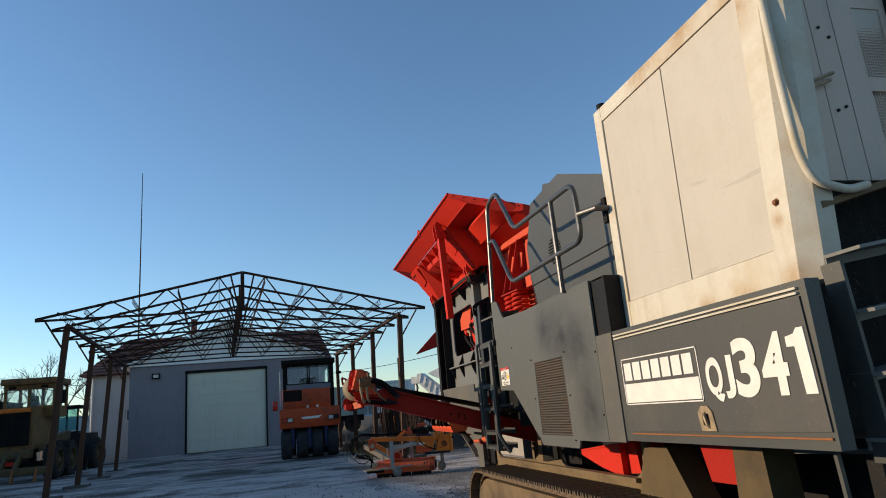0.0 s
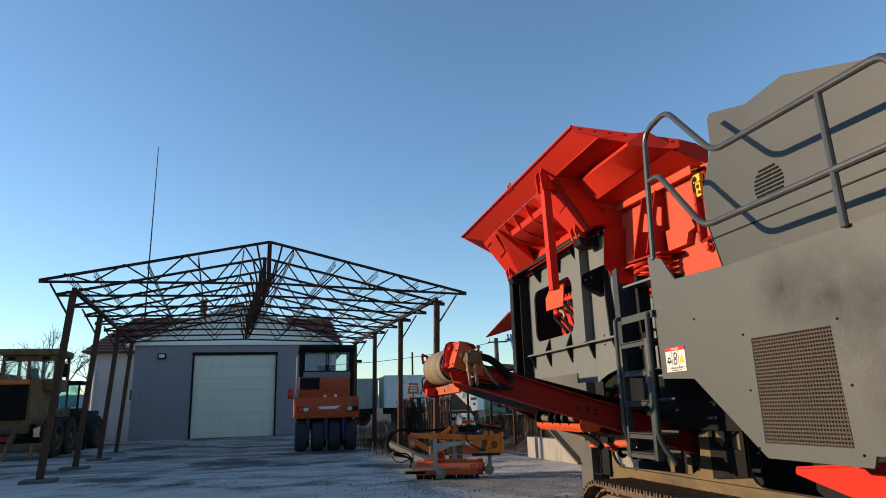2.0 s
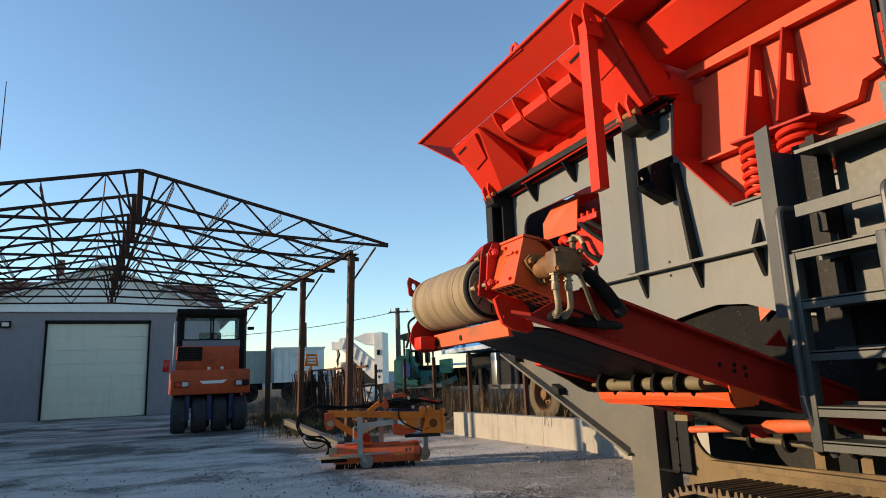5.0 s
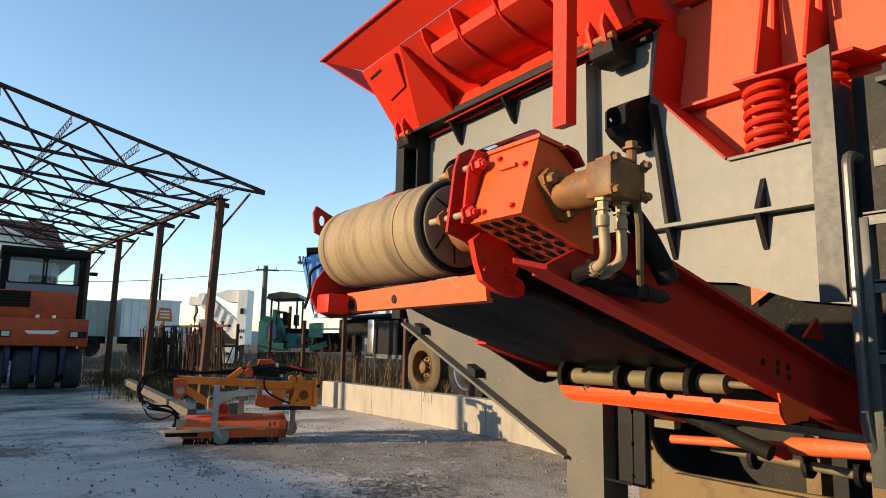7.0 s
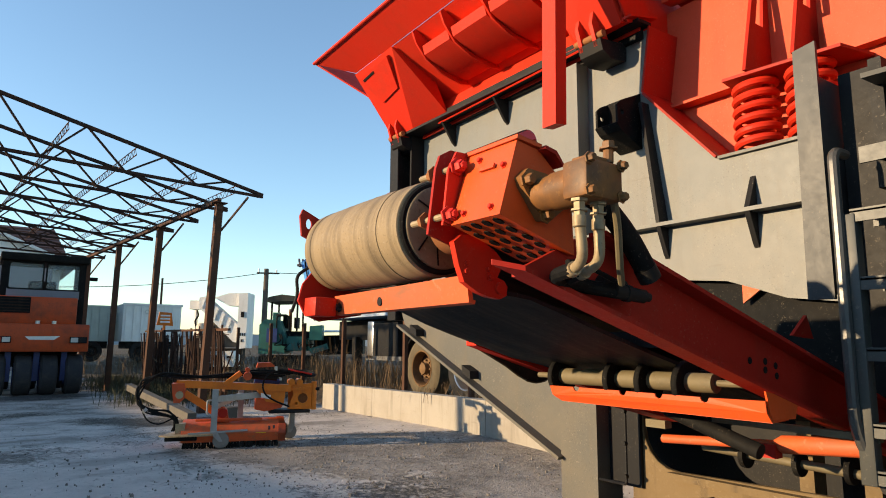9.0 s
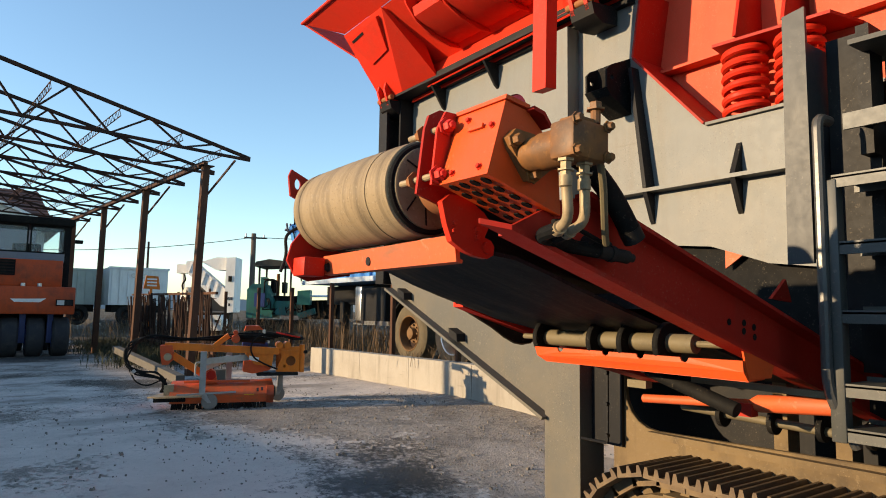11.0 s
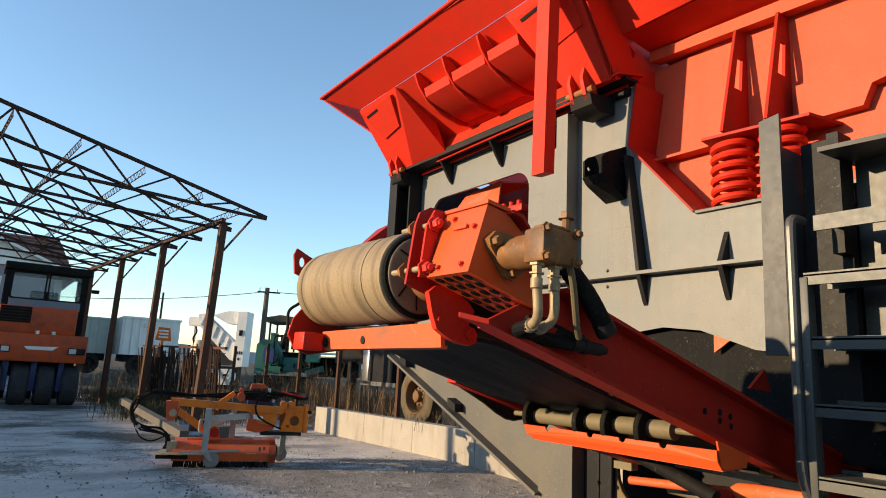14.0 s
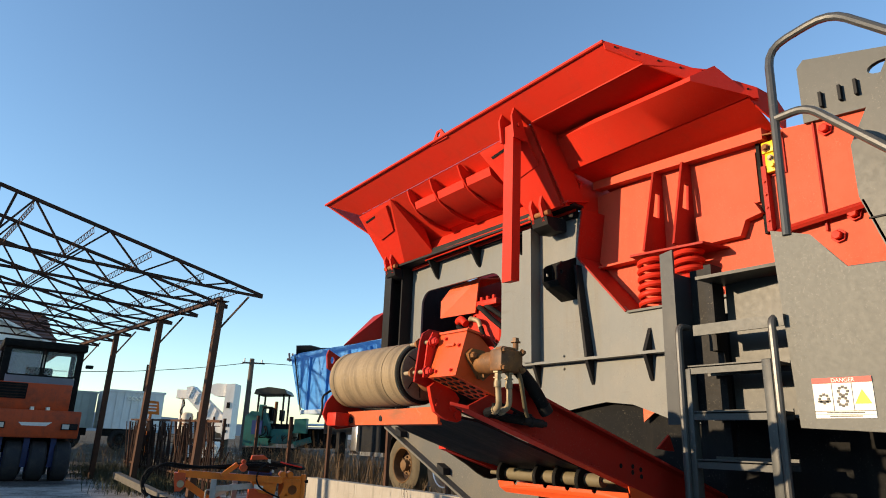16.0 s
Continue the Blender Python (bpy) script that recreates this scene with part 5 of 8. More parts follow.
    slab(bm, [(1.785, 7.75, 1.02), (1.785, 6.885, 1.024), (1.80, 6.88, 0.998), (1.80, 7.72, 1.0)], 0.006)
    slab(bm, [(1.80, 7.72, 1.0), (1.80, 6.88, 0.998), (1.93, 6.90, 1.0), (1.93, 7.72, 1.004)], 0.006)
    slab(bm, [(1.78, 6.885, 1.083), (1.80, 6.88, 1.0), (1.93, 6.88, 1.0), (1.96, 6.885, 1.05)], 0.006)
    part("idler_guard", bm, ORANGE_RED, cv, "bright orange-red notched idler guard")


def conveyor_frame():
    """Channel beams, belt and the cross pieces under it."""
    low = lambda x: 1.368 - 0.3035 * (x - 0.825)
    top = lambda x: 1.450 - 0.314 * (x - 1.197)
    Y, X0, X1 = 6.95, 0.79, 2.75
    bm = B()
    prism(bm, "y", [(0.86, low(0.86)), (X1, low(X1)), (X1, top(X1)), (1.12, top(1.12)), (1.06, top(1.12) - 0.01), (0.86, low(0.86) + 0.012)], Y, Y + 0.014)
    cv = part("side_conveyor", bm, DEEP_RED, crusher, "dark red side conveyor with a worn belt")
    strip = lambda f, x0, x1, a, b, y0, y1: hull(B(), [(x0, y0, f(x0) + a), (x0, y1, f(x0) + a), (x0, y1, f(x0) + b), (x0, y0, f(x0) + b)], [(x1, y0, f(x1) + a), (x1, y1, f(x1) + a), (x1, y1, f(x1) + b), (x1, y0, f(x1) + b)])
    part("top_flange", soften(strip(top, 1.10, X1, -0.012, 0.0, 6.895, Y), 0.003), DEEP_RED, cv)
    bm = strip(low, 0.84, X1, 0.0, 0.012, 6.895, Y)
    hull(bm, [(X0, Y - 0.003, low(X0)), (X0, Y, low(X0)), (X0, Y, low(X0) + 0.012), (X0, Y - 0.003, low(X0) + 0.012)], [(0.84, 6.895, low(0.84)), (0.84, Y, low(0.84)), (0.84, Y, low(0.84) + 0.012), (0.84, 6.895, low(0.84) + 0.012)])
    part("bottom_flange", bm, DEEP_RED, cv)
    far = lambda x: 1.172 - 0.29 * (x - 1.637)
    part("far_beam", soften(strip(far, 1.52, X1, 0.0, 0.20, 8.0, 8.014), 0.003), RED, cv)
    part("far_flange", soften(strip(far, 1.52, X1, 0.0, 0.012, 7.95, 8.0), 0.003), RED, cv)
    for x, z in ((1.864, 1.162), (1.862, 1.136), (1.925, 1.117), (1.922, 1.148), (1.78, 1.165)):
        part("bolt_hole", rod(B(), (x, Y - 0.0015, z), (x, Y - 0.0005, z), 0.011, 12), BLACK, cv)
    for x in (1.02, 1.06, 1.20, 1.24, 1.55, 1.59):
        part("bolt", bolt(B(), (x, 6.92, low(x) + 0.012), (0, 0, 1), 0.008, 0.010), DEEP_RED, cv)
    # lower run of the belt, sagging a little between beam and idler
    bm = B()
    rows = []
    for x, zn, zf in ((0.93, 1.350, 1.395), (1.02, 1.342, 1.372), (1.13, 1.330, 1.335), (1.26, 1.293, 1.285), (1.38, 1.255, 1.247), (1.50, 1.220, 1.212), (1.68, 1.170, 1.160), (1.86, 1.124, 1.124), (2.75, 0.90, 0.90)):
        rows.append([bm.verts.new(p) for p in ((x, 7.20, zn), (x, 7.93, zf), (x, 7.93, zf + 0.012), (x, 7.20, zn + 0.012))])
    for p, q in zip(rows, rows[1:]):
        for k in range(4):
            bm.faces.new((p[k], p[(k + 1) % 4], q[(k + 1) % 4], q[k]))
    bm.faces.new(rows[0])
    bm.faces.new(rows[-1])
    belt = part("belt", bm, UNDERBELT, cv, "black rubber belt")
    up = lambda x: 1.56 - 0.26 * (x - 1.0)
    part("upper_run", strip(up, 1.0, X1, 0.0, 0.012, 7.35, 7.93), UNDERBELT, belt)
    # loose rubber skirt that hangs out on the far side
    bm = B()
    prism(bm, "y", [(1.56, 1.205), (1.637, 1.169), (1.73, 1.124), (1.80, 1.082), (1.86, 1.055), (1.909, 1.047), (1.96, 1.053), (1.996, 1.072), (1.985, 1.095), (1.90, 1.115), (1.75, 1.16)], 8.020, 8.030)
    sk = part("rubber_skirt", bm, UNDERBELT, cv)
    part("skirt_edge", tube(B(), [(1.56, 8.019, 1.203), (1.637, 8.019, 1.167), (1.73, 8.019, 1.122), (1.80, 8.019, 1.080), (1.86, 8.019, 1.053), (1.909, 8.019, 1.045), (1.96, 8.019, 1.051), (1.996, 8.019, 1.070)], 0.0035, 6), IDLER, sk)
    # carrier cross members above the belt
    for x in (1.62, 2.05):
        part("cross_member", bar(B(), (x, 6.965, low(x) + 0.10), (x, 7.99, low(x) + 0.10), 0.04, 0.05), DARK, cv)
    # tension tube in two thicknesses, its clamp, the strut and the bent tie plate
    bm = B()
    rod(bm, (2.14, 7.54, 0.846), (2.14, 7.06, 0.878), 0.017, 14)
    ct = part("cross_tube", bm, WORN_ORANGE, cv)
    part("thick_tube", lathe(B(), (2.14, 7.09, 0.879), (0, -0.995, 0.075), [(0, 0.014), (0.03, 0.030), (0.30, 0.030), (0.302, 0.02)], 18), WORN_ORANGE, ct)
    part("tube_clamp", soften(box(B(), 2.105, 2.15, 7.07, 7.13, 0.835, 0.880), 0.006), DEEP_RED, ct)
    part("strut", rod(B(), (2.0, 7.41, 0.975), (2.0, 7.06, 0.868), 0.026, 14), BLACK, cv)
    part("strut_eye", rod(B(), (1.985, 7.425, 0.985), (2.02, 7.425, 0.985), 0.022, 12), STEELM, cv)
    part("tie_plate", slab(B(), [(1.86, 7.60, 1.0), (1.86, 7.52, 1.002), (2.10, 7.40, 0.935), (2.10, 7.49, 0.930)], 0.012), DEEP_RED, cv)
    part("clamp_block", soften(box(B(), 2.06, 2.10, 7.47, 7.56, 0.895, 0.925), 0.005), IDLER, cv)
    part("slide_rail", bar(B(), (2.12, 7.30, 0.945), (2.12, 6.75, 0.935), 0.03, 0.022), IDLER, cv)
    bm = B()
    rod(bm, (2.30, 7.47, 0.812), (2.30, 6.72, 0.785), 0.016, 12)
    li = part("lower_idler", bm, IDLER, cv)
    for y in (7.30, 7.10, 6.93, 6.78):
        part("rubber_disc", lathe(B(), (2.30, y, 0.80), (0, -1, 0), [(0, 0.015), (0, 0.045), (0.018, 0.045), (0.018, 0.015)], 20), BLACK, li)
    return cv


side_conveyor = conveyor_frame()
frame_parts = set(crusher.children_recursive)
conveyor(side_conveyor)
# head, drive and idler stand slightly askew to the beams
ASKEW = Matrix.Translation((1.485, 7.509, 1.403)) @ Matrix.Rotation(radians(0.93), 4, "Y") @ Matrix.Rotation(radians(0.28), 4, "X") @ Matrix.Rotation(radians(0.28), 4, "Z") @ Matrix.Translation((-1.5, -7.5, -1.4))
for ob in crusher.children_recursive:
    if ob not in frame_parts:
        ob.data.transform(ASKEW)


def undercarriage():
    # support leg with its brace plate
    bm = prism(B(), "z", [(2.44, 8.16), (2.44, 8.41), (2.62, 8.41), (2.62, 8.39), (2.46, 8.39), (2.46, 8.18), (2.62, 8.18), (2.62, 8.16)], -0.30, 1.4)
    lg = part("support_leg", soften(bm, 0.004), LEGM, crusher, "grey steel support leg")
    bm = B()
    prism(bm, "x", [(8.41, 0.64), (10.05, 1.36), (10.12, 1.5), (8.41, 1.5)], 2.47, 2.485)
    slab(bm, [(2.40, 8.39, 0.637), (2.50, 8.39, 0.637), (2.50, 10.05, 1.362), (2.40, 10.05, 1.362)], 0.018)
    part("brace_plate", bm, LEGM, lg)
    for y, z in ((9.19, 1.03), (9.82, 1.30)):
        part("tab", soften(prism(B(), "x", [(y + 0.05, z + 0.055), (y - 0.035, z + 0.02), (y - 0.04, z - 0.03), (y + 0.045, z + 0.005)], 2.40, 2.47), 0.003), DARK, lg)
    bm = B()
    box(bm, 2.52, 2.54, 7.96, 8.15, 0.54, 1.4)
    tube(bm, rounded([(2.45, 8.16, 0.56), (2.45, 7.99, 0.56), (2.45, 7.985, 1.1)], 0.02), 0.007, 6)
    for z in (0.60, 0.75, 0.90):
        rod(bm, (2.45, 7.985, z), (2.43, 7.985, z), 0.01, 8)
    part("pipe_rail", bm, DARK, lg)
    # black sheet added behind the arch; it stands for the dark inside
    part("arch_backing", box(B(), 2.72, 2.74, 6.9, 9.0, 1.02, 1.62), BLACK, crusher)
    part("cylinder_bracket", soften(slab(B(), [(2.68, 7.39, 1.48), (2.68, 7.49, 1.485), (2.68, 7.49, 1.40), (2.68, 7.46, 1.42), (2.68, 7.41, 1.455)], 0.012), 0.002), WORN_ORANGE, crusher)
    part("web_gusset", soften(slab(B(), [(2.115, 7.0, 1.245), (2.215, 7.0, 1.315), (2.25, 7.0, 1.235)], 0.012), 0.002), DEEP_RED, crusher)
    # black sheet added behind the ladder where there is only a shaded hollow
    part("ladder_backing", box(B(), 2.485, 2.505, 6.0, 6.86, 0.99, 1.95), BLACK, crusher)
    # chassis side with its two long openings
    bm = B()
    arc = lambda u, v, r, a0, a1: [(u + r * math.cos(radians(a0 + (a1 - a0) * k / 5)), v + r * math.sin(radians(a0 + (a1 - a0) * k / 5))) for k in range(6)]
    prism(bm, "x", [(8.03, 0.35), (8.03, 1.30), (7.955, 1.30)] + arc(7.775, 0.82, 0.18, 0, -90) + arc(6.75, 0.83, 0.17, -90, -180) + [(6.58, 0.95), (6.50, 1.02), (6.08, 1.02)] + arc(5.93, 0.79, 0.15, 0, -90) + arc(4.75, 0.79, 0.15, -90, -180) + [(4.60, 0.93), (4.50, 0.93), (4.50, 0.35)], 2.54, 2.57)
    both_sides(bm)
    ch = part("chassis", soften(bm, 0.004), DUST, crusher, "mud-dusted chassis side plate")
    bm = B()
    box(bm, 2.50, 2.54, 4.66, 7.80, 0.610, 0.640)
    part("chassis_lip", bm, DUST, ch)
    bm = B()
    plate(bm, "x", [(6.42, 0.66), (6.42, 1.06), (6.05, 1.06), (6.05, 0.70)], 2.515, 2.53, [[(6.38, 0.92), (6.38, 1.00), (6.27, 0.94), (6.27, 0.86)], [(6.09, 0.86), (6.09, 1.00), (6.20, 0.94), (6.20, 0.88)]])
    part("gusset_plate", bm, BLACK, ch)
    for y in (7.30, 7.05):
        part("cross_member", box(B(), 2.75, 2.85, y - 0.03, y + 0.03, 0.4, 0.92), DUST, ch)
    # dark block added to fill the middle and keep the inside unlit
    bm = B()
    box(bm, 3.0, 3.6, 2.6, 8.3, 0.3, 1.95)
    part("inner_beam", bm, DARK, ch)
    # red-orange oil box and chute that show between panel and track
    bm = B()
    prism(bm, "x", [(5.72, 0.745), (5.72, 0.775), (5.02, 0.855), (5.00, 0.635), (5.15, 0.632), (5.35, 0.66), (5.55, 0.705)], 2.60, 2.88)
    lc = part("lower_chute", soften(bm, 0.012), RED, crusher, "red-orange discharge chute under the panel")
    part("chute_lip", soften(prism(B(), "x", [(5.70, 0.778), (5.70, 0.790), (4.84, 0.880), (4.84, 0.868)], 2.59, 2.88), 0.002), RED, lc)
    part("chute_mouth", soften(prism(B(), "x", [(4.998, 0.855), (4.86, 0.868), (4.82, 0.65), (4.998, 0.635)], 2.64, 2.88), 0.006), RED, lc)
    part("chute_flange", soften(prism(B(), "x", [(5.02, 0.86), (4.996, 0.862), (4.988, 0.625), (5.012, 0.625)], 2.585, 2.64), 0.003), RED, lc)
    bm = B()
    hull(bm, [(2.46, 3.72, 0.70), (2.46, 3.49, 0.70), (2.8, 3.49, 0.70), (2.8, 3.72, 0.70)], [(2.44, 3.75, 0.90), (2.44, 3.46, 0.92), (2.8, 3.46, 0.92), (2.8, 3.75, 0.90)])
    part("oil_box", soften(bm, 0.008), DEEP_RED, crusher)
    # feet darker than the chassis: the locker's shade is put into their colour
    bm = B()
    hull(bm, [(2.44, 4.56, 0.45), (2.44, 3.80, 0.45), (2.62, 3.80, 0.45), (2.62, 4.56, 0.45)], [(2.44, 4.38, 0.86), (2.44, 4.11, 0.88), (2.62, 4.11, 0.88), (2.62, 4.38, 0.86)])
    part("frame_foot", soften(bm, 0.01), GRIME, ch)
    bm = B()
    hull(bm, [(2.44, 3.50, 0.40), (2.44, 3.20, 0.40), (2.62, 3.20, 0.40), (2.62, 3.50, 0.40)], [(2.44, 3.46, 0.92), (2.44, 3.235, 0.93), (2.62, 3.235, 0.93), (2.62, 3.46, 0.92)])
    part("frame_foot", soften(bm, 0.01), GRIME, ch)
    # dark sheet added behind the rear treads, standing for shade
    part("rear_bulkhead", box(B(), 2.62, 3.2, 2.72, 2.80, 0.1, 0.96), DARK, ch)
    part("belly_plate", box(B(), 2.90, 2.93, 2.7, 6.4, 0.2, 1.2), DARK, ch)
    part("rear_bracket", bar(B(), (2.40, 2.95, 0.90), (2.46, 2.52, 0.91), 0.03, 0.02), GREY, ch)
    part("rear_bracket", bar(B(), (2.40, 2.72, 0.90), (2.40, 2.70, 0.55), 0.02, 0.02, (0, 1, 0)), GREY, ch)
    # crawler tracks
    for x0, x1 in ((2.17, 2.56), (2 * MID - 2.56, 2 * MID - 2.17)):
        y0, y1, zt, zb = 3.55, 7.98, 0.565, -0.29
        r = (zt - zb) / 2
        zc = (zt + zb) / 2
        xm = (x0 + x1) / 2
        bm = B()
        box(bm, x0 + 0.10, x1 - 0.08, y0 + r, y1 - r, zb + 0.15, zt - 0.12)
        tk = part("crawler_track", bm, DUST, crusher, "muddy steel crawler track")
        for yc, nm in ((y1 - r, "drive_sprocket"), (y0 + r, "idler_wheel")):
            bm = B()
            lathe(bm, (x0 + 0.07, yc, zc), (1, 0, 0), [(0, 0.12), (0.0, 0.26), (0.03, 0.30), (0.20, 0.30), (0.23, 0.2)], 32)
            for k in range(21):
                a = 2 * math.pi * k / 21
                c = Vector((0, math.cos(a), math.sin(a)))
                s = Vector((0, -math.sin(a), math.cos(a)))
                o = Vector((x0 + 0.15, yc, zc))
                hull(bm, [o + c * 0.29 - s * 0.03, o + c * 0.345 - s * 0.012, o + c * 0.345 + s * 0.012, o + c * 0.29 + s * 0.03], [o + Vector((0.05, 0, 0)) + c * 0.29 - s * 0.03, o + Vector((0.05, 0, 0)) + c * 0.345 - s * 0.012, o + Vector((0.05, 0, 0)) + c * 0.345 + s * 0.012, o + Vector((0.05, 0, 0)) + c * 0.29 + s * 0.03])
            part(nm, bm, DUST, tk)
        # one shoe with three grousers, laid round the loop
        bm = B()
        box(bm, -0.195, 0.195, -0.064, 0.064, -0.012, 0.004)
        for k in (-0.052, 0.0, 0.05):
            hull(bm, [(-0.195, k - 0.013, 0.004), (0.195, k - 0.013, 0.004), (0.195, k + 0.013, 0.004), (-0.195, k + 0.013, 0.004)], [(-0.195, k - 0.006, 0.034), (0.195, k - 0.006, 0.034), (0.195, k + 0.006, 0.034), (-0.195, k + 0.006, 0.034)])
        box(bm, -0.10, -0.05, -0.07, 0.07, -0.06, -0.012)
        box(bm, 0.03, 0.08, -0.07, 0.07, -0.06, -0.012)
        shoe = mesh_from(bm, "track_shoe")
        straight = (y1 - r) - (y0 + r)
        total = 2 * straight + 2 * math.pi * (r - 0.03)
        count = round(total / 0.136)
        for k in range(count):
            s = total * k / count
            if s < straight:
                p, a = (xm, y0 + r + s, zt - 0.034), 0.0
            elif s < straight + math.pi * (r - 0.03):
                t = (s - straight) / (r - 0.03)
                p, a = (xm, y1 - r + (r - 0.034) * math.sin(t), zc + (r - 0.034) * math.cos(t)), -t
            elif s < 2 * straight + math.pi * (r - 0.03):
                p, a = (xm, y1 - r - (s - straight - math.pi * (r - 0.03)), zb + 0.034), math.pi
            else:
                t = (s - 2 * straight - math.pi * (r - 0.03)) / (r - 0.03)
                p, a = (xm, y0 + r - (r - 0.034) * math.sin(t), zc - (r - 0.034) * math.cos(t)), math.pi - t
            ob = part("track_shoe", shoe, TRACKM, tk)
            ob.matrix_basis = Matrix.Translation(p) @ Matrix.Rotation(a, 4, "X")


undercarriage()

# ---- warehouse and the house behind it ----
def roof_tiles(parent, corners, rows, cols, material):
    """Courses of roof tiles on a slope: corners are eave-left, eave-right, ridge-right, ridge-left."""
    a, b, c, d = (Vector(p) for p in corners)
    n = (b - a).cross(d - a).normalized()
    if n.z < 0:
        n = -n
    bm = B()
    for r in range(rows):
        for k in range(cols):
            u0, u1, v0, v1 = k / cols, (k + 0.96) / cols, r / rows, (r + 1.08) / rows
            q = [(a.lerp(b, u)).lerp(d.lerp(c, u), min(v, 1)) for u, v in ((u0, v0), (u1, v0), (u1, v1), (u0, v1))]
            lift = [0.06, 0.06, 0.01, 0.01]
            vs = [bm.verts.new(p + n * h) for p, h in zip(q, lift)]
            bm.faces.new(vs)
            w = [bm.verts.new(q[0] + n * 0.01), bm.verts.new(q[1] + n * 0.01)]
            bm.faces.new((vs[0], w[0], w[1], vs[1]))
    return tagged(part("roof_tiles", bm, material, parent, smooth=False), kind="stuff")


def warehouse():
    wh = thing("warehouse", (-3.2, 41.5, 0.12), "grey rendered workshop with a cream sectional door", "building")
    Y, x0, x1 = 37.6, -7.65, 2.0
    d0, d1, dz = -4.92, -0.76, 4.28
    bm = B()
    plate(bm, "y", [(x0, -0.2), (x1, -0.2), (x1, 4.72), (x0, 4.72)], Y, Y + 0.25, [[(d0, 0.12), (d1, 0.12), (d1, dz), (d0, dz)]])
    part("front_wall", bm, WALLP, wh)
    bm = B()
    box(bm, x0, x0 + 0.25, Y + 0.25, 46, -0.2, 4.72)
    box(bm, x1 - 0.25, x1, Y + 0.25, 46, -0.2, 4.72)
    box(bm, x0 + 0.25, x1 - 0.25, 45.8, 46, -0.2, 4.72)
    part("wall", bm, WALLP, wh)
    mid = (x0 + x1) / 2
    bm = B()
    prism(bm, "y", [(x0 - 0.05, 4.74), (x1 + 0.05, 4.74), (mid, 6.75)], Y - 0.02, Y + 0.2)
    gb = part("gable", bm, WHITE, wh, "white sheeted gable")
    for k in range(7):
        z = 4.95 + k * 0.26
        w = (x1 - mid) * (6.75 - z) / 2.0 - 0.03
        part("gable_board", box(B(), mid - w, mid + w, Y - 0.034, Y - 0.021, z, z + 0.02), WHITE, gb)
    bm = B()
    box(bm, x0 - 0.25, x1 + 0.25, Y - 0.10, Y - 0.022, 4.70, 4.86)
    part("fascia", bm, WHITE, wh)
    bm = B()
    for s in (-1, 1):
        e = x0 - 0.35 if s < 0 else x1 + 0.35
        hull(bm, [(e, Y - 0.35, 4.62), (e, 46.2, 4.62), (mid, 46.2, 6.78), (mid, Y - 0.35, 6.78)], [(e, Y - 0.35, 4.74), (e, 46.2, 4.74), (mid, 46.2, 6.90), (mid, Y - 0.35, 6.90)])
    part("roof", bm, WHITE, wh)
    dr = part("sectional_door", box(B(), d0 + 0.08, d1 - 0.08, Y + 0.10, Y + 0.14, 0.13, 4.20), DOORW, wh, "cream sectional overhead door")
    for k in range(7):
        z = 0.14 + k * 0.58
        part("door_panel", soften(box(B(), d0 + 0.085, d1 - 0.085, Y + 0.07, Y + 0.099, z, z + 0.565), 0.012), DOORW, dr)
    bm = B()
    box(bm, d0, d0 + 0.08, Y - 0.03, Y + 0.2, 0.12, dz)
    box(bm, d1 - 0.08, d1, Y - 0.03, Y + 0.2, 0.12, dz)
    box(bm, d0 - 0.02, d1 + 0.02, Y - 0.03, Y + 0.2, dz - 0.08, dz + 0.06)
    part("door_frame", bm, BLACK, wh)
    bm = B()
    box(bm, -6.55, -6.17, Y - 0.16, Y - 0.05, 4.02, 4.30, 0.02)
    box(bm, -6.42, -6.30, Y - 0.05, Y, 4.10, 4.22)
    fl = part("flood_lamp", bm, BLACK, wh)
    part("lamp_glass", box(B(), -6.49, -6.23, Y - 0.170, Y - 0.161, 4.08, 4.24), LENSW, fl)
    part("roof_vent", box(B(), -5.0, -4.7, 40.2, 40.5, 6.2, 7.5), TILE, wh)


warehouse()


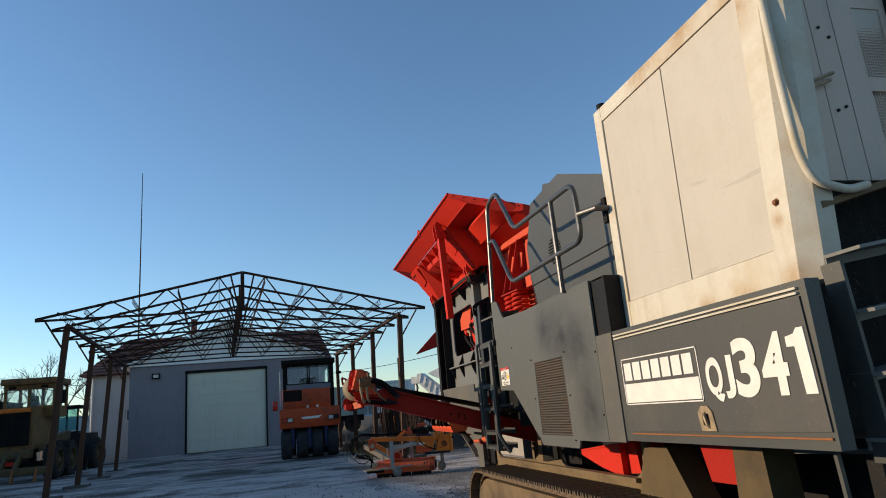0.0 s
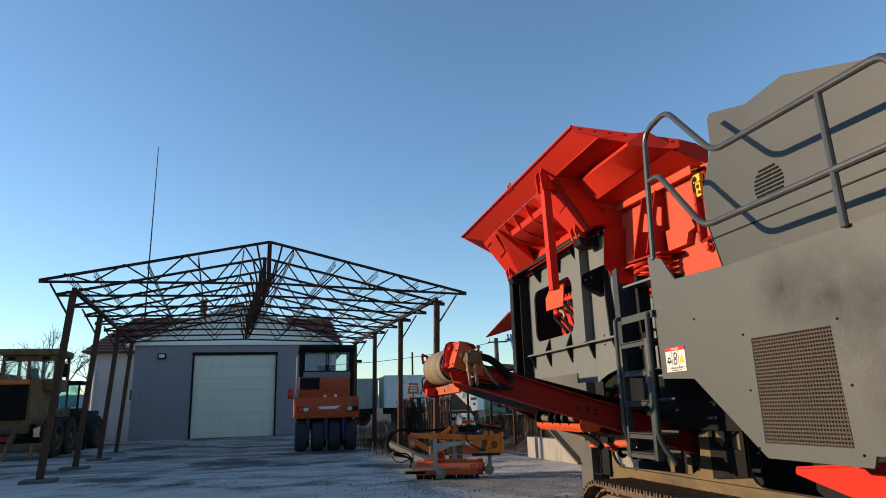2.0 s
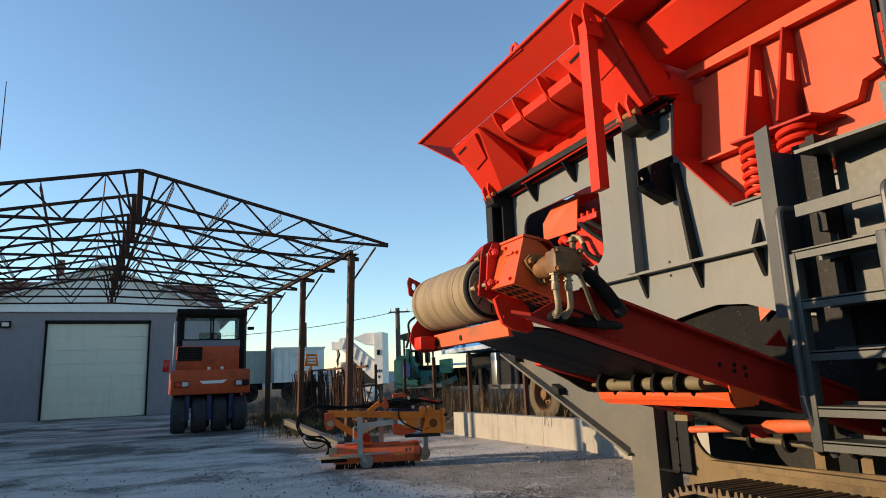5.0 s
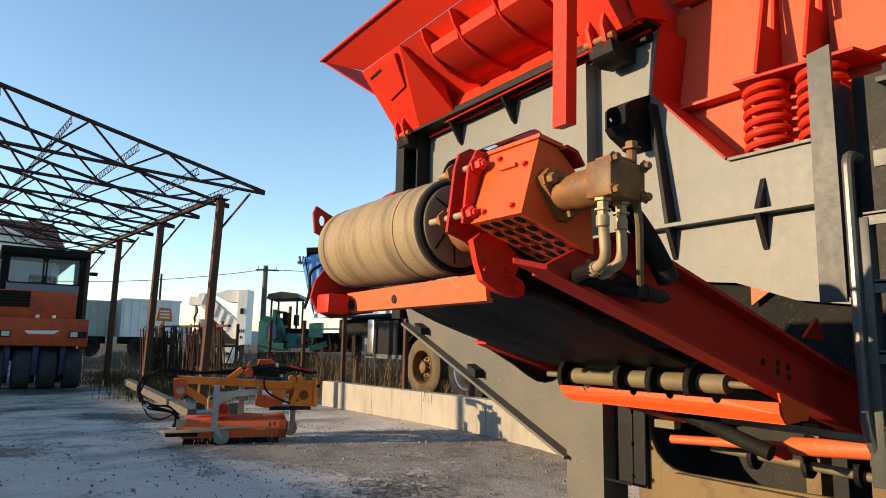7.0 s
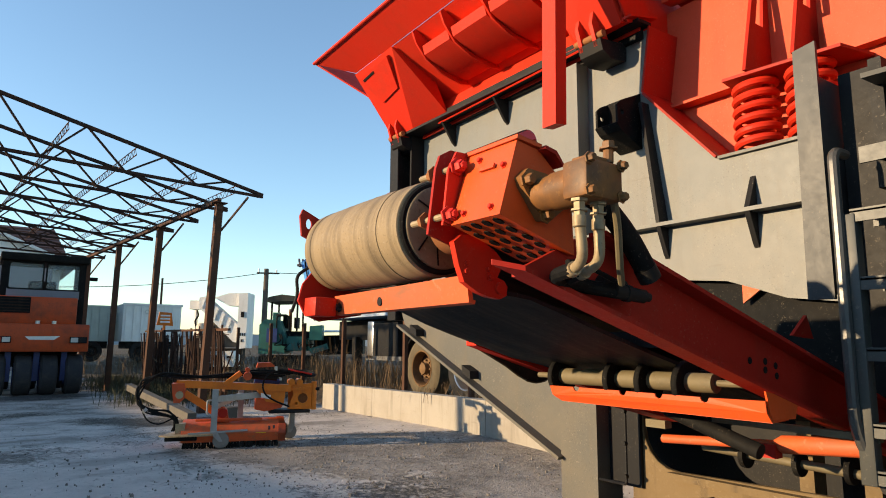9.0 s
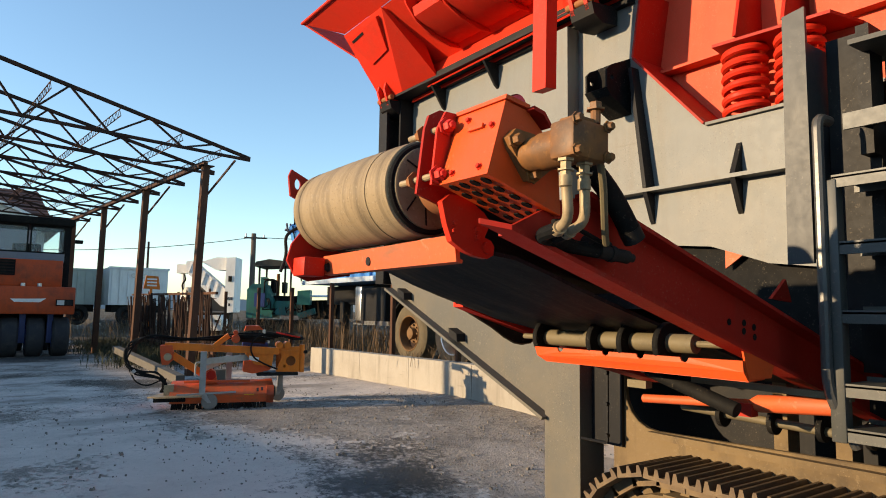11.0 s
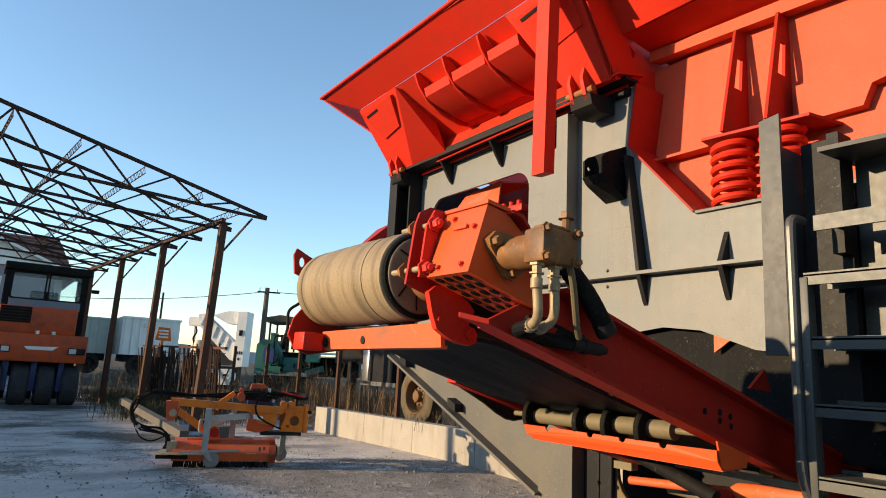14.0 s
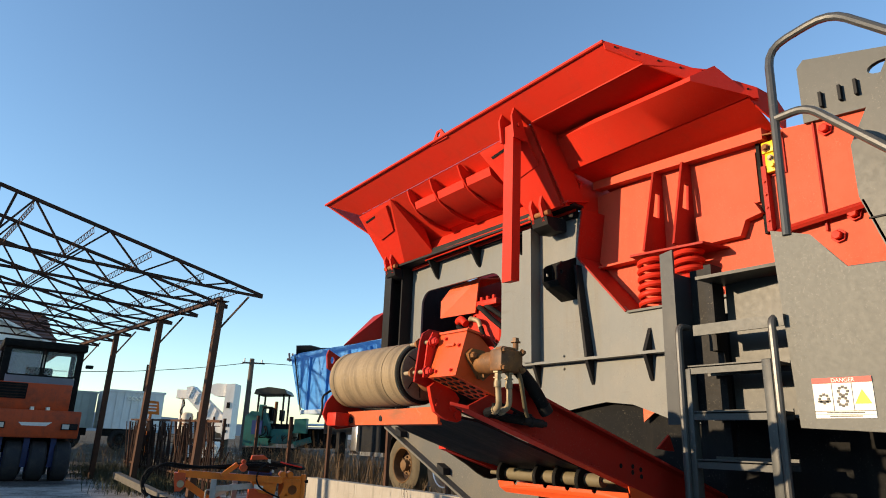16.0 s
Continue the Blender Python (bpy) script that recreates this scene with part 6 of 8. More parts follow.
def house():
    hs = thing("house", (-4.5, 47, 0.12), "pale rendered house with a brown tiled roof", "house")
    x0, x1, y0, y1 = -10.6, 2.6, 42.0, 52.0
    bm = B()
    plate(bm, "y", [(x0, -0.1), (x1, -0.1), (x1, 4.75), (x0, 4.75)], y0, y0 + 0.3, [[(-8.75, 2.05), (-8.1, 2.05), (-8.1, 2.8), (-8.75, 2.8)]])
    part("front_wall", bm, WALLW, hs)
    bm = B()
    box(bm, x0, x0 + 0.3, y0 + 0.3, y1, -0.1, 4.75)
    box(bm, x1 - 0.3, x1, y0 + 0.3, y1, -0.1, 4.75)
    box(bm, x0 + 0.3, x1 - 0.3, y1 - 0.3, y1, -0.1, 4.75)
    part("wall", bm, WALLW, hs)
    bm = B()
    hull(bm, [(x0 - 0.5, y0 - 0.6, 4.72), (x1 + 0.5, y0 - 0.6, 4.72), (x1 + 0.5, y1 + 0.6, 4.72), (x0 - 0.5, y1 + 0.6, 4.72)], [(x0 + 1.0, 46.8, 7.35), (x1 - 0.1, 46.8, 7.35), (x1 - 0.1, 47.2, 7.35), (x0 + 1.0, 47.2, 7.35)])
    rf = part("roof", bm, TILE, hs, "brown tiled hip roof")
    roof_tiles(rf, [(x0 - 0.5, y0 - 0.62, 4.74), (x1 + 0.5, y0 - 0.62, 4.74), (x1 - 0.1, 46.8, 7.37), (x0 + 1.0, 46.8, 7.37)], 13, 46, TILE)
    w = part("window", plate(B(), "y", [(-8.75, 2.05), (-8.1, 2.05), (-8.1, 2.8), (-8.75, 2.8)], y0 + 0.08, y0 + 0.14, [[(-8.66, 2.14), (-8.19, 2.14), (-8.19, 2.71), (-8.66, 2.71)]]), WHITE, hs)
    part("pane", box(B(), -8.66, -8.19, y0 + 0.10, y0 + 0.12, 2.14, 2.71), CABGLASS, w)
    part("window_back", box(B(), -8.8, -8.05, y0 + 0.31, y0 + 0.33, 2.0, 2.85), BLACK, w)
    part("drainpipe", tube(B(), [(x0 + 0.12, y0 - 0.06, 0.0), (x0 + 0.12, y0 - 0.06, 4.6)], 0.06, 10), WHITE, hs)


house()


# ---- open steel shed frame ----
def shed():
    turn = 5.2
    sh = thing("shed_frame", (-0.88, 17.78, 0.0), "open rusty steel shed frame without a roof covering", "shed frame", turn=turn)
    eave, ridge = 3.945, 4.985
    halves, wall = {-1: 4.48, 1: 4.72}, {-1: 3.98, 1: 4.20}
    low = 3.83

    def top(u):
        return ridge - (ridge - eave) * abs(u) / 4.72

    for k in range(8):
        y = -0.75 + 1.66 * k
        bm = B()
        for s, half in halves.items():
            bar(bm, (0, y, ridge), (s * half, y, eave), 0.05, 0.055)
            bar(bm, (0, y, low + 0.20), (s * half, y, eave - 0.03), 0.045, 0.05)
            xs = [0.0, 0.55, 1.15, 1.75, 2.35, 2.95, 3.5, 4.05]
            foot = lambda u: low + 0.20 + (eave - 0.03 - low - 0.20) * u / half
            for i in range(len(xs) - 1):
                a, b = xs[i], xs[i + 1]
                if i % 2 == 0:
                    bar(bm, (s * a, y, foot(a)), (s * b, y, top(b)), 0.03, 0.03)
                else:
                    bar(bm, (s * a, y, top(a)), (s * b, y, foot(b)), 0.03, 0.03)
            bar(bm, (s * 0.09, y, low + 0.2), (s * 0.28, y, top(0.28)), 0.04, 0.04)
        bar(bm, (0, y, low + 0.2), (0, y, ridge), 0.09, 0.09, (0, 1, 0))
        part("truss", bm, RUSTY, sh)
    # lattice purlins along the roof
    for s in (-1, 1):
        for u in (0.55, 1.5, 2.5, 3.5, wall[s]):
            bm = B()
            z = top(u)
            y0, y1 = -0.75, -0.75 + 1.66 * 7
            tube(bm, [(s * u, y0, z - 0.02), (s * u, y1, z - 0.02)], 0.009, 5)
            tube(bm, [(s * u, y0, z - 0.15), (s * u, y1, z - 0.15)], 0.009, 5)
            pts = [(s * u, y0 + 0.1 * i, z - (0.02 if i % 2 else 0.15)) for i in range(int((y1 - y0) / 0.1))]
            tube(bm, pts, 0.005, 4)
            part("lattice_purlin", bm, RUSTPOST, sh)
    # posts with head plates, knee braces and concrete feet
    for s in (-1, 1):
        bm = B()
        bar(bm, (s * wall[s], 0.0, 3.905), (s * wall[s], 10.9, 3.905), 0.08, 0.09)
        part("wall_beam", bm, RUSTPOST, sh)
        for k in range(4):
            y = 3.52 * k
            bm = B()
            e = 0.062
            foot = s * 4.20 - (0.12, 0.08, 0.03, 0.0)[k] * (1 if s > 0 else 0.3)
            hull(bm, [(foot - e, y - e, -0.05), (foot + e, y - e, -0.05), (foot + e, y + e, -0.05), (foot - e, y + e, -0.05)], [(s * wall[s] - e, y - e, 3.84), (s * wall[s] + e, y - e, 3.84), (s * wall[s] + e, y + e, 3.84), (s * wall[s] - e, y + e, 3.84)])
            p = part("post", soften(bm, 0.01), RUSTPOST, sh)
            part("head_plate", box(B(), s * wall[s] - 0.13, s * wall[s] + 0.13, y - 0.10, y + 0.10, 3.841, 3.858), RUSTPOST, p)
            part("knee_brace", bar(B(), (s * (wall[s] + 0.05), y - 0.02, 3.32), (s * (wall[s] + 0.35), y - 0.5, 3.93), 0.03, 0.03), RUSTPOST, p)
            if s < 0:
                part("footing", soften(box(B(), foot - 0.30, foot + 0.30, y - 0.30, y + 0.30, -0.1, 0.06), 0.03), TIMBER, p)


shed()

mast = solo("antenna_mast", rod(B(), (-8.95, 46.0, 0.0), (-8.95, 46.0, 18.7), 0.07, 8, 0.022), RUSTY, "thin dark steel antenna mast behind the house", "mast")


# ---- concrete wall and kerb ----
def low_wall():
    wl = thing("low_wall", (5.6, 13.0, 0), "low weathered concrete wall along the yard edge", "wall", kind="structure")
    runs = [(5.42, 17.9), (5.50, 16.05), (5.58, 14.6), (5.62, 13.05), (5.66, 11.4), (5.70, 9.6), (5.72, 7.6), (5.74, 5.5)]
    for (xa, ya), (xb, yb) in zip(runs, runs[1:]):
        h = 0.47
        bm = B()
        hull(bm, [(xa, ya - 0.004, -0.4), (xb, yb + 0.004, -0.4), (xb + 0.2, yb + 0.004, -0.4), (xa + 0.2, ya - 0.004, -0.4)], [(xa, ya - 0.004, h), (xb, yb + 0.004, h), (xb + 0.2, yb + 0.004, h), (xa + 0.2, ya - 0.004, h)])
        part("wall_block", soften(bm, 0.015), CONC, wl)


low_wall()
bm = bar(B(), (2.72, 16.9, 0.06), (2.55, 21.6, 0.30), 0.14, 0.13)
solo("concrete_beam", soften(bm, 0.012), TIMBER, "long dirty concrete beam lying aslant", "beam")
bm = bar(B(), (3.15, 17.0, 0.08), (3.5, 17.15, 0.08), 0.22, 0.2)
solo("concrete_block", soften(bm, 0.02), TIMBER, "rough concrete block on the ground", "block")


# ---- fence and poles ----
def fence():
    fc = thing("yard_fence", (5.8, 18.0, 0.36), "rusty steel fence posts behind the low wall", "fence")
    for y, h in ((13.6, 1.6), (15.45, 1.72), (17.8, 1.75), (19.8, 1.7), (21.9, 1.75), (24.5, 1.7)):
        part("post", soften(box(B(), 5.76, 5.83, y - 0.035, y + 0.035, 0.2, h), 0.006), RUSTPOST, fc)


fence()


def scrap_rack():
    rk = thing("rebar_panels", (3.7, 23.0, 0.0), "rusty steel bar panels leaning in a row", "steel panels")
    rnd = random.Random(4)
    bm = B()
    bar(bm, (3.75, 18.6, 1.50), (4.1, 28.5, 1.62), 0.05, 0.05)
    bar(bm, (3.75, 18.6, 0.35), (4.1, 28.5, 0.35), 0.05, 0.05)
    part("rail", bm, RUSTPOST, rk)
    for k in range(74):
        y = 18.9 + k * 0.128 + rnd.uniform(-0.05, 0.05)
        x = 3.76 + (y - 18.6) * 0.035 + rnd.uniform(-0.06, 0.06)
        lean = rnd.uniform(-0.10, 0.42)
        h = rnd.uniform(1.35, 1.62)
        part("bar", tube(B(), [(x, y - lean, 0.02), (x + rnd.uniform(-0.06, 0.06), y + lean * 0.4, h)], rnd.uniform(0.012, 0.024), 5), RUSTY, rk)
    for k in range(46):
        y = rnd.uniform(18.8, 28.2)
        x = 3.80 + (y - 18.6) * 0.035 + rnd.uniform(-0.15, 0.18)
        lean = rnd.uniform(-0.9, 0.9)
        part("bar", tube(B(), [(x, y, rnd.uniform(0.02, 0.5)), (x + rnd.uniform(-0.08, 0.08), y + lean, rnd.uniform(0.9, 1.7))], rnd.uniform(0.008, 0.016), 5), RUSTY, rk)
    for k in range(9):
        z = 0.25 + k * 0.14
        y = rnd.uniform(18.8, 20.0)
        part("cross_wire", tube(B(), [(3.82, y, z + rnd.uniform(-0.05, 0.05)), (4.0, y + 4, z + rnd.uniform(-0.10, 0.10)), (4.15, y + 8, z + rnd.uniform(-0.05, 0.12))], 0.008, 5), RUSTY, rk)
    for k in range(7):
        y = 19.2 + k * 1.3
        part("panel_frame", bar(B(), (3.9, y, 0.05), (3.95, y + 0.9, 1.55), 0.05, 0.05), RUSTPOST, rk)


scrap_rack()


def pole(x, y, top, r, wood, label):
    p = thing("utility_pole", (x, y, 0.3), label, "utility pole")
    part("shaft", rod(B(), (x, y, 0.2), (x, y, top), r, 10, r * 0.75), wood, p)
    if r > 0.1:
        part("crossarm", bar(B(), (x - 0.5, y, top - 0.25), (x + 0.7, y, top - 0.2), 0.08, 0.08), wood, p)
        for dx in (-0.4, 0.55):
            part("insulator", rod(B(), (x + dx, y, top - 0.2), (x + dx, y, top - 0.02), 0.04, 8), WHITE, p)


pole(11.65, 38.9, 5.15, 0.16, BARK, "weathered wooden utility pole with a crossarm")
pole(7.25, 42.1, 4.65, 0.07, RUSTPOST, "thin rusty steel pole behind the trailers")
for i, (a, b, sag) in enumerate((((11.65, 38.9, 4.95), (-6.0, 52.0, 5.2), 0.9), ((11.65, 38.9, 4.95), (60, 20, 9.0), 1.2), ((-60, 62, 11.2), (-7.0, 52.0, 4.9), 0.5), ((-60, 60, 8.6), (-9.0, 52.0, 4.9), 0.5))):
    a, b = Vector(a), Vector(b)
    pts = [a.lerp(b, t / 14) - Vector((0, 0, sag * 4 * (t / 14) * (1 - t / 14))) for t in range(15)]
    solo("overhead_wire", tube(B(), pts, 0.018, 5), BLACK, "sagging dark overhead cable", "cable")


# ---- unseen long hall along the far edge of the yard, behind the grader, added for its shade ----
def storage_hall():
    hall = thing("storage_hall", (-21.0, 14.0, 0.0), "long low rendered hall out of view, added to shade the yard", "building")
    part("wall", box(B(), -24.0, -18.0, -30.0, 44.0, -0.5, 3.7), WALLP, hall)
    part("roof", prism(B(), "y", [(-24.3, 3.7), (-17.7, 3.7), (-17.7, 3.85), (-19.5, 4.35), (-22.5, 4.35), (-24.3, 3.85)], -30.3, 44.3), TILE, hall)
    for k in range(9):
        y = -24.0 + 7.5 * k
        dr = part("gate", box(B(), -17.998, -17.95, y, y + 3.2, 0.0, 3.0), DOORW, hall)
        part("gate_rail", box(B(), -17.95, -17.90, y, y + 3.2, 1.45, 1.52), GALV, dr)


storage_hall()

# ---- wheels ----
def open_ends(bm):
    """Takes the end caps off a turned ring."""
    for f in [f for f in bm.faces if len(f.verts) > 20]:
        bm.faces.remove(f)
    return bm


def wheel(parent, c, axis, r, w, tyre, rim, name="wheel", lugs=0, dish=0.5):
    """A tyre with a rim and hub; axis points outwards."""
    c, axis = Vector(c), Vector(axis).normalized()
    a = c - axis * w / 2
    bm = B()
    lathe(bm, a, axis, [(0.02, r * 0.58), (0.0, r * 0.72), (0.02 * w, r * 0.88), (0.14 * w, r * 0.985), (0.3 * w, r), (0.7 * w, r), (0.86 * w, r * 0.985), (0.98 * w, r * 0.88), (w, r * 0.72), (w - 0.02, r * 0.56)], 36)
    open_ends(bm)
    for k in range(lugs):
        for s in (0, 1):
            t = 2 * math.pi * (k + 0.5 * s) / lugs
            x = axis.orthogonal().normalized()
            y = axis.cross(x)
            d = x * math.cos(t) + y * math.sin(t)
            e = x * -math.sin(t) + y * math.cos(t)
            p0 = a + axis * w * (0.5 if s else 0.04) + d * r * 0.985
            p1 = a + axis * w * (0.96 if s else 0.5) + d * r * 0.985 + e * 0.06 * r * (1 if s else -1)
            bar(bm, p0, p1, 0.05 * r * 2, 0.05 * r, d)
    ob = part(name, bm, tyre, parent)
    bm = B()
    hub = c + axis * (w / 2 - 0.06)
    lathe(bm, hub, axis, [(0.05, r * 0.60), (0.062, r * 0.575), (0.05, r * 0.55), (0.0, r * 0.53), (-0.10 * dish, r * 0.52)], 32)
    rm = part("rim", open_ends(bm), rim, ob)
    # recess ring in a darker colour, standing for the shade inside the rim
    bm = B()
    lathe(bm, hub, axis, [(-0.10 * dish, r * 0.522), (-0.13 * dish, r * 0.34)], 32)
    part("rim_recess", open_ends(bm), RUSTY, rm)
    bm = B()
    lathe(bm, hub, axis, [(-0.13 * dish, r * 0.36), (-0.06 * dish, r * 0.33), (-0.05 * dish, r * 0.20), (0.03, r * 0.18), (0.05, r * 0.11), (0.05, 0.002)], 28)
    part("hub", bm, rim, rm)
    x = axis.orthogonal().normalized()
    y = axis.cross(x)
    for k in range(8):
        t = 2 * math.pi * k / 8
        p = c + axis * (w / 2 - 0.06 - 0.06 * dish) + (x * math.cos(t) + y * math.sin(t)) * r * 0.27
        part("wheel_nut", rod(B(), p, p + axis * 0.045, r * 0.035, 6), rim, rm)
    return ob


# ---- pneumatic road roller ----
def road_roller():
    x0, x1, Y = -0.08, 1.96, 25.7
    mid = (x0 + x1) / 2
    rr = thing("road_roller", (mid, Y + 1.6, 0.0), "faded orange pneumatic-tyred road roller with a dark cab", "road roller")
    bm = B()
    box(bm, x0 + 0.02, x1 - 0.02, Y, Y + 3.4, 1.08, 1.78, 0.03)
    body = part("body", bm, ORANGE, rr)
    bm = B()
    box(bm, x0 + 0.14, x1 - 0.30, Y + 0.25, Y + 0.55, 1.78, 2.47, 0.02)
    part("engine_hood", bm, ORANGE, body)
    part("radiator_opening", box(B(), x0 + 0.16, x0 + 0.78, Y + 0.22, Y + 0.249, 2.05, 2.45), BLACK, body)
    for k in range(5):
        part("radiator_slat", box(B(), x0 + 0.18, x0 + 0.76, Y + 0.208, Y + 0.219, 2.08 + k * 0.075, 2.105 + k * 0.075), RUSTY, body)
    for dx in (0.95, 1.28):
        part("filler_cap", rod(B(), (x0 + dx, Y + 0.15, 1.78), (x0 + dx, Y + 0.15, 1.86), 0.05, 12), SILVER, body)
    bm = B()
    prism(bm, "y", [(x0 + 0.72, 1.46), (x0 + 0.80, 1.38), (x0 + 1.30, 1.38), (x0 + 1.42, 1.48), (x0 + 1.24, 1.47)], Y - 0.006, Y - 0.001)
    part("badge_plate", bm, DECALW, body, "plain white badge plate")
    for dx, mats in ((0.10, (LENSR, LENSW)), (1.62, (LENSW, DARK))):
        bm = B()
        box(bm, x0 + dx, x0 + dx + 0.36, Y - 0.05, Y, 1.30, 1.46, 0.008)
        lamp = part("tail_lamp", bm, BLACK, body)
        for j, mt in enumerate(mats):
            part("lens", box(B(), x0 + dx + 0.02 + 0.17 * j, x0 + dx + 0.17 + 0.17 * j, Y - 0.062, Y - 0.051, 1.32, 1.44), mt, lamp)
    # cab
    bm = B()
    cx0, cx1, cy0, cy1 = x0 + 0.16, x1 - 0.14, Y + 0.55, Y + 2.1
    posts = []
    for x, y in ((cx0, cy0), (cx1 - 0.12, cy0), (cx0, cy1 - 0.12), (cx1 - 0.12, cy1 - 0.12)):
        posts.append((x, y))
    box(bm, cx0 + 0.12, cx1 - 0.12, cy0, cy0 + 0.1, 1.76, 2.45)
    cab = part("cab", soften(bm, 0.01), BLACK, rr, "dark square driver's cab")
    for x, y in posts:
        part("cab_post", soften(box(B(), x, x + 0.12, y, y + 0.12, 1.76, 3.42), 0.01), BLACK, cab)
    bm = B()
    box(bm, cx0 - 0.05, cx1 + 0.06, cy0 - 0.12, cy1 + 0.1, 3.40, 3.60, 0.03)
    part("roof", bm, BLACK, cab)
    bm = B()
    box(bm, cx0 + 0.12, cx1 - 0.12, cy0 - 0.015, cy0 - 0.001, 2.45, 2.66)
    part("sill_panel", bm, paint("dull_blue_grey", (0.17, 0.18, 0.21), rough=0.5), cab)
    m = (cx0 + cx1) / 2
    for a, b in ((cx0 + 0.12, m - 0.015), (m + 0.015, cx1 - 0.12)):
        w = part("window", plate(B(), "y", rrect(a, b, 2.66, 3.40, 0.05), cy0, cy0 + 0.03, [rrect(a + 0.035, b - 0.035, 2.70, 3.34, 0.05)]), BLACK, cab)
        part("pane", box(B(), a + 0.03, b - 0.03, cy0 + 0.01, cy0 + 0.018, 2.69, 3.35), CABGLASS, w)
    part("seat", box(B(), m - 0.3, m + 0.3, cy0 + 0.6, cy0 + 0.75, 2.1, 2.95, 0.05), BLACK, cab)
    part("lower_shell", box(B(), cx0 + 0.1, cx1 - 0.1, cy0 + 0.11, cy1 - 0.13, 1.76, 2.3), ORANGE, cab)
    part("mirror", box(B(), cx1 + 0.10, cx1 + 0.28, cy0 + 0.1, cy0 + 0.2, 2.98, 3.08, 0.02), BLACK, cab)
    part("grab_bar", tube(B(), [(cx0 - 0.1, cy0, 1.9), (cx0 - 0.1, cy0, 3.2)], 0.015, 6), SILVER, cab)
    part("side_lamp", box(B(), x0 - 0.20, x0 - 0.03, Y + 0.2, Y + 0.3, 1.75, 2.1, 0.02), LENSR, body)
    # five smooth tyres in a row under the tail
    n = 4
    for k in range(n):
        cx = x0 + 0.13 + (x1 - x0 - 0.34) * (k + 0.2) / (n - 0.7)
        wheel(rr, (cx, Y + 0.52, 0.50), (-1, 0, 0), 0.52, 0.37, ROLLTYRE, BLUEDK)
    for k in range(3):
        cx = x0 + 0.4 + k * 0.6
        wheel(rr, (cx, Y + 2.9, 0.50), (-1, 0, 0), 0.52, 0.34, TYRE, BLUEDK)
    for k in range(3):
        part("fork_plate", box(B(), x0 + 0.38 + k * 0.56, x0 + 0.50 + k * 0.56, Y + 0.30, Y + 0.5, 0.35, 1.10), BLUEDK, rr)
    part("underframe", box(B(), x0 + 0.1, x1 - 0.2, Y + 0.55, Y + 3.2, 0.7, 1.08), BLACK, rr)
    rr.location = (0.975, 25.6, 0.0)
    rr.scale = (1.025, 0.94, 0.942)
    return rr


road_roller()


# ---- motor grader by the shed ----
def motor_grader():
    gr = thing("motor_grader", (-8.55, 27.5, 0.0), "old yellow motor grader with a glazed cab", "motor grader")
    bm = B()
    hull(bm, [(-9.25, 26.2, 1.15), (-7.7, 26.2, 1.15), (-7.7, 28.6, 1.15), (-9.25, 28.6, 1.15)], [(-9.1, 26.2, 2.62), (-7.8, 26.2, 2.62), (-7.8, 28.6, 2.75), (-9.1, 28.6, 2.75)])
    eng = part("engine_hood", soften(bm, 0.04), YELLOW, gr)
    part("radiator", box(B(), -9.05, -7.85, 26.13, 26.19, 1.3, 2.45), BLACK, eng)
    for k in range(9):
        part("radiator_slat", box(B(), -9.0, -7.9, 26.10, 26.12, 1.36 + k * 0.12, 1.385 + k * 0.12), BLACK, eng)
    part("hood_band", box(B(), -9.06, -7.84, 26.09, 26.19, 2.47, 2.62, 0.01), AMBER, eng)
    # cab
    bm = B()
    for x in (-9.35, -8.46, -7.52):
        box(bm, x, x + 0.10, 27.4, 27.5, 2.3, 3.6)
        box(bm, x, x + 0.10, 28.8, 28.9, 2.3, 3.6)
    box(bm, -9.35, -7.42, 27.38, 28.9, 2.3, 2.72)
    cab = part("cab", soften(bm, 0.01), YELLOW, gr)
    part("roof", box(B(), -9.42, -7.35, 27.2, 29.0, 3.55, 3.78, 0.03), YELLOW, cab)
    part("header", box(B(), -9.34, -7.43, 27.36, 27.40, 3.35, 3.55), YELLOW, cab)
    for a in (-9.15, -7.95):
        part("work_lamp", box(B(), a, a + 0.26, 27.33, 27.36, 3.40, 3.50), BLACK, cab)
    for a, b in ((-9.25, -8.46), (-8.36, -7.52)):
        part("pane", box(B(), a, b, 27.44, 27.455, 2.72, 3.36), CABGLASS, cab)
    part("seat", box(B(), -8.7, -8.3, 28.0, 28.2, 2.5, 3.15, 0.06), BLACK, cab)
    for x in (-9.72, -7.2):
        mr = part("mirror", box(B(), x, x + 0.22, 27.25, 27.32, 2.75, 3.25, 0.03), BLACK, cab)
        part("bracket", tube(B(), [(x + 0.1, 27.29, 3.2), (-8.4, 27.45, 3.42)], 0.012, 6), BLACK, mr)
    # rear ripper beam, linkage and wheels
    bm = B()
    box(bm, -10.1, -7.0, 25.55, 25.75, 0.30, 0.55, 0.02)
    rp = part("ripper_beam", bm, GRIME, gr)
    bm = B()
    for x in (-9.1, -8.6, -8.1):
        bar(bm, (x, 25.7, 0.5), (x + 0.05, 26.3, 1.25), 0.14, 0.16)
    box(bm, -9.3, -7.7, 26.0, 26.3, 0.85, 1.15, 0.02)
    part("linkage", bm, GRIME, rp)
    for k, x in enumerate((-9.8, -8.9, -8.1, -7.3)):
        part("ripper_shank", bar(B(), (x, 25.6, 0.5), (x, 25.45, 0.05), 0.08, 0.12, (0, 1, 0)), RUST, rp)
    part("tail_lamp", box(B(), -8.95, -8.2, 25.9, 25.95, 0.62, 0.76), LENSR, rp)
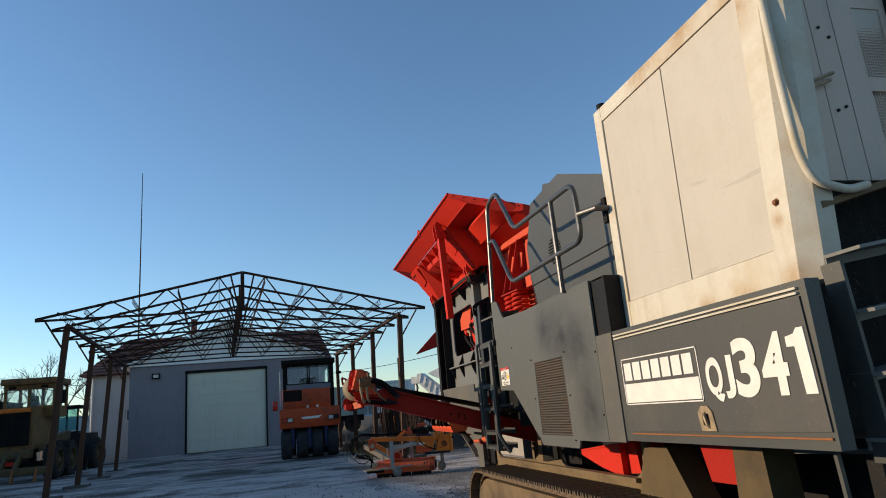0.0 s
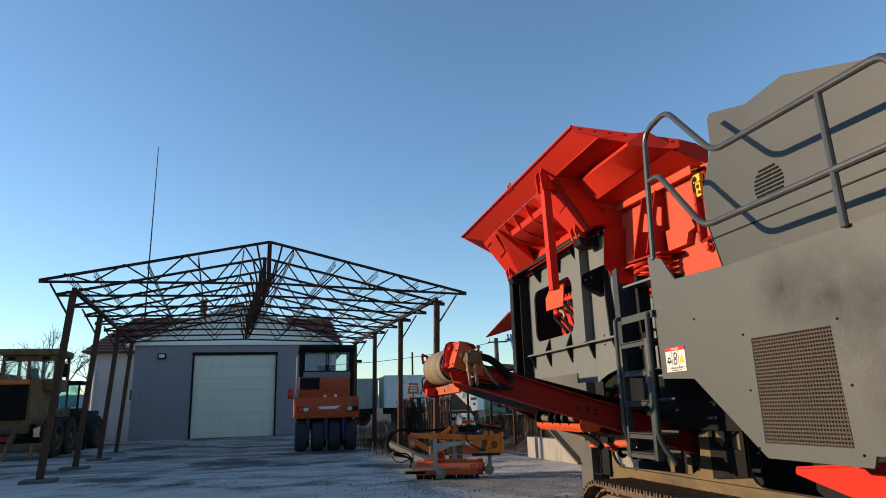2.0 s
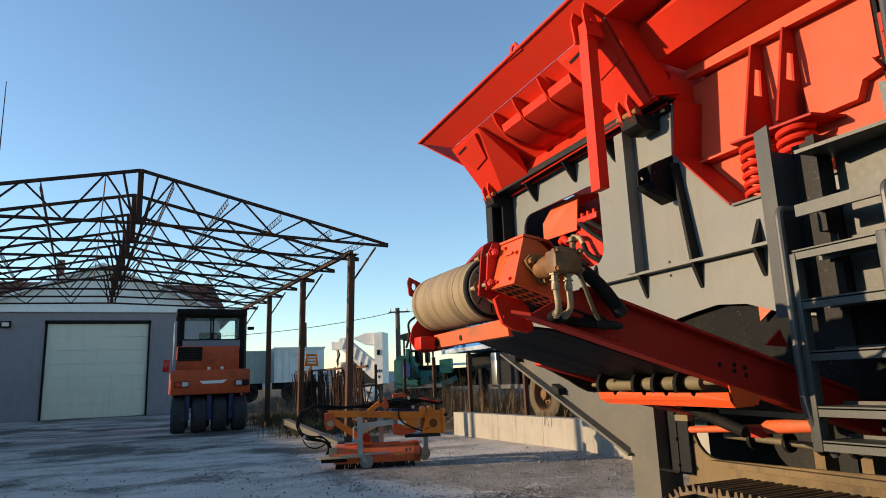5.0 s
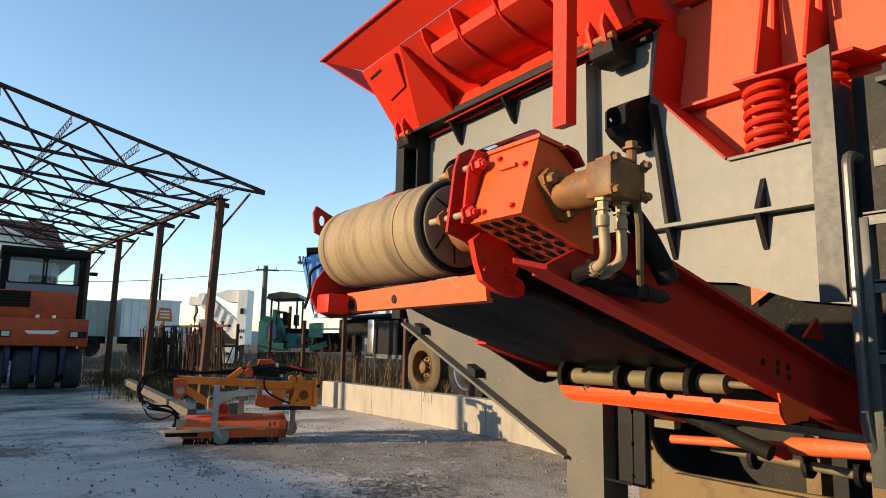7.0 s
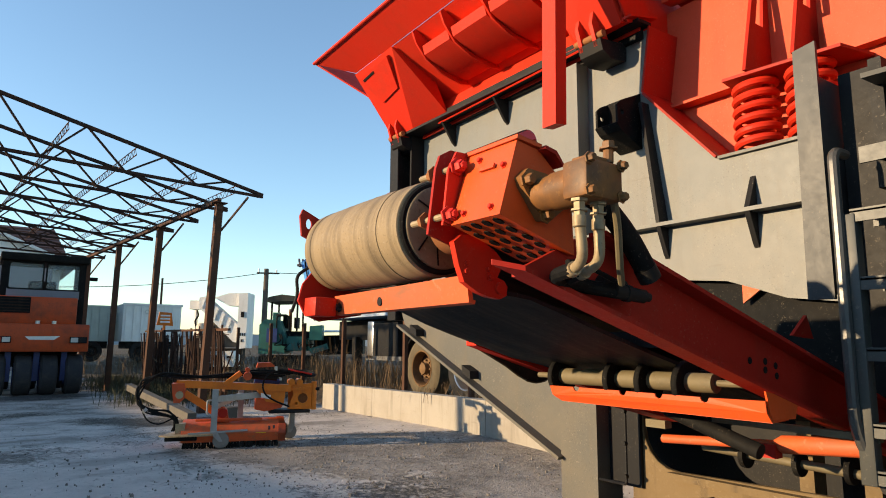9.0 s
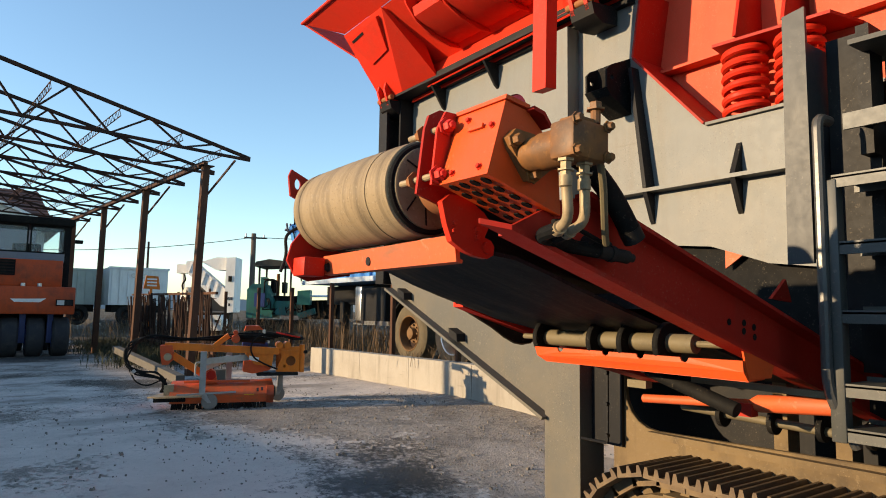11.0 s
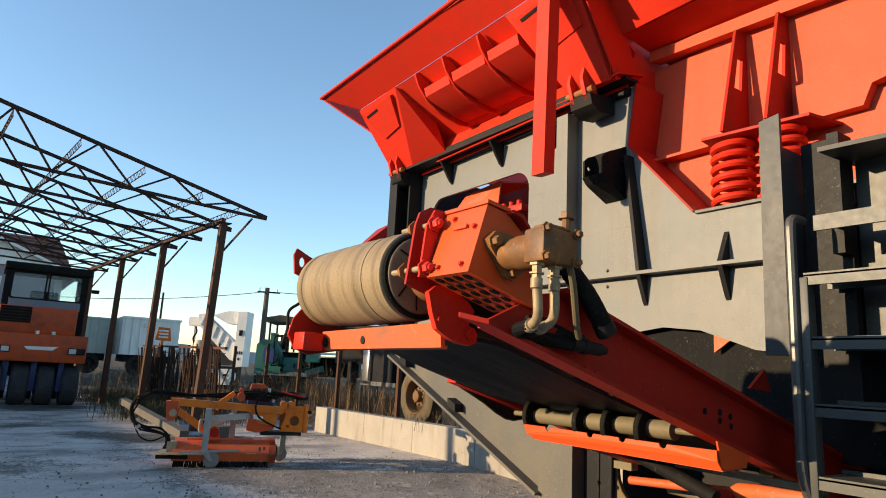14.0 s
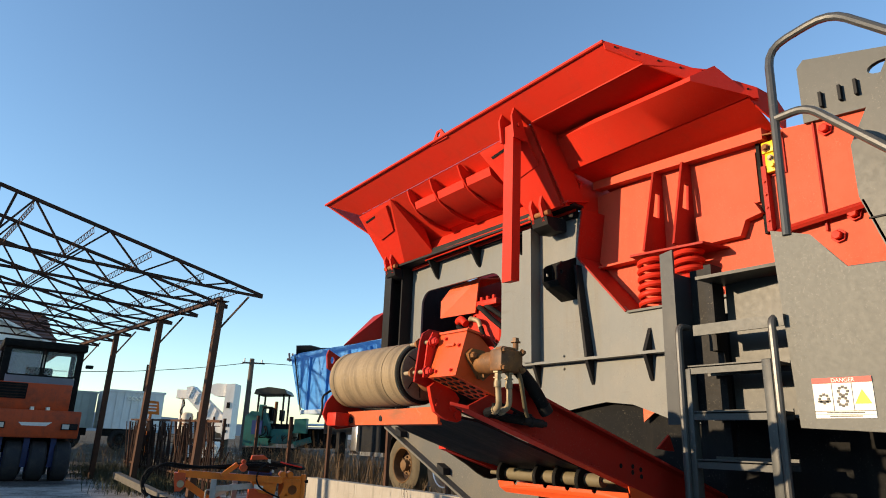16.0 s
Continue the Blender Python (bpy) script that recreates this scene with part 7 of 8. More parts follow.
    for x, s in ((-10.1, -1), (-7.15, 1)):
        for y in (26.9, 28.4, 32.0):
            wheel(gr, (x, y, 0.68), (s, 0, 0), 0.70, 0.42, TYRE, GRIME, lugs=18)
    part("main_frame", bar(B(), (-8.55, 28.6, 1.2), (-8.55, 32.4, 1.6), 0.35, 0.4), GRIME, gr)
    part("blade", soften(prism(B(), "x", [(30.0, 0.1), (30.15, 0.35), (30.05, 0.65), (30.12, 0.65), (30.22, 0.35), (30.08, 0.1)], -10.2, -6.9), 0.01), DARK, gr)

    gr.location.x -= 0.45
    gr.scale = (0.87, 1.0, 0.95)


motor_grader()


def loader():
    ld = thing("wheel_loader", (-8.6, 33.2, 0.05), "dark parked wheel loader behind the grader", "loader")
    part("body", box(B(), -9.3, -7.8, 32.8, 35.5, 0.7, 1.7, 0.06), DARK, ld)
    cab = part("cab", box(B(), -9.1, -8.05, 32.9, 34.2, 1.7, 1.8), DARK, ld)
    bm = B()
    for x in (-9.1, -8.13):
        for y in (32.9, 34.1):
            box(bm, x, x + 0.08, y, y + 0.08, 1.8, 2.9)
    part("cab_post", bm, BLACK, cab)
    part("roof", box(B(), -9.18, -7.97, 32.8, 34.3, 2.88, 3.02, 0.04), BLACK, cab)
    part("pane", box(B(), -9.02, -8.13, 32.92, 32.935, 1.85, 2.85), glass("teal_glass", (0.25, 0.55, 0.55)), cab)
    for x, s in ((-9.4, -1), (-7.7, 1)):
        for y in (33.4, 35.4):
            wheel(ld, (x, y, 0.62), (s, 0, 0), 0.62, 0.4, TYRE, DARK, lugs=14)

    ld.location.x -= 0.55
    ld.scale = (0.8, 1.0, 0.92)


loader()
sc = thing("storage_container", (-15.9, 35.7, 0.05), "dark ribbed storage container by the yard edge", "container")
part("shell", box(B(), -19.5, -12.3, 34.5, 37.0, 0.05, 3.25), BLACK, sc)
for k in range(24):
    part("rib", box(B(), -19.45 + k * 0.3, -19.30 + k * 0.3, 34.46, 34.499, 0.2, 3.1), BLACK, sc)


# ---- sweeper attachment on the ground ----
CASTOR = paint("dirty_castor_rubber", (0.20, 0.185, 0.165), (0.10, 0.085, 0.07), 0.6, 0.8, 9)


def sweeper():
    sw = thing("sweeper_attachment", (2.29, 13.87, 0.0), "orange boom and sweeper attachment standing on castors", "sweeper", turn=-17.0)
    bm = B()
    prism(bm, "x", [(0.02, 0.07), (-0.02, 0.17), (0.06, 0.252), (0.14, 0.285), (0.42, 0.30), (0.52, 0.16), (0.50, 0.07)], -0.444, 0.669)
    br = part("brush_housing", soften(bm, 0.008), WORN_ORANGE, sw, "worn orange brush housing")
    bm = B()
    rnd = random.Random(2)
    for k in range(260):
        x, y = rnd.uniform(-0.431, 0.656), rnd.choice((0.03, 0.07, 0.12, 0.47))
        bar(bm, (x, y, 0.10), (x + rnd.uniform(-0.02, 0.02), y - 0.01, 0.0), 0.013, 0.013, (0, 1, 0))
    tagged(part("bristles", bm, BLACK, br), kind="stuff")
    part("end_cap", soften(prism(B(), "x", [(0.0, 0.06), (-0.04, 0.16), (0.03, 0.258), (0.40, 0.31), (0.55, 0.17), (0.52, 0.06)], 0.656, 0.742), 0.012), ORANGE, br)
    part("end_cap_bearing", rod(B(), (0.742, 0.22, 0.17), (0.769, 0.22, 0.17), 0.07, 16), DARK, br)
    part("warning_decal", slab(B(), [(0.391, -0.023, 0.165), (0.510, -0.023, 0.165), (0.510, 0.03, 0.219), (0.391, 0.03, 0.219)], 0.003), DECALY, br)
    part("label_mark", slab(B(), [(0.537, -0.015, 0.20), (0.563, -0.015, 0.20), (0.563, 0.02, 0.24), (0.537, 0.02, 0.24)], 0.003), DECALK, br)
    part("label_mark", slab(B(), [(0.590, -0.013, 0.21), (0.616, -0.013, 0.21), (0.616, 0.02, 0.245), (0.590, 0.02, 0.245)], 0.003), DECALK, br)
    part("ridge_strip", box(B(), -0.298, 0.464, 0.09, 0.13, 0.30, 0.33, 0.005), ORANGE, br)
    part("side_plate", soften(prism(B(), "z", [(-0.676, -0.05), (-0.563, -0.12), (-0.086, -0.10), (-0.086, 0.20), (-0.530, 0.30)], 0.155, 0.172), 0.003), STEELM, br)
    part("rubber_flap", box(B(), -0.616, -0.265, -0.04, 0.25, 0.10, 0.15, 0.008), BLACK, br)
    part("drive_motor", soften(box(B(), -0.510, -0.404, 0.02, 0.16, 0.17, 0.29), 0.02), STEELM, br)
    part("swing_bar", bar(B(), (-0.364, -0.06, 0.18), (0.298, -0.05, 0.205), 0.02, 0.02), GALV, br)
    # galvanised castor legs
    for x, y, top, wx in ((-0.086, -0.02, 0.683, 0.000), (0.219, 0.75, 0.70, 0.245), (0.868, 0.62, 0.46, 0.842)):
        lg = part("castor_leg", soften(box(B(), x - 0.035, x + 0.035, y - 0.035, y + 0.035, 0.16, top), 0.005), GALV, sw, "galvanised castor leg")
        bm = B()
        lathe(bm, (wx, y - 0.02, 0.093), (0, 1, 0), [(0, 0.02), (0, 0.065), (0.004, 0.088), (0.01, 0.093), (0.035, 0.093), (0.04, 0.065), (0.04, 0.02)], 24)
        part("castor", bm, CASTOR, lg, "dirty grey castor wheel")
        part("fork", soften(hull(B(), [(wx - 0.02, y - 0.03, 0.08), (wx + 0.02, y - 0.03, 0.08), (wx + 0.02, y + 0.03, 0.08), (wx - 0.02, y + 0.03, 0.08)], [(x - 0.045, y - 0.04, 0.19), (x + 0.045, y - 0.04, 0.19), (x + 0.045, y + 0.04, 0.19), (x - 0.045, y + 0.04, 0.19)]), 0.005), GALV, lg)
    part("handle", tube(B(), rounded([(-0.119, -0.05, 0.557), (-0.172, -0.06, 0.557), (-0.172, -0.06, 0.404), (-0.119, -0.05, 0.391)], 0.04), 0.010, 8), GALV, sw)
    part("cross_bar", soften(bar(B(), (-0.086, 0.02, 0.563), (0.510, 0.30, 0.596), 0.05, 0.07), 0.006), GALV, sw)
    part("cross_bar", soften(bar(B(), (-0.086, 0.0, 0.477), (0.219, 0.74, 0.563), 0.05, 0.06), 0.006), GALV, sw)
    # boom
    bm = bar(B(), (-0.537, 0.18, 0.742), (0.802, 0.24, 0.669), 0.11, 0.085)
    boom = part("boom", soften(bm, 0.008), AMBER, sw, "orange-yellow lifting boom")
    part("boom_link", soften(bar(B(), (0.007, 0.14, 0.722), (0.192, 0.16, 0.868), 0.06, 0.06), 0.006), AMBER, boom)
    part("link_pin", rod(B(), (0.272, 0.05, 0.828), (0.272, 0.30, 0.828), 0.05, 14), ORANGE, boom)
    part("pin_boss", rod(B(), (0.272, 0.12, 0.901), (0.272, 0.22, 0.901), 0.03, 12), ORANGE, boom)
    part("lower_arm", soften(bar(B(), (-0.444, 0.2, 0.630), (-0.113, 0.24, 0.411), 0.08, 0.085), 0.008), AMBER, boom)
    pv = part("pivot_block", soften(prism(B(), "y", [(-0.583, 0.749), (-0.444, 0.749), (-0.431, 0.577), (-0.484, 0.523), (-0.550, 0.523), (-0.570, 0.630)], 0.08, 0.30), 0.01), ORANGE, boom)
    part("pivot_pin", rod(B(), (-0.490, 0.06, 0.616), (-0.490, 0.32, 0.616), 0.045, 14), STEELM, pv)
    part("support_bracket", soften(prism(B(), "y", [(-0.126, 0.285), (-0.113, 0.431), (-0.007, 0.470), (0.053, 0.431), (0.086, 0.285)], 0.12, 0.30), 0.008), ORANGE, sw)
    part("bracket_ring", rod(B(), (0.007, 0.10, 0.391), (0.007, 0.32, 0.391), 0.055, 16), DEEP_RED, sw)
    hd = part("mount_head", soften(prism(B(), "y", [(0.398, 0.722), (0.749, 0.709), (0.722, 0.470), (0.510, 0.510), (0.404, 0.630)], 0.20, 0.42), 0.008), AMBER, boom)
    part("lower_housing", soften(prism(B(), "y", [(0.384, 0.563), (0.563, 0.523), (0.722, 0.470), (0.696, 0.431), (0.497, 0.391), (0.378, 0.417)], 0.22, 0.46), 0.008), ORANGE, hd)
    part("label_mark", slab(B(), [(0.444, 0.196, 0.563), (0.563, 0.196, 0.537), (0.563, 0.196, 0.590), (0.444, 0.196, 0.616)], 0.003), DECALW, hd)
    bm = plate(B(), "y", [(0.775, 0.411), (0.842, 0.590), (0.815, 0.709), (1.067, 0.729), (1.067, 0.404)], 0.24, 0.26, [oval(0.961, 0.543, 0.062, 0.062, 16), oval(0.881, 0.477, 0.02, 0.02, 10)])
    fp = part("front_plate", bm, AMBER, hd)
    part("bore", rod(B(), (0.961, 0.30, 0.543), (0.961, 0.34, 0.543), 0.075, 18), RUST, fp)
    part("rear_plate", box(B(), 0.789, 1.067, 0.40, 0.42, 0.411, 0.716, 0.005), AMBER, hd)
    part("mount_post", rod(B(), (1.100, 0.26, 0.398), (1.100, 0.26, 0.749), 0.034, 16), AMBER, hd)
    part("post_pin", rod(B(), (1.100, 0.25, 0.656), (1.166, 0.25, 0.656), 0.022, 10), BLACK, hd)
    for x in (0.815, 0.914):
        part("pivot_ear", rod(B(), (x, 0.22, 0.742), (x, 0.44, 0.742), 0.042, 14), AMBER, hd)
    part("ear_rail", bar(B(), (0.795, 0.235, 0.656), (1.060, 0.235, 0.669), 0.02, 0.03), AMBER, hd)
    part("foot_plate", box(B(), 0.550, 1.060, 0.25, 0.6, 0.358, 0.398, 0.006), DARK, hd)
    part("cylinder", rod(B(), (0.325, 0.34, 0.815), (0.643, 0.36, 0.789), 0.036, 14), DARK, boom)
    part("cylinder_rod", rod(B(), (0.133, 0.34, 0.835), (0.325, 0.34, 0.815), 0.018, 10), SILVER, boom)
    part("cylinder", rod(B(), (0.364, 0.44, 0.749), (0.683, 0.46, 0.736), 0.032, 14), BLUEDK, boom)
    part("valve_block", soften(box(B(), 0.603, 0.636, 0.3, 0.36, 0.828, 0.934), 0.006), SILVER, boom)
    part("valve_block", soften(box(B(), 0.669, 0.696, 0.3, 0.36, 0.762, 0.815), 0.006), SILVER, boom)
    part("toolbox", soften(prism(B(), "y", [(0.391, 0.914), (0.630, 0.928), (0.563, 0.981), (0.404, 0.974)], 0.55, 0.75), 0.008), ORANGE, boom)
    # hoses: along the boom, in a loop at its tip and in a coil over the mount
    rnd = random.Random(8)
    j = lambda w: rnd.uniform(-w, w)
    for k in range(6):
        pts = [(0.762 + j(0.1), 0.30 + j(0.1), 0.828 + j(0.03)), (0.431, 0.28 + j(0.1), 0.868 + j(0.04)), (0.099, 0.24 + j(0.08), 0.828 + j(0.03)), (-0.232, 0.2 + j(0.05), 0.822 + j(0.02)), (-0.497, 0.18 + j(0.05), 0.828 + j(0.025))]
        pts += [(-0.696 + j(0.05), 0.12 + j(0.06), 0.855 + j(0.05)), (-0.881 + j(0.07), 0.08 + j(0.05), 0.775 + j(0.05)), (-0.941 + j(0.035), 0.05, 0.676 + j(0.02)), (-0.921 + j(0.03), 0.04, 0.543 + j(0.02)), (-0.815 + j(0.04), 0.02, 0.437 + j(0.03)), (-0.616 + j(0.04), 0.02, 0.411 + j(0.04)), (-0.497 + j(0.03), 0.03, 0.338 + j(0.03)), (-0.550 + 0.013 * k, 0.05, 0.205)]
        part("hose", tube(B(), rounded(pts, 0.12, 4), 0.0105, 7), BLACK, sw)
    part("hose", tube(B(), rounded([(-0.895, 0.04, 0.477), (-0.815, 0.0, 0.331), (-0.683, 0.0, 0.285), (-0.563, 0.02, 0.345), (-0.484, 0.03, 0.364)], 0.1, 4), 0.009, 7), BLACK, sw)
    part("hose_clip", rod(B(), (-0.861, 0.03, 0.464), (-0.835, 0.03, 0.437), 0.035, 10), GALV, sw)
    for k in range(4):
        pts = [(0.643, 0.3 + j(0.1), 0.895 + j(0.02)), (0.815, 0.22 + j(0.05), 0.875 + j(0.02)), (0.994, 0.24, 0.828 + j(0.02)), (1.107 + j(0.03), 0.30, 0.828 + j(0.02)), (1.080, 0.5, 0.855 + j(0.02)), (0.895, 0.55, 0.868 + j(0.02)), (0.729, 0.5, 0.842 + j(0.02))]
        part("hose", tube(B(), rounded(pts, 0.12, 4), 0.014, 7), BLACK, sw)
    part("hose", tube(B(), rounded([(0.603, 0.2, 0.895), (0.484, 0.16, 0.815), (0.451, 0.14, 0.696), (0.497, 0.15, 0.590), (0.630, 0.17, 0.510), (0.795, 0.2, 0.444)], 0.12, 4), 0.011, 7), BLACK, sw)
    part("hose", tube(B(), rounded([(0.762, 0.2, 0.908), (0.895, 0.18, 0.875), (1.060, 0.2, 0.842)], 0.1, 4), 0.011, 7), LENSR, sw, "faded red hose")


sweeper()


# ---- blue tipper trailer behind the wall ----
def tipper():
    tp = thing("tipper_trailer", (7.5, 17.5, 0.36), "blue tipper semi-trailer with muddy wheels", "trailer")
    bm = B()
    prism(bm, "x", [(21.65, 3.32), (20.9, 2.05), (20.3, 1.80), (12.0, 1.80), (12.0, 3.25), (21.4, 3.38)], 6.42, 8.85)
    bd = part("body", soften(bm, 0.02), BLUE, tp, "blue steel tipper body")
    for k in range(9):
        y = 12.3 + k * 1.0
        part("rib", box(B(), 6.36, 6.42, y, y + 0.08, 1.85, 3.2), BLUE, bd)
    part("side_rail", box(B(), 6.35, 6.42, 12.0, 20.6, 1.80, 1.90), paint("pale_blue_grey", (0.42, 0.5, 0.58)), bd)
    bm = B()
    rnd = random.Random(3)
    pts = [(6.4 + 0.35 * k, 21.3 - 0.15 * (k % 2), 3.44 + rnd.uniform(0, 0.10)) for k in range(8)]
    tube(bm, pts, 0.13, 8)
    part("rolled_tarp", bm, BLACK, bd)
    bm = B()
    for k in range(6):
        bar(bm, (6.4 + 0.1 * k, 21.65, 3.2), (6.4 + 0.1 * k, 21.75, 3.42), 0.04, 0.04)
    bar(bm, (6.35, 21.72, 3.25), (8.8, 21.72, 3.25), 0.06, 0.06)
    part("headboard_frame", bm, paint("dull_pink_rust", (0.36, 0.2, 0.16)), bd)
    part("tarp_strap", tube(B(), [(6.38, 21.3, 3.3), (6.38, 20.6, 1.8)], 0.02, 5), BLACK, bd)
    part("chassis", box(B(), 7.0, 8.2, 12.0, 20.5, 1.35, 1.78), DARK, tp)
    part("box_locker", soften(box(B(), 6.42, 6.95, 16.75, 17.7, 0.98, 1.66), 0.03), DARK, tp)
    part("locker_trim", box(B(), 6.40, 6.95, 17.7, 17.95, 0.95, 1.70, 0.02), SILVER, tp)
    part("underrun_rail", box(B(), 6.40, 6.45, 16.6, 18.0, 0.92, 1.0), SILVER, tp)
    for y, rim in ((15.95, RIM), (14.62, SILVER), (13.3, RIM)):
        wheel(tp, (6.62, y, 0.80), (-1, 0, 0), 0.55, 0.36, TYREMUD if rim is RIM else TYRE, rim, dish=1.2)
        wheel(tp, (8.60, y, 0.80), (1, 0, 0), 0.55, 0.36, TYREMUD, RIM)
        bm = B()
        arc = [(y + 0.66 * math.cos(a), 0.80 + 0.66 * math.sin(a)) for a in [0.3 + 2.5 * i / 12 for i in range(13)]]
        inner = [(y + 0.63 * math.cos(a), 0.80 + 0.63 * math.sin(a)) for a in [0.3 + 2.5 * i / 12 for i in range(13)]]
        for i in range(12):
            hull(bm, [(6.44, *arc[i]), (6.44, *arc[i + 1]), (6.44, *inner[i + 1]), (6.44, *inner[i])], [(6.85, *arc[i]), (6.85, *arc[i + 1]), (6.85, *inner[i + 1]), (6.85, *inner[i])])
        part("mudguard", bm, BLACK, tp)
    part("landing_leg", box(B(), 6.9, 7.05, 19.4, 19.6, 0.36, 1.4), DARK, tp)


tipper()


# ---- teal asphalt paver ----
def paver():
    pv = thing("asphalt_paver", (7.15, 24.22, 0.36), "teal asphalt paver with a dark canopy", "paver", turn=-32.5)
    rnd = random.Random(4)
    part("body", soften(prism(B(), "y", [(-0.83, 0.60), (-0.83, 1.43), (-0.67, 1.60), (-0.25, 1.57), (-0.07, 1.13), (-0.07, 0.60)], 0.0, 1.3), 0.03), TEAL, pv)
    part("engine_box", soften(box(B(), -0.07, 0.60, 0.1, 1.2, 0.68, 1.06), 0.03), TEAL, pv)
    part("deck", soften(box(B(), -0.25, 0.70, 0.3, 1.3, 1.06, 1.26), 0.02), BLACK, pv)
    part("side_cover", soften(box(B(), 0.03, 0.53, -0.12, 0.08, 0.70, 1.10), 0.03), TEAL, pv)
    part("side_cover", soften(prism(B(), "y", [(0.67, 1.00), (0.67, 1.40), (1.03, 1.43), (1.03, 1.00)], -0.25, 0.2), 0.02), TEAL, pv)
    part("fuel_tank", soften(box(B(), -0.60, -0.30, -0.06, 0.5, 0.93, 1.33), 0.04), BLUEDK, pv)
    part("track_arm", soften(bar(B(), (0.73, -0.3, 0.67), (1.20, -0.3, 0.83), 0.2, 0.16), 0.02), TEAL, pv)
    for x in (-0.52, 0.23):
        for y in (0.15, 1.15):
            part("canopy_post", tube(B(), [(x, y, 1.26), (x, y, 2.14)], 0.03, 8), DARK, pv)
    part("canopy", soften(prism(B(), "y", [(-0.63, 2.10), (-0.58, 2.24), (-0.20, 2.32), (0.27, 2.27), (0.35, 2.14)], -0.1, 1.4), 0.03), paint("dark_olive_canopy", (0.03, 0.035, 0.028)), pv)
    part("seat", soften(box(B(), -0.23, -0.12, 0.4, 0.8, 1.35, 1.73), 0.04), BLACK, pv)
    part("seat", soften(box(B(), 0.10, 0.20, 0.4, 0.8, 1.35, 1.67), 0.04), BLACK, pv)
    part("console", soften(box(B(), -0.47, -0.32, 0.1, 0.5, 1.52, 1.80), 0.04), TEAL, pv)
    part("steering_wheel", tube(B(), [(-0.25 + 0.16 * math.cos(a), 0.2 + 0.16 * math.sin(a), 1.73) for a in [k * math.pi / 6 for k in range(12)]], 0.02, 6, True), BLACK, pv)
    part("handrail", tube(B(), rounded([(-0.33, 0.0, 1.26), (-0.33, 0.0, 1.70), (0.03, 0.0, 1.70), (0.03, 0.0, 1.26)], 0.08), 0.022, 6), BLACK, pv)
    part("exhaust_pipe", rod(B(), (-0.07, 0.7, 1.26), (-0.07, 0.7, 1.93), 0.05, 10), RUST, pv)
    part("hopper_side", soften(prism(B(), "y", [(0.73, 0.57), (0.73, 1.13), (2.17, 1.18), (2.17, 0.60)], 0.3, 1.2), 0.02), BLACK, pv)
    part("apron", slab(B(), [(1.03, -0.1, 1.25), (2.17, -0.1, 1.26), (2.17, 0.4, 1.31), (1.03, 0.4, 1.30)], 0.03), WHITE, pv)
    for k in range(9):
        x = 0.83 + k * 0.14
        part("hopper_rib", bar(B(), (x, 0.28, 0.63), (x + rnd.uniform(-0.1, 0.1), 0.28, 1.10), 0.05, 0.05, (0, 1, 0)), RUST if k % 3 == 0 else DARK, pv)
    for k in range(8):
        x, y, z = -0.42 + rnd.uniform(0, 1.0), 0.0, 1.18
        part("cable", tube(B(), rounded([(x, -0.02, z), (x + 0.1, -0.1, z - 0.2), (x + rnd.uniform(-0.2, 0.3), -0.12, z - rnd.uniform(0.3, 0.5)), (x + 0.3, 0.0, z - 0.3)], 0.1), 0.018, 6), BLACK, pv)
    for y in (-0.05, 1.1):
        part("crawler", soften(box(B(), -0.80, 0.73, y, y + 0.32, 0.0, 0.55), 0.15), BLACK, pv)


paver()


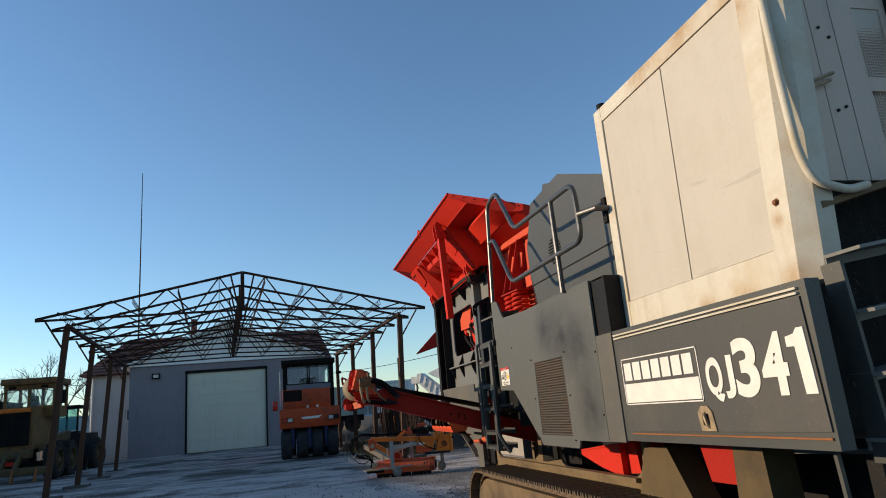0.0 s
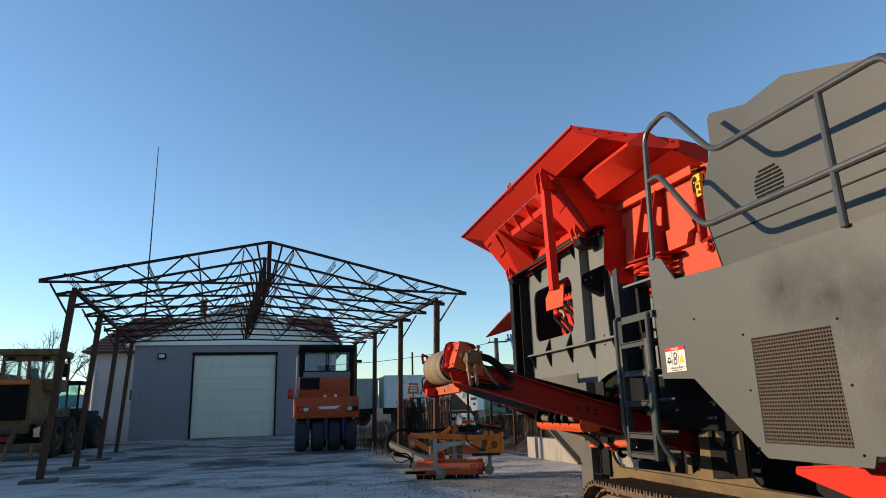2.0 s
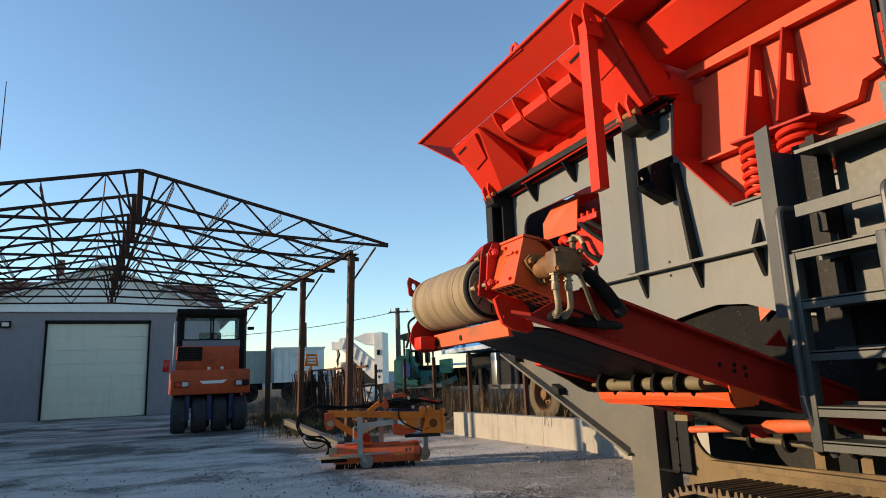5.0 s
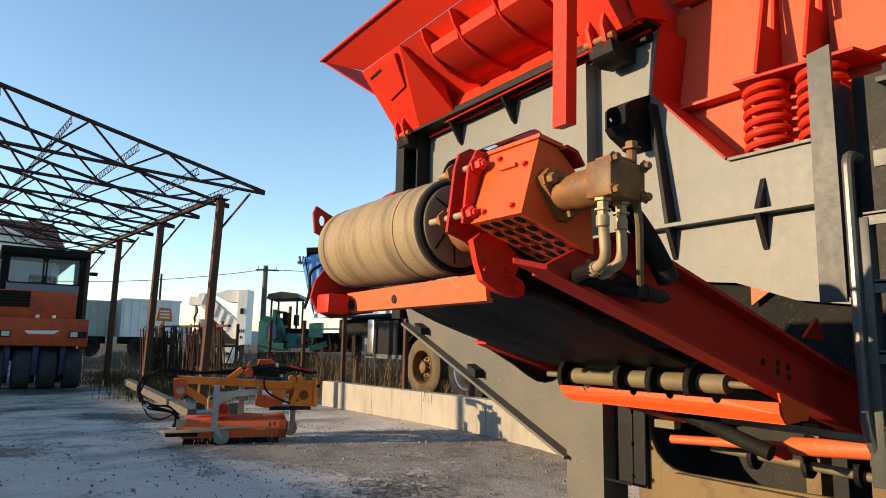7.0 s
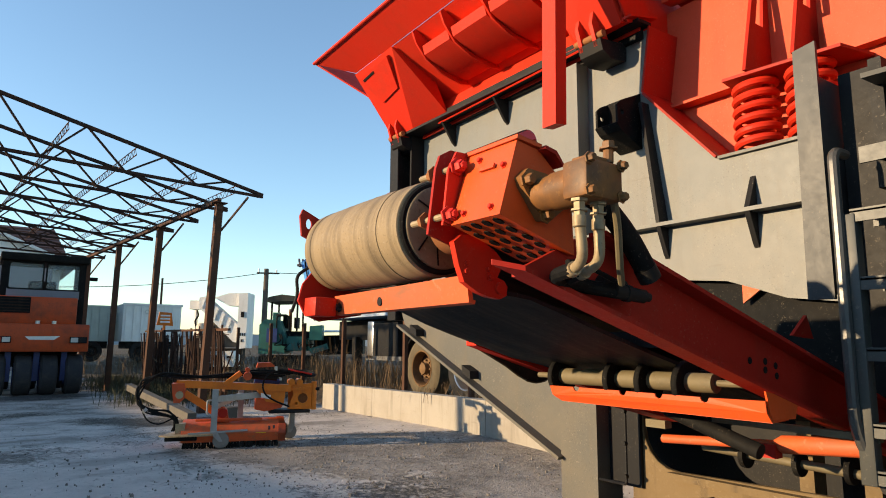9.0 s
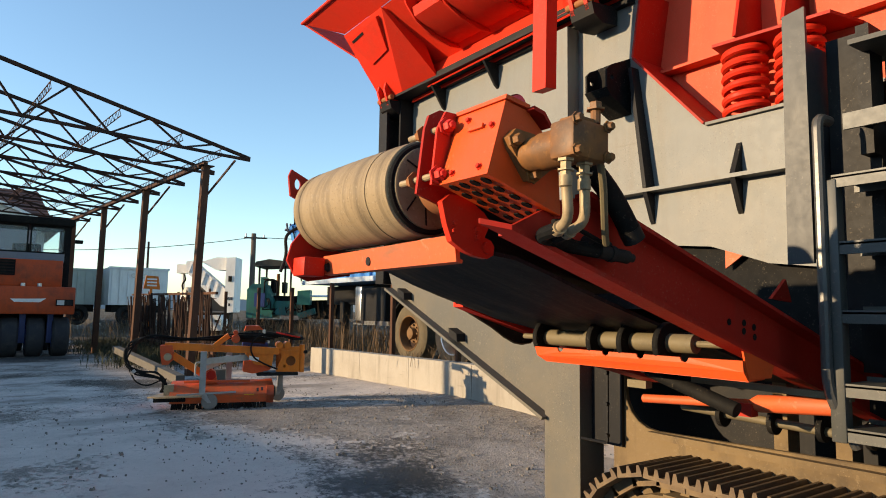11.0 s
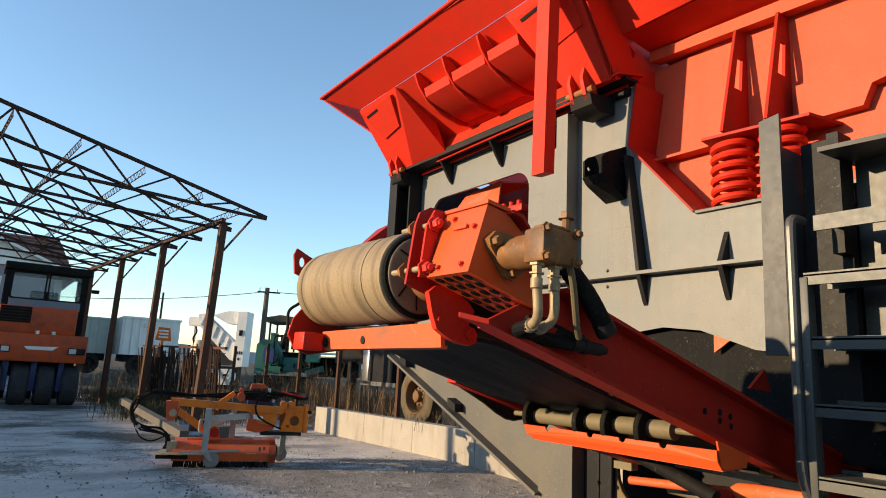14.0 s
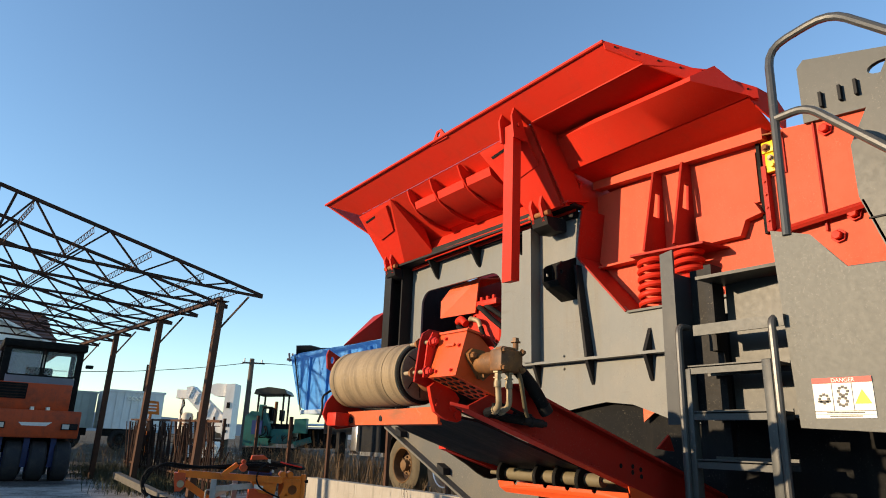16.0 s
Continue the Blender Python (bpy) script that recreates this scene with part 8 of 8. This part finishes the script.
# ---- white milling machine and its conveyor ----
def milling_machine():
    ml = thing("milling_machine", (6.48, 28.18, 0.36), "white road milling machine with a raised conveyor arm", "milling machine", turn=-32.5)
    part("front_case", soften(prism(B(), "y", [(0.44, 2.58), (0.74, 2.60), (0.73, 0.75), (0.50, 0.72), (0.42, 1.00)], 0.0, 0.9), 0.03), WHITE, ml)
    part("case_window", box(B(), 0.53, 0.64, -0.02, -0.002, 1.77, 1.96), BLACK, ml)
    for k in range(4):
        part("lettering_bar", box(B(), 0.47 + k * 0.062, 0.505 + k * 0.062, -0.012, -0.002, 1.15, 1.25), DECALK, ml)
    part("case_mark", box(B(), 0.56, 0.62, -0.012, -0.002, 0.95, 1.04), DECALK, ml)
    arm = part("conveyor_arm", soften(prism(B(), "y", [(-0.92, 2.43), (-0.72, 2.47), (0.43, 1.50), (0.43, 0.92), (0.28, 0.95), (-0.92, 2.10)], 0.1, 0.6), 0.02), WHITE, ml)
    for k in range(5):
        u = k / 5
        part("arm_rib", bar(B(), (-0.82 + 1.1 * u, 0.09, 2.06 - 1.0 * u), (-0.70 + 1.1 * u, 0.09, 2.42 - 0.9 * u), 0.03, 0.04, (0, 1, 0)), WHITE, arm)
    part("upper_boom", soften(prism(B(), "y", [(-0.45, 2.44), (0.05, 2.60), (0.46, 2.60), (0.46, 2.16), (0.02, 2.18)], 0.2, 0.8), 0.02), WHITE, ml)
    part("belt_cover", soften(prism(B(), "y", [(-0.50, 0.77), (-0.52, 1.60), (-0.30, 1.72), (0.40, 0.90), (0.40, 0.77)], 0.3, 0.9), 0.02), paint("dull_brown_grey", (0.10, 0.085, 0.07)), ml)
    part("tank", soften(lathe(B(), (-0.80, 0.2, 0.73), (0, 0, 1), [(0, 0.16), (0.03, 0.20), (0.72, 0.20), (0.82, 0.16), (0.85, 0.07)], 24), 0.004), CREAM, ml)
    part("tank_band", lathe(B(), (-0.80, 0.2, 1.17), (0, 0, 1), [(0, 0.201), (0.0, 0.212), (0.04, 0.212), (0.04, 0.201)], 24), RUST, ml)
    part("control_box", soften(box(B(), -1.36, -0.86, 0.5, 0.9, 2.06, 2.36), 0.03), WHITE, ml)
    part("control_stalk", tube(B(), rounded([(-1.16, 0.6, 0.96), (-1.16, 0.6, 2.12), (-1.35, 0.6, 2.20)], 0.1), 0.06, 8), WHITE, ml)
    part("hose", tube(B(), rounded([(-1.08, 0.45, 2.02), (-1.00, 0.4, 1.83), (-1.12, 0.35, 1.65), (-1.04, 0.35, 1.42)], 0.1), 0.03, 6), BLACK, ml)
    part("tail_unit", soften(prism(B(), "y", [(-0.33, 0.16), (-0.29, 0.54), (-0.08, 0.64), (0.50, 0.66), (0.62, 0.50), (0.62, 0.16)], -1.0, -0.2), 0.05), WHITE, ml)
    part("tail_window", box(B(), -0.06, 0.10, -1.02, -1.002, 0.39, 0.52), BLACK, ml)
    part("tail_lamp", box(B(), 0.42, 0.52, -1.02, -1.002, 0.43, 0.50), BLACK, ml)
    part("tail_base", soften(box(B(), -0.27, 0.58, -0.95, -0.25, 0.0, 0.16), 0.05), BLACK, ml)
    part("crawler", soften(box(B(), -0.90, 0.60, 0.05, 0.5, 0.0, 0.73), 0.1), BLACK, ml)


milling_machine()
bm = B()
box(bm, 4.55, 4.62, 28.21, 28.24, 0.30, 1.9)
plate(bm, "y", [(4.35, 1.82), (4.85, 1.80), (4.78, 2.22), (4.42, 2.24)], 28.2, 28.25, [rrect(4.45, 4.75, 1.90 + 0.1 * k, 1.95 + 0.1 * k, 0.01, 2) for k in range(3)])
solo("crate_panel", bm, AMBER, "small orange slatted panel on the rack", "panel")


def lorry_body(name, x0, x1, y0, y1, z0, z1, mat, label):
    lb = thing(name, ((x0 + x1) / 2, (y0 + y1) / 2, 0.36), label, "trailer", "parked trailers")
    part("body", soften(box(B(), x0, x1, y0, y1, z0, z1), 0.03), mat, lb)
    n = int((x1 - x0) / 0.35)
    for k in range(n):
        part("rib", box(B(), x0 + 0.1 + k * 0.35, x0 + 0.16 + k * 0.35, y0 - 0.04, y0 - 0.001, z0 + 0.05, z1 - 0.08), mat, lb)
    part("top_rail", box(B(), x0 - 0.05, x1 + 0.05, y0 - 0.06, y0 - 0.002, z1 - 0.07, z1 + 0.03), mat, lb)
    part("chassis", box(B(), x0 + 0.2, x1 - 0.2, y0 + 0.2, y1 - 0.2, z0 - 0.35, z0 - 0.002), BLACK, lb)
    for x in (x0 + 0.9, x1 - 0.9):
        wheel(lb, (x, y0 + 0.25, 0.86), (0, -1, 0), 0.5, 0.3, TYRE, DARK)
    return lb


lorry_body("box_trailer", 2.2, 5.05, 41.6, 44.0, 1.35, 3.05, paint("pale_green_grey", (0.42, 0.47, 0.42), (0.3, 0.3, 0.26), 0.4), "pale green-grey ribbed tipper trailer")
lt = lorry_body("white_trailer", 5.25, 7.9, 40.4, 42.6, 1.35, 3.15, WHITE, "white box trailer with ring marks")
bm = B()
for k in range(3):
    for a in range(14):
        t = 2 * math.pi * a / 14
        c = (6.3 + 0.22 * k + 0.09 * math.cos(t), 2.78 + 0.09 * math.sin(t))
        box(bm, c[0] - 0.02, c[0] + 0.02, 40.33, 40.345, c[1] - 0.02, c[1] + 0.02)
part("ring_mark", bm, SILVER, lt)

# ---- weeds, grass, stones, bare trees ----
def stalks(name, spots, height, material, label, seed, spread=0.25, n=16):
    rnd = random.Random(seed)
    bm = B()
    for x, y, z, k in spots:
        for _ in range(int(n * k)):
            px, py = x + rnd.gauss(0, spread), y + rnd.gauss(0, spread)
            h = height * rnd.uniform(0.4, 1.1) * k
            dx, dy = rnd.gauss(0, 0.22) * h, rnd.gauss(0, 0.22) * h
            w = rnd.uniform(0.004, 0.009)
            a, b, c = Vector((px, py, z - 0.03)), Vector((px + dx * 0.4, py + dy * 0.4, z + h * 0.6)), Vector((px + dx, py + dy, z + h))
            s = Vector((rnd.uniform(-1, 1), rnd.uniform(-1, 1), 0)).normalized() * w
            v = [bm.verts.new(p) for p in (a - s, a + s, b + s * 0.8, b - s * 0.8, c)]
            bm.faces.new((v[0], v[1], v[2], v[3]))
            bm.faces.new((v[3], v[2], v[4]))
            for _ in range(3):
                t = rnd.uniform(0.45, 1.0)
                q = a.lerp(c, t)
                e = q + Vector((rnd.gauss(0, 0.09), rnd.gauss(0, 0.09), rnd.uniform(0.02, 0.12))) * (0.6 + h)
                u = [bm.verts.new(p) for p in (q - s * 0.7, q + s * 0.7, e)]
                bm.faces.new(u)
    return solo(name, bm, material, label, "weeds", kind="stuff", smooth=False)


rnd = random.Random(11)
spots = [(rnd.uniform(5.95, 7.6), rnd.uniform(16.8, 23.5), 0.36, rnd.uniform(0.6, 1.15)) for _ in range(75)]
spots += [(rnd.uniform(5.92, 6.15), rnd.uniform(12.5, 16.6), 0.36, rnd.uniform(0.2, 0.42)) for _ in range(22)]
spots += [(rnd.uniform(5.6, 9.0), rnd.uniform(22.5, 26.0), 0.36, rnd.uniform(0.4, 0.8)) for _ in range(50)]
stalks("dry_weeds", spots, 0.75, WEED, "tall dry brown weeds behind the low wall", 5)
spots = [(rnd.uniform(2.5, 4.9), rnd.uniform(19.5, 30.0), 0.0, rnd.uniform(0.3, 1.0)) for _ in range(120)]
stalks("rough_grass", spots, 0.35, GRASS, "dull green rough grass round the shed posts", 6, 0.3, 48)
spots = [(rnd.uniform(3.6, 4.8), rnd.uniform(19.0, 26.0), 0.0, rnd.uniform(0.5, 1.2)) for _ in range(60)]
spots += [(rnd.uniform(2.6, 10.0), rnd.uniform(30.0, 40.0), 0.1, rnd.uniform(0.5, 1.2)) for _ in range(110)]
stalks("dry_scrub", spots, 0.9, WEED, "brown dry scrub among the steel bars", 9, 0.25, 5)


def gravel():
    rnd = random.Random(21)
    bm = B()
    for _ in range(4200):
        x, y = rnd.uniform(-2.0, 5.3), rnd.uniform(8.2, 17.5)
        if rnd.random() < 0.7:
            x, y = rnd.gauss(3.3, 1.1), rnd.gauss(11.5, 1.8)
        if x > 5.35 or y < 7.6 or (x > 2.1 and y < 8.6):
            continue
        r = 0.003 + 0.012 * rnd.random() ** 2.2 * (2.2 if rnd.random() < 0.05 else 1)
        z = ground_z(x, y)
        ring = [(x + r * rnd.uniform(0.7, 1.2) * math.cos(a), y + r * rnd.uniform(0.7, 1.2) * math.sin(a)) for a in (0.2, 1.4, 2.6, 3.9, 5.1)]
        low = [bm.verts.new((u, v, z - 0.01)) for u, v in ring]
        cap = [bm.verts.new((x + (u - x) * 0.6, y + (v - y) * 0.6, z + r * rnd.uniform(0.5, 1.0))) for u, v in ring]
        bm.faces.new(cap)
        for i in range(5):
            bm.faces.new((low[i], low[(i + 1) % 5], cap[(i + 1) % 5], cap[i]))
    return solo("loose_gravel", bm, paint("dark_stone", (0.15, 0.13, 0.11), (0.30, 0.27, 0.24), 0.7, 0.9, 9), "loose dark gravel strewn over the yard", "gravel", kind="stuff", smooth=False)


gravel()


def bare_tree(x, y, h, seed, label):
    rnd = random.Random(seed)
    tr = thing("bare_tree", (x, y, 0.0), label, "tree")
    bm = B()
    rod(bm, (x, y, 0), (x, y, h * 0.35), 0.03 * h, 7, 0.02 * h)
    part("trunk", bm, BARK, tr)
    bm = B()

    def grow(p, d, length, r, depth):
        q = p + d * length
        hull(bm, ring_pts(p, d, r, 4), ring_pts(q, d, r * 0.6, 4))
        if depth == 0:
            return
        for _ in range(rnd.choice((2, 3, 3))):
            e = (d + Vector((rnd.gauss(0, 0.42), rnd.gauss(0, 0.42), rnd.uniform(-0.05, 0.35)))).normalized()
            grow(p + d * length * rnd.uniform(0.55, 1.0), e, length * rnd.uniform(0.6, 0.85), max(r * 0.6, 0.012), depth - 1)

    for _ in range(5):
        d = Vector((rnd.gauss(0, 0.35), rnd.gauss(0, 0.35), 1)).normalized()
        grow(Vector((x, y, h * rnd.uniform(0.2, 0.35))), d, h * 0.25, 0.012 * h, 4)
    part("crown", bm, BARK, tr)


for i, (x, y, h) in enumerate(((-19, 62, 9.0), (-15.5, 66, 8.0), (-22.5, 60, 7.5), (-14, 58, 4.5), (-25, 62, 6.5), (-11.6, 55, 3.2))):
    bare_tree(x, y, h, 30 + i, "bare winter tree beyond the yard")


def far_hills():
    bm = B()
    pts = []
    for k in range(61):
        a = radians(-80 + 160 * k / 60)
        d = 1500
        h = 26 + 24 * noise.noise((k * 0.21, 0.3, 0)) + 16 * math.exp(-((k - 22) / 5) ** 2)
        pts.append((d * math.sin(a), d * math.cos(a), max(h, 6)))
    low = [bm.verts.new((x, y, -20)) for x, y, z in pts]
    cap = [bm.verts.new(p) for p in pts]
    for i in range(60):
        bm.faces.new((low[i], low[i + 1], cap[i + 1], cap[i]))
    # distance haze is put into the hills' blue-grey base colour
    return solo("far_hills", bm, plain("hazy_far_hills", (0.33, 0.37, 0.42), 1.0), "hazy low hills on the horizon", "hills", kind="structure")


far_hills()
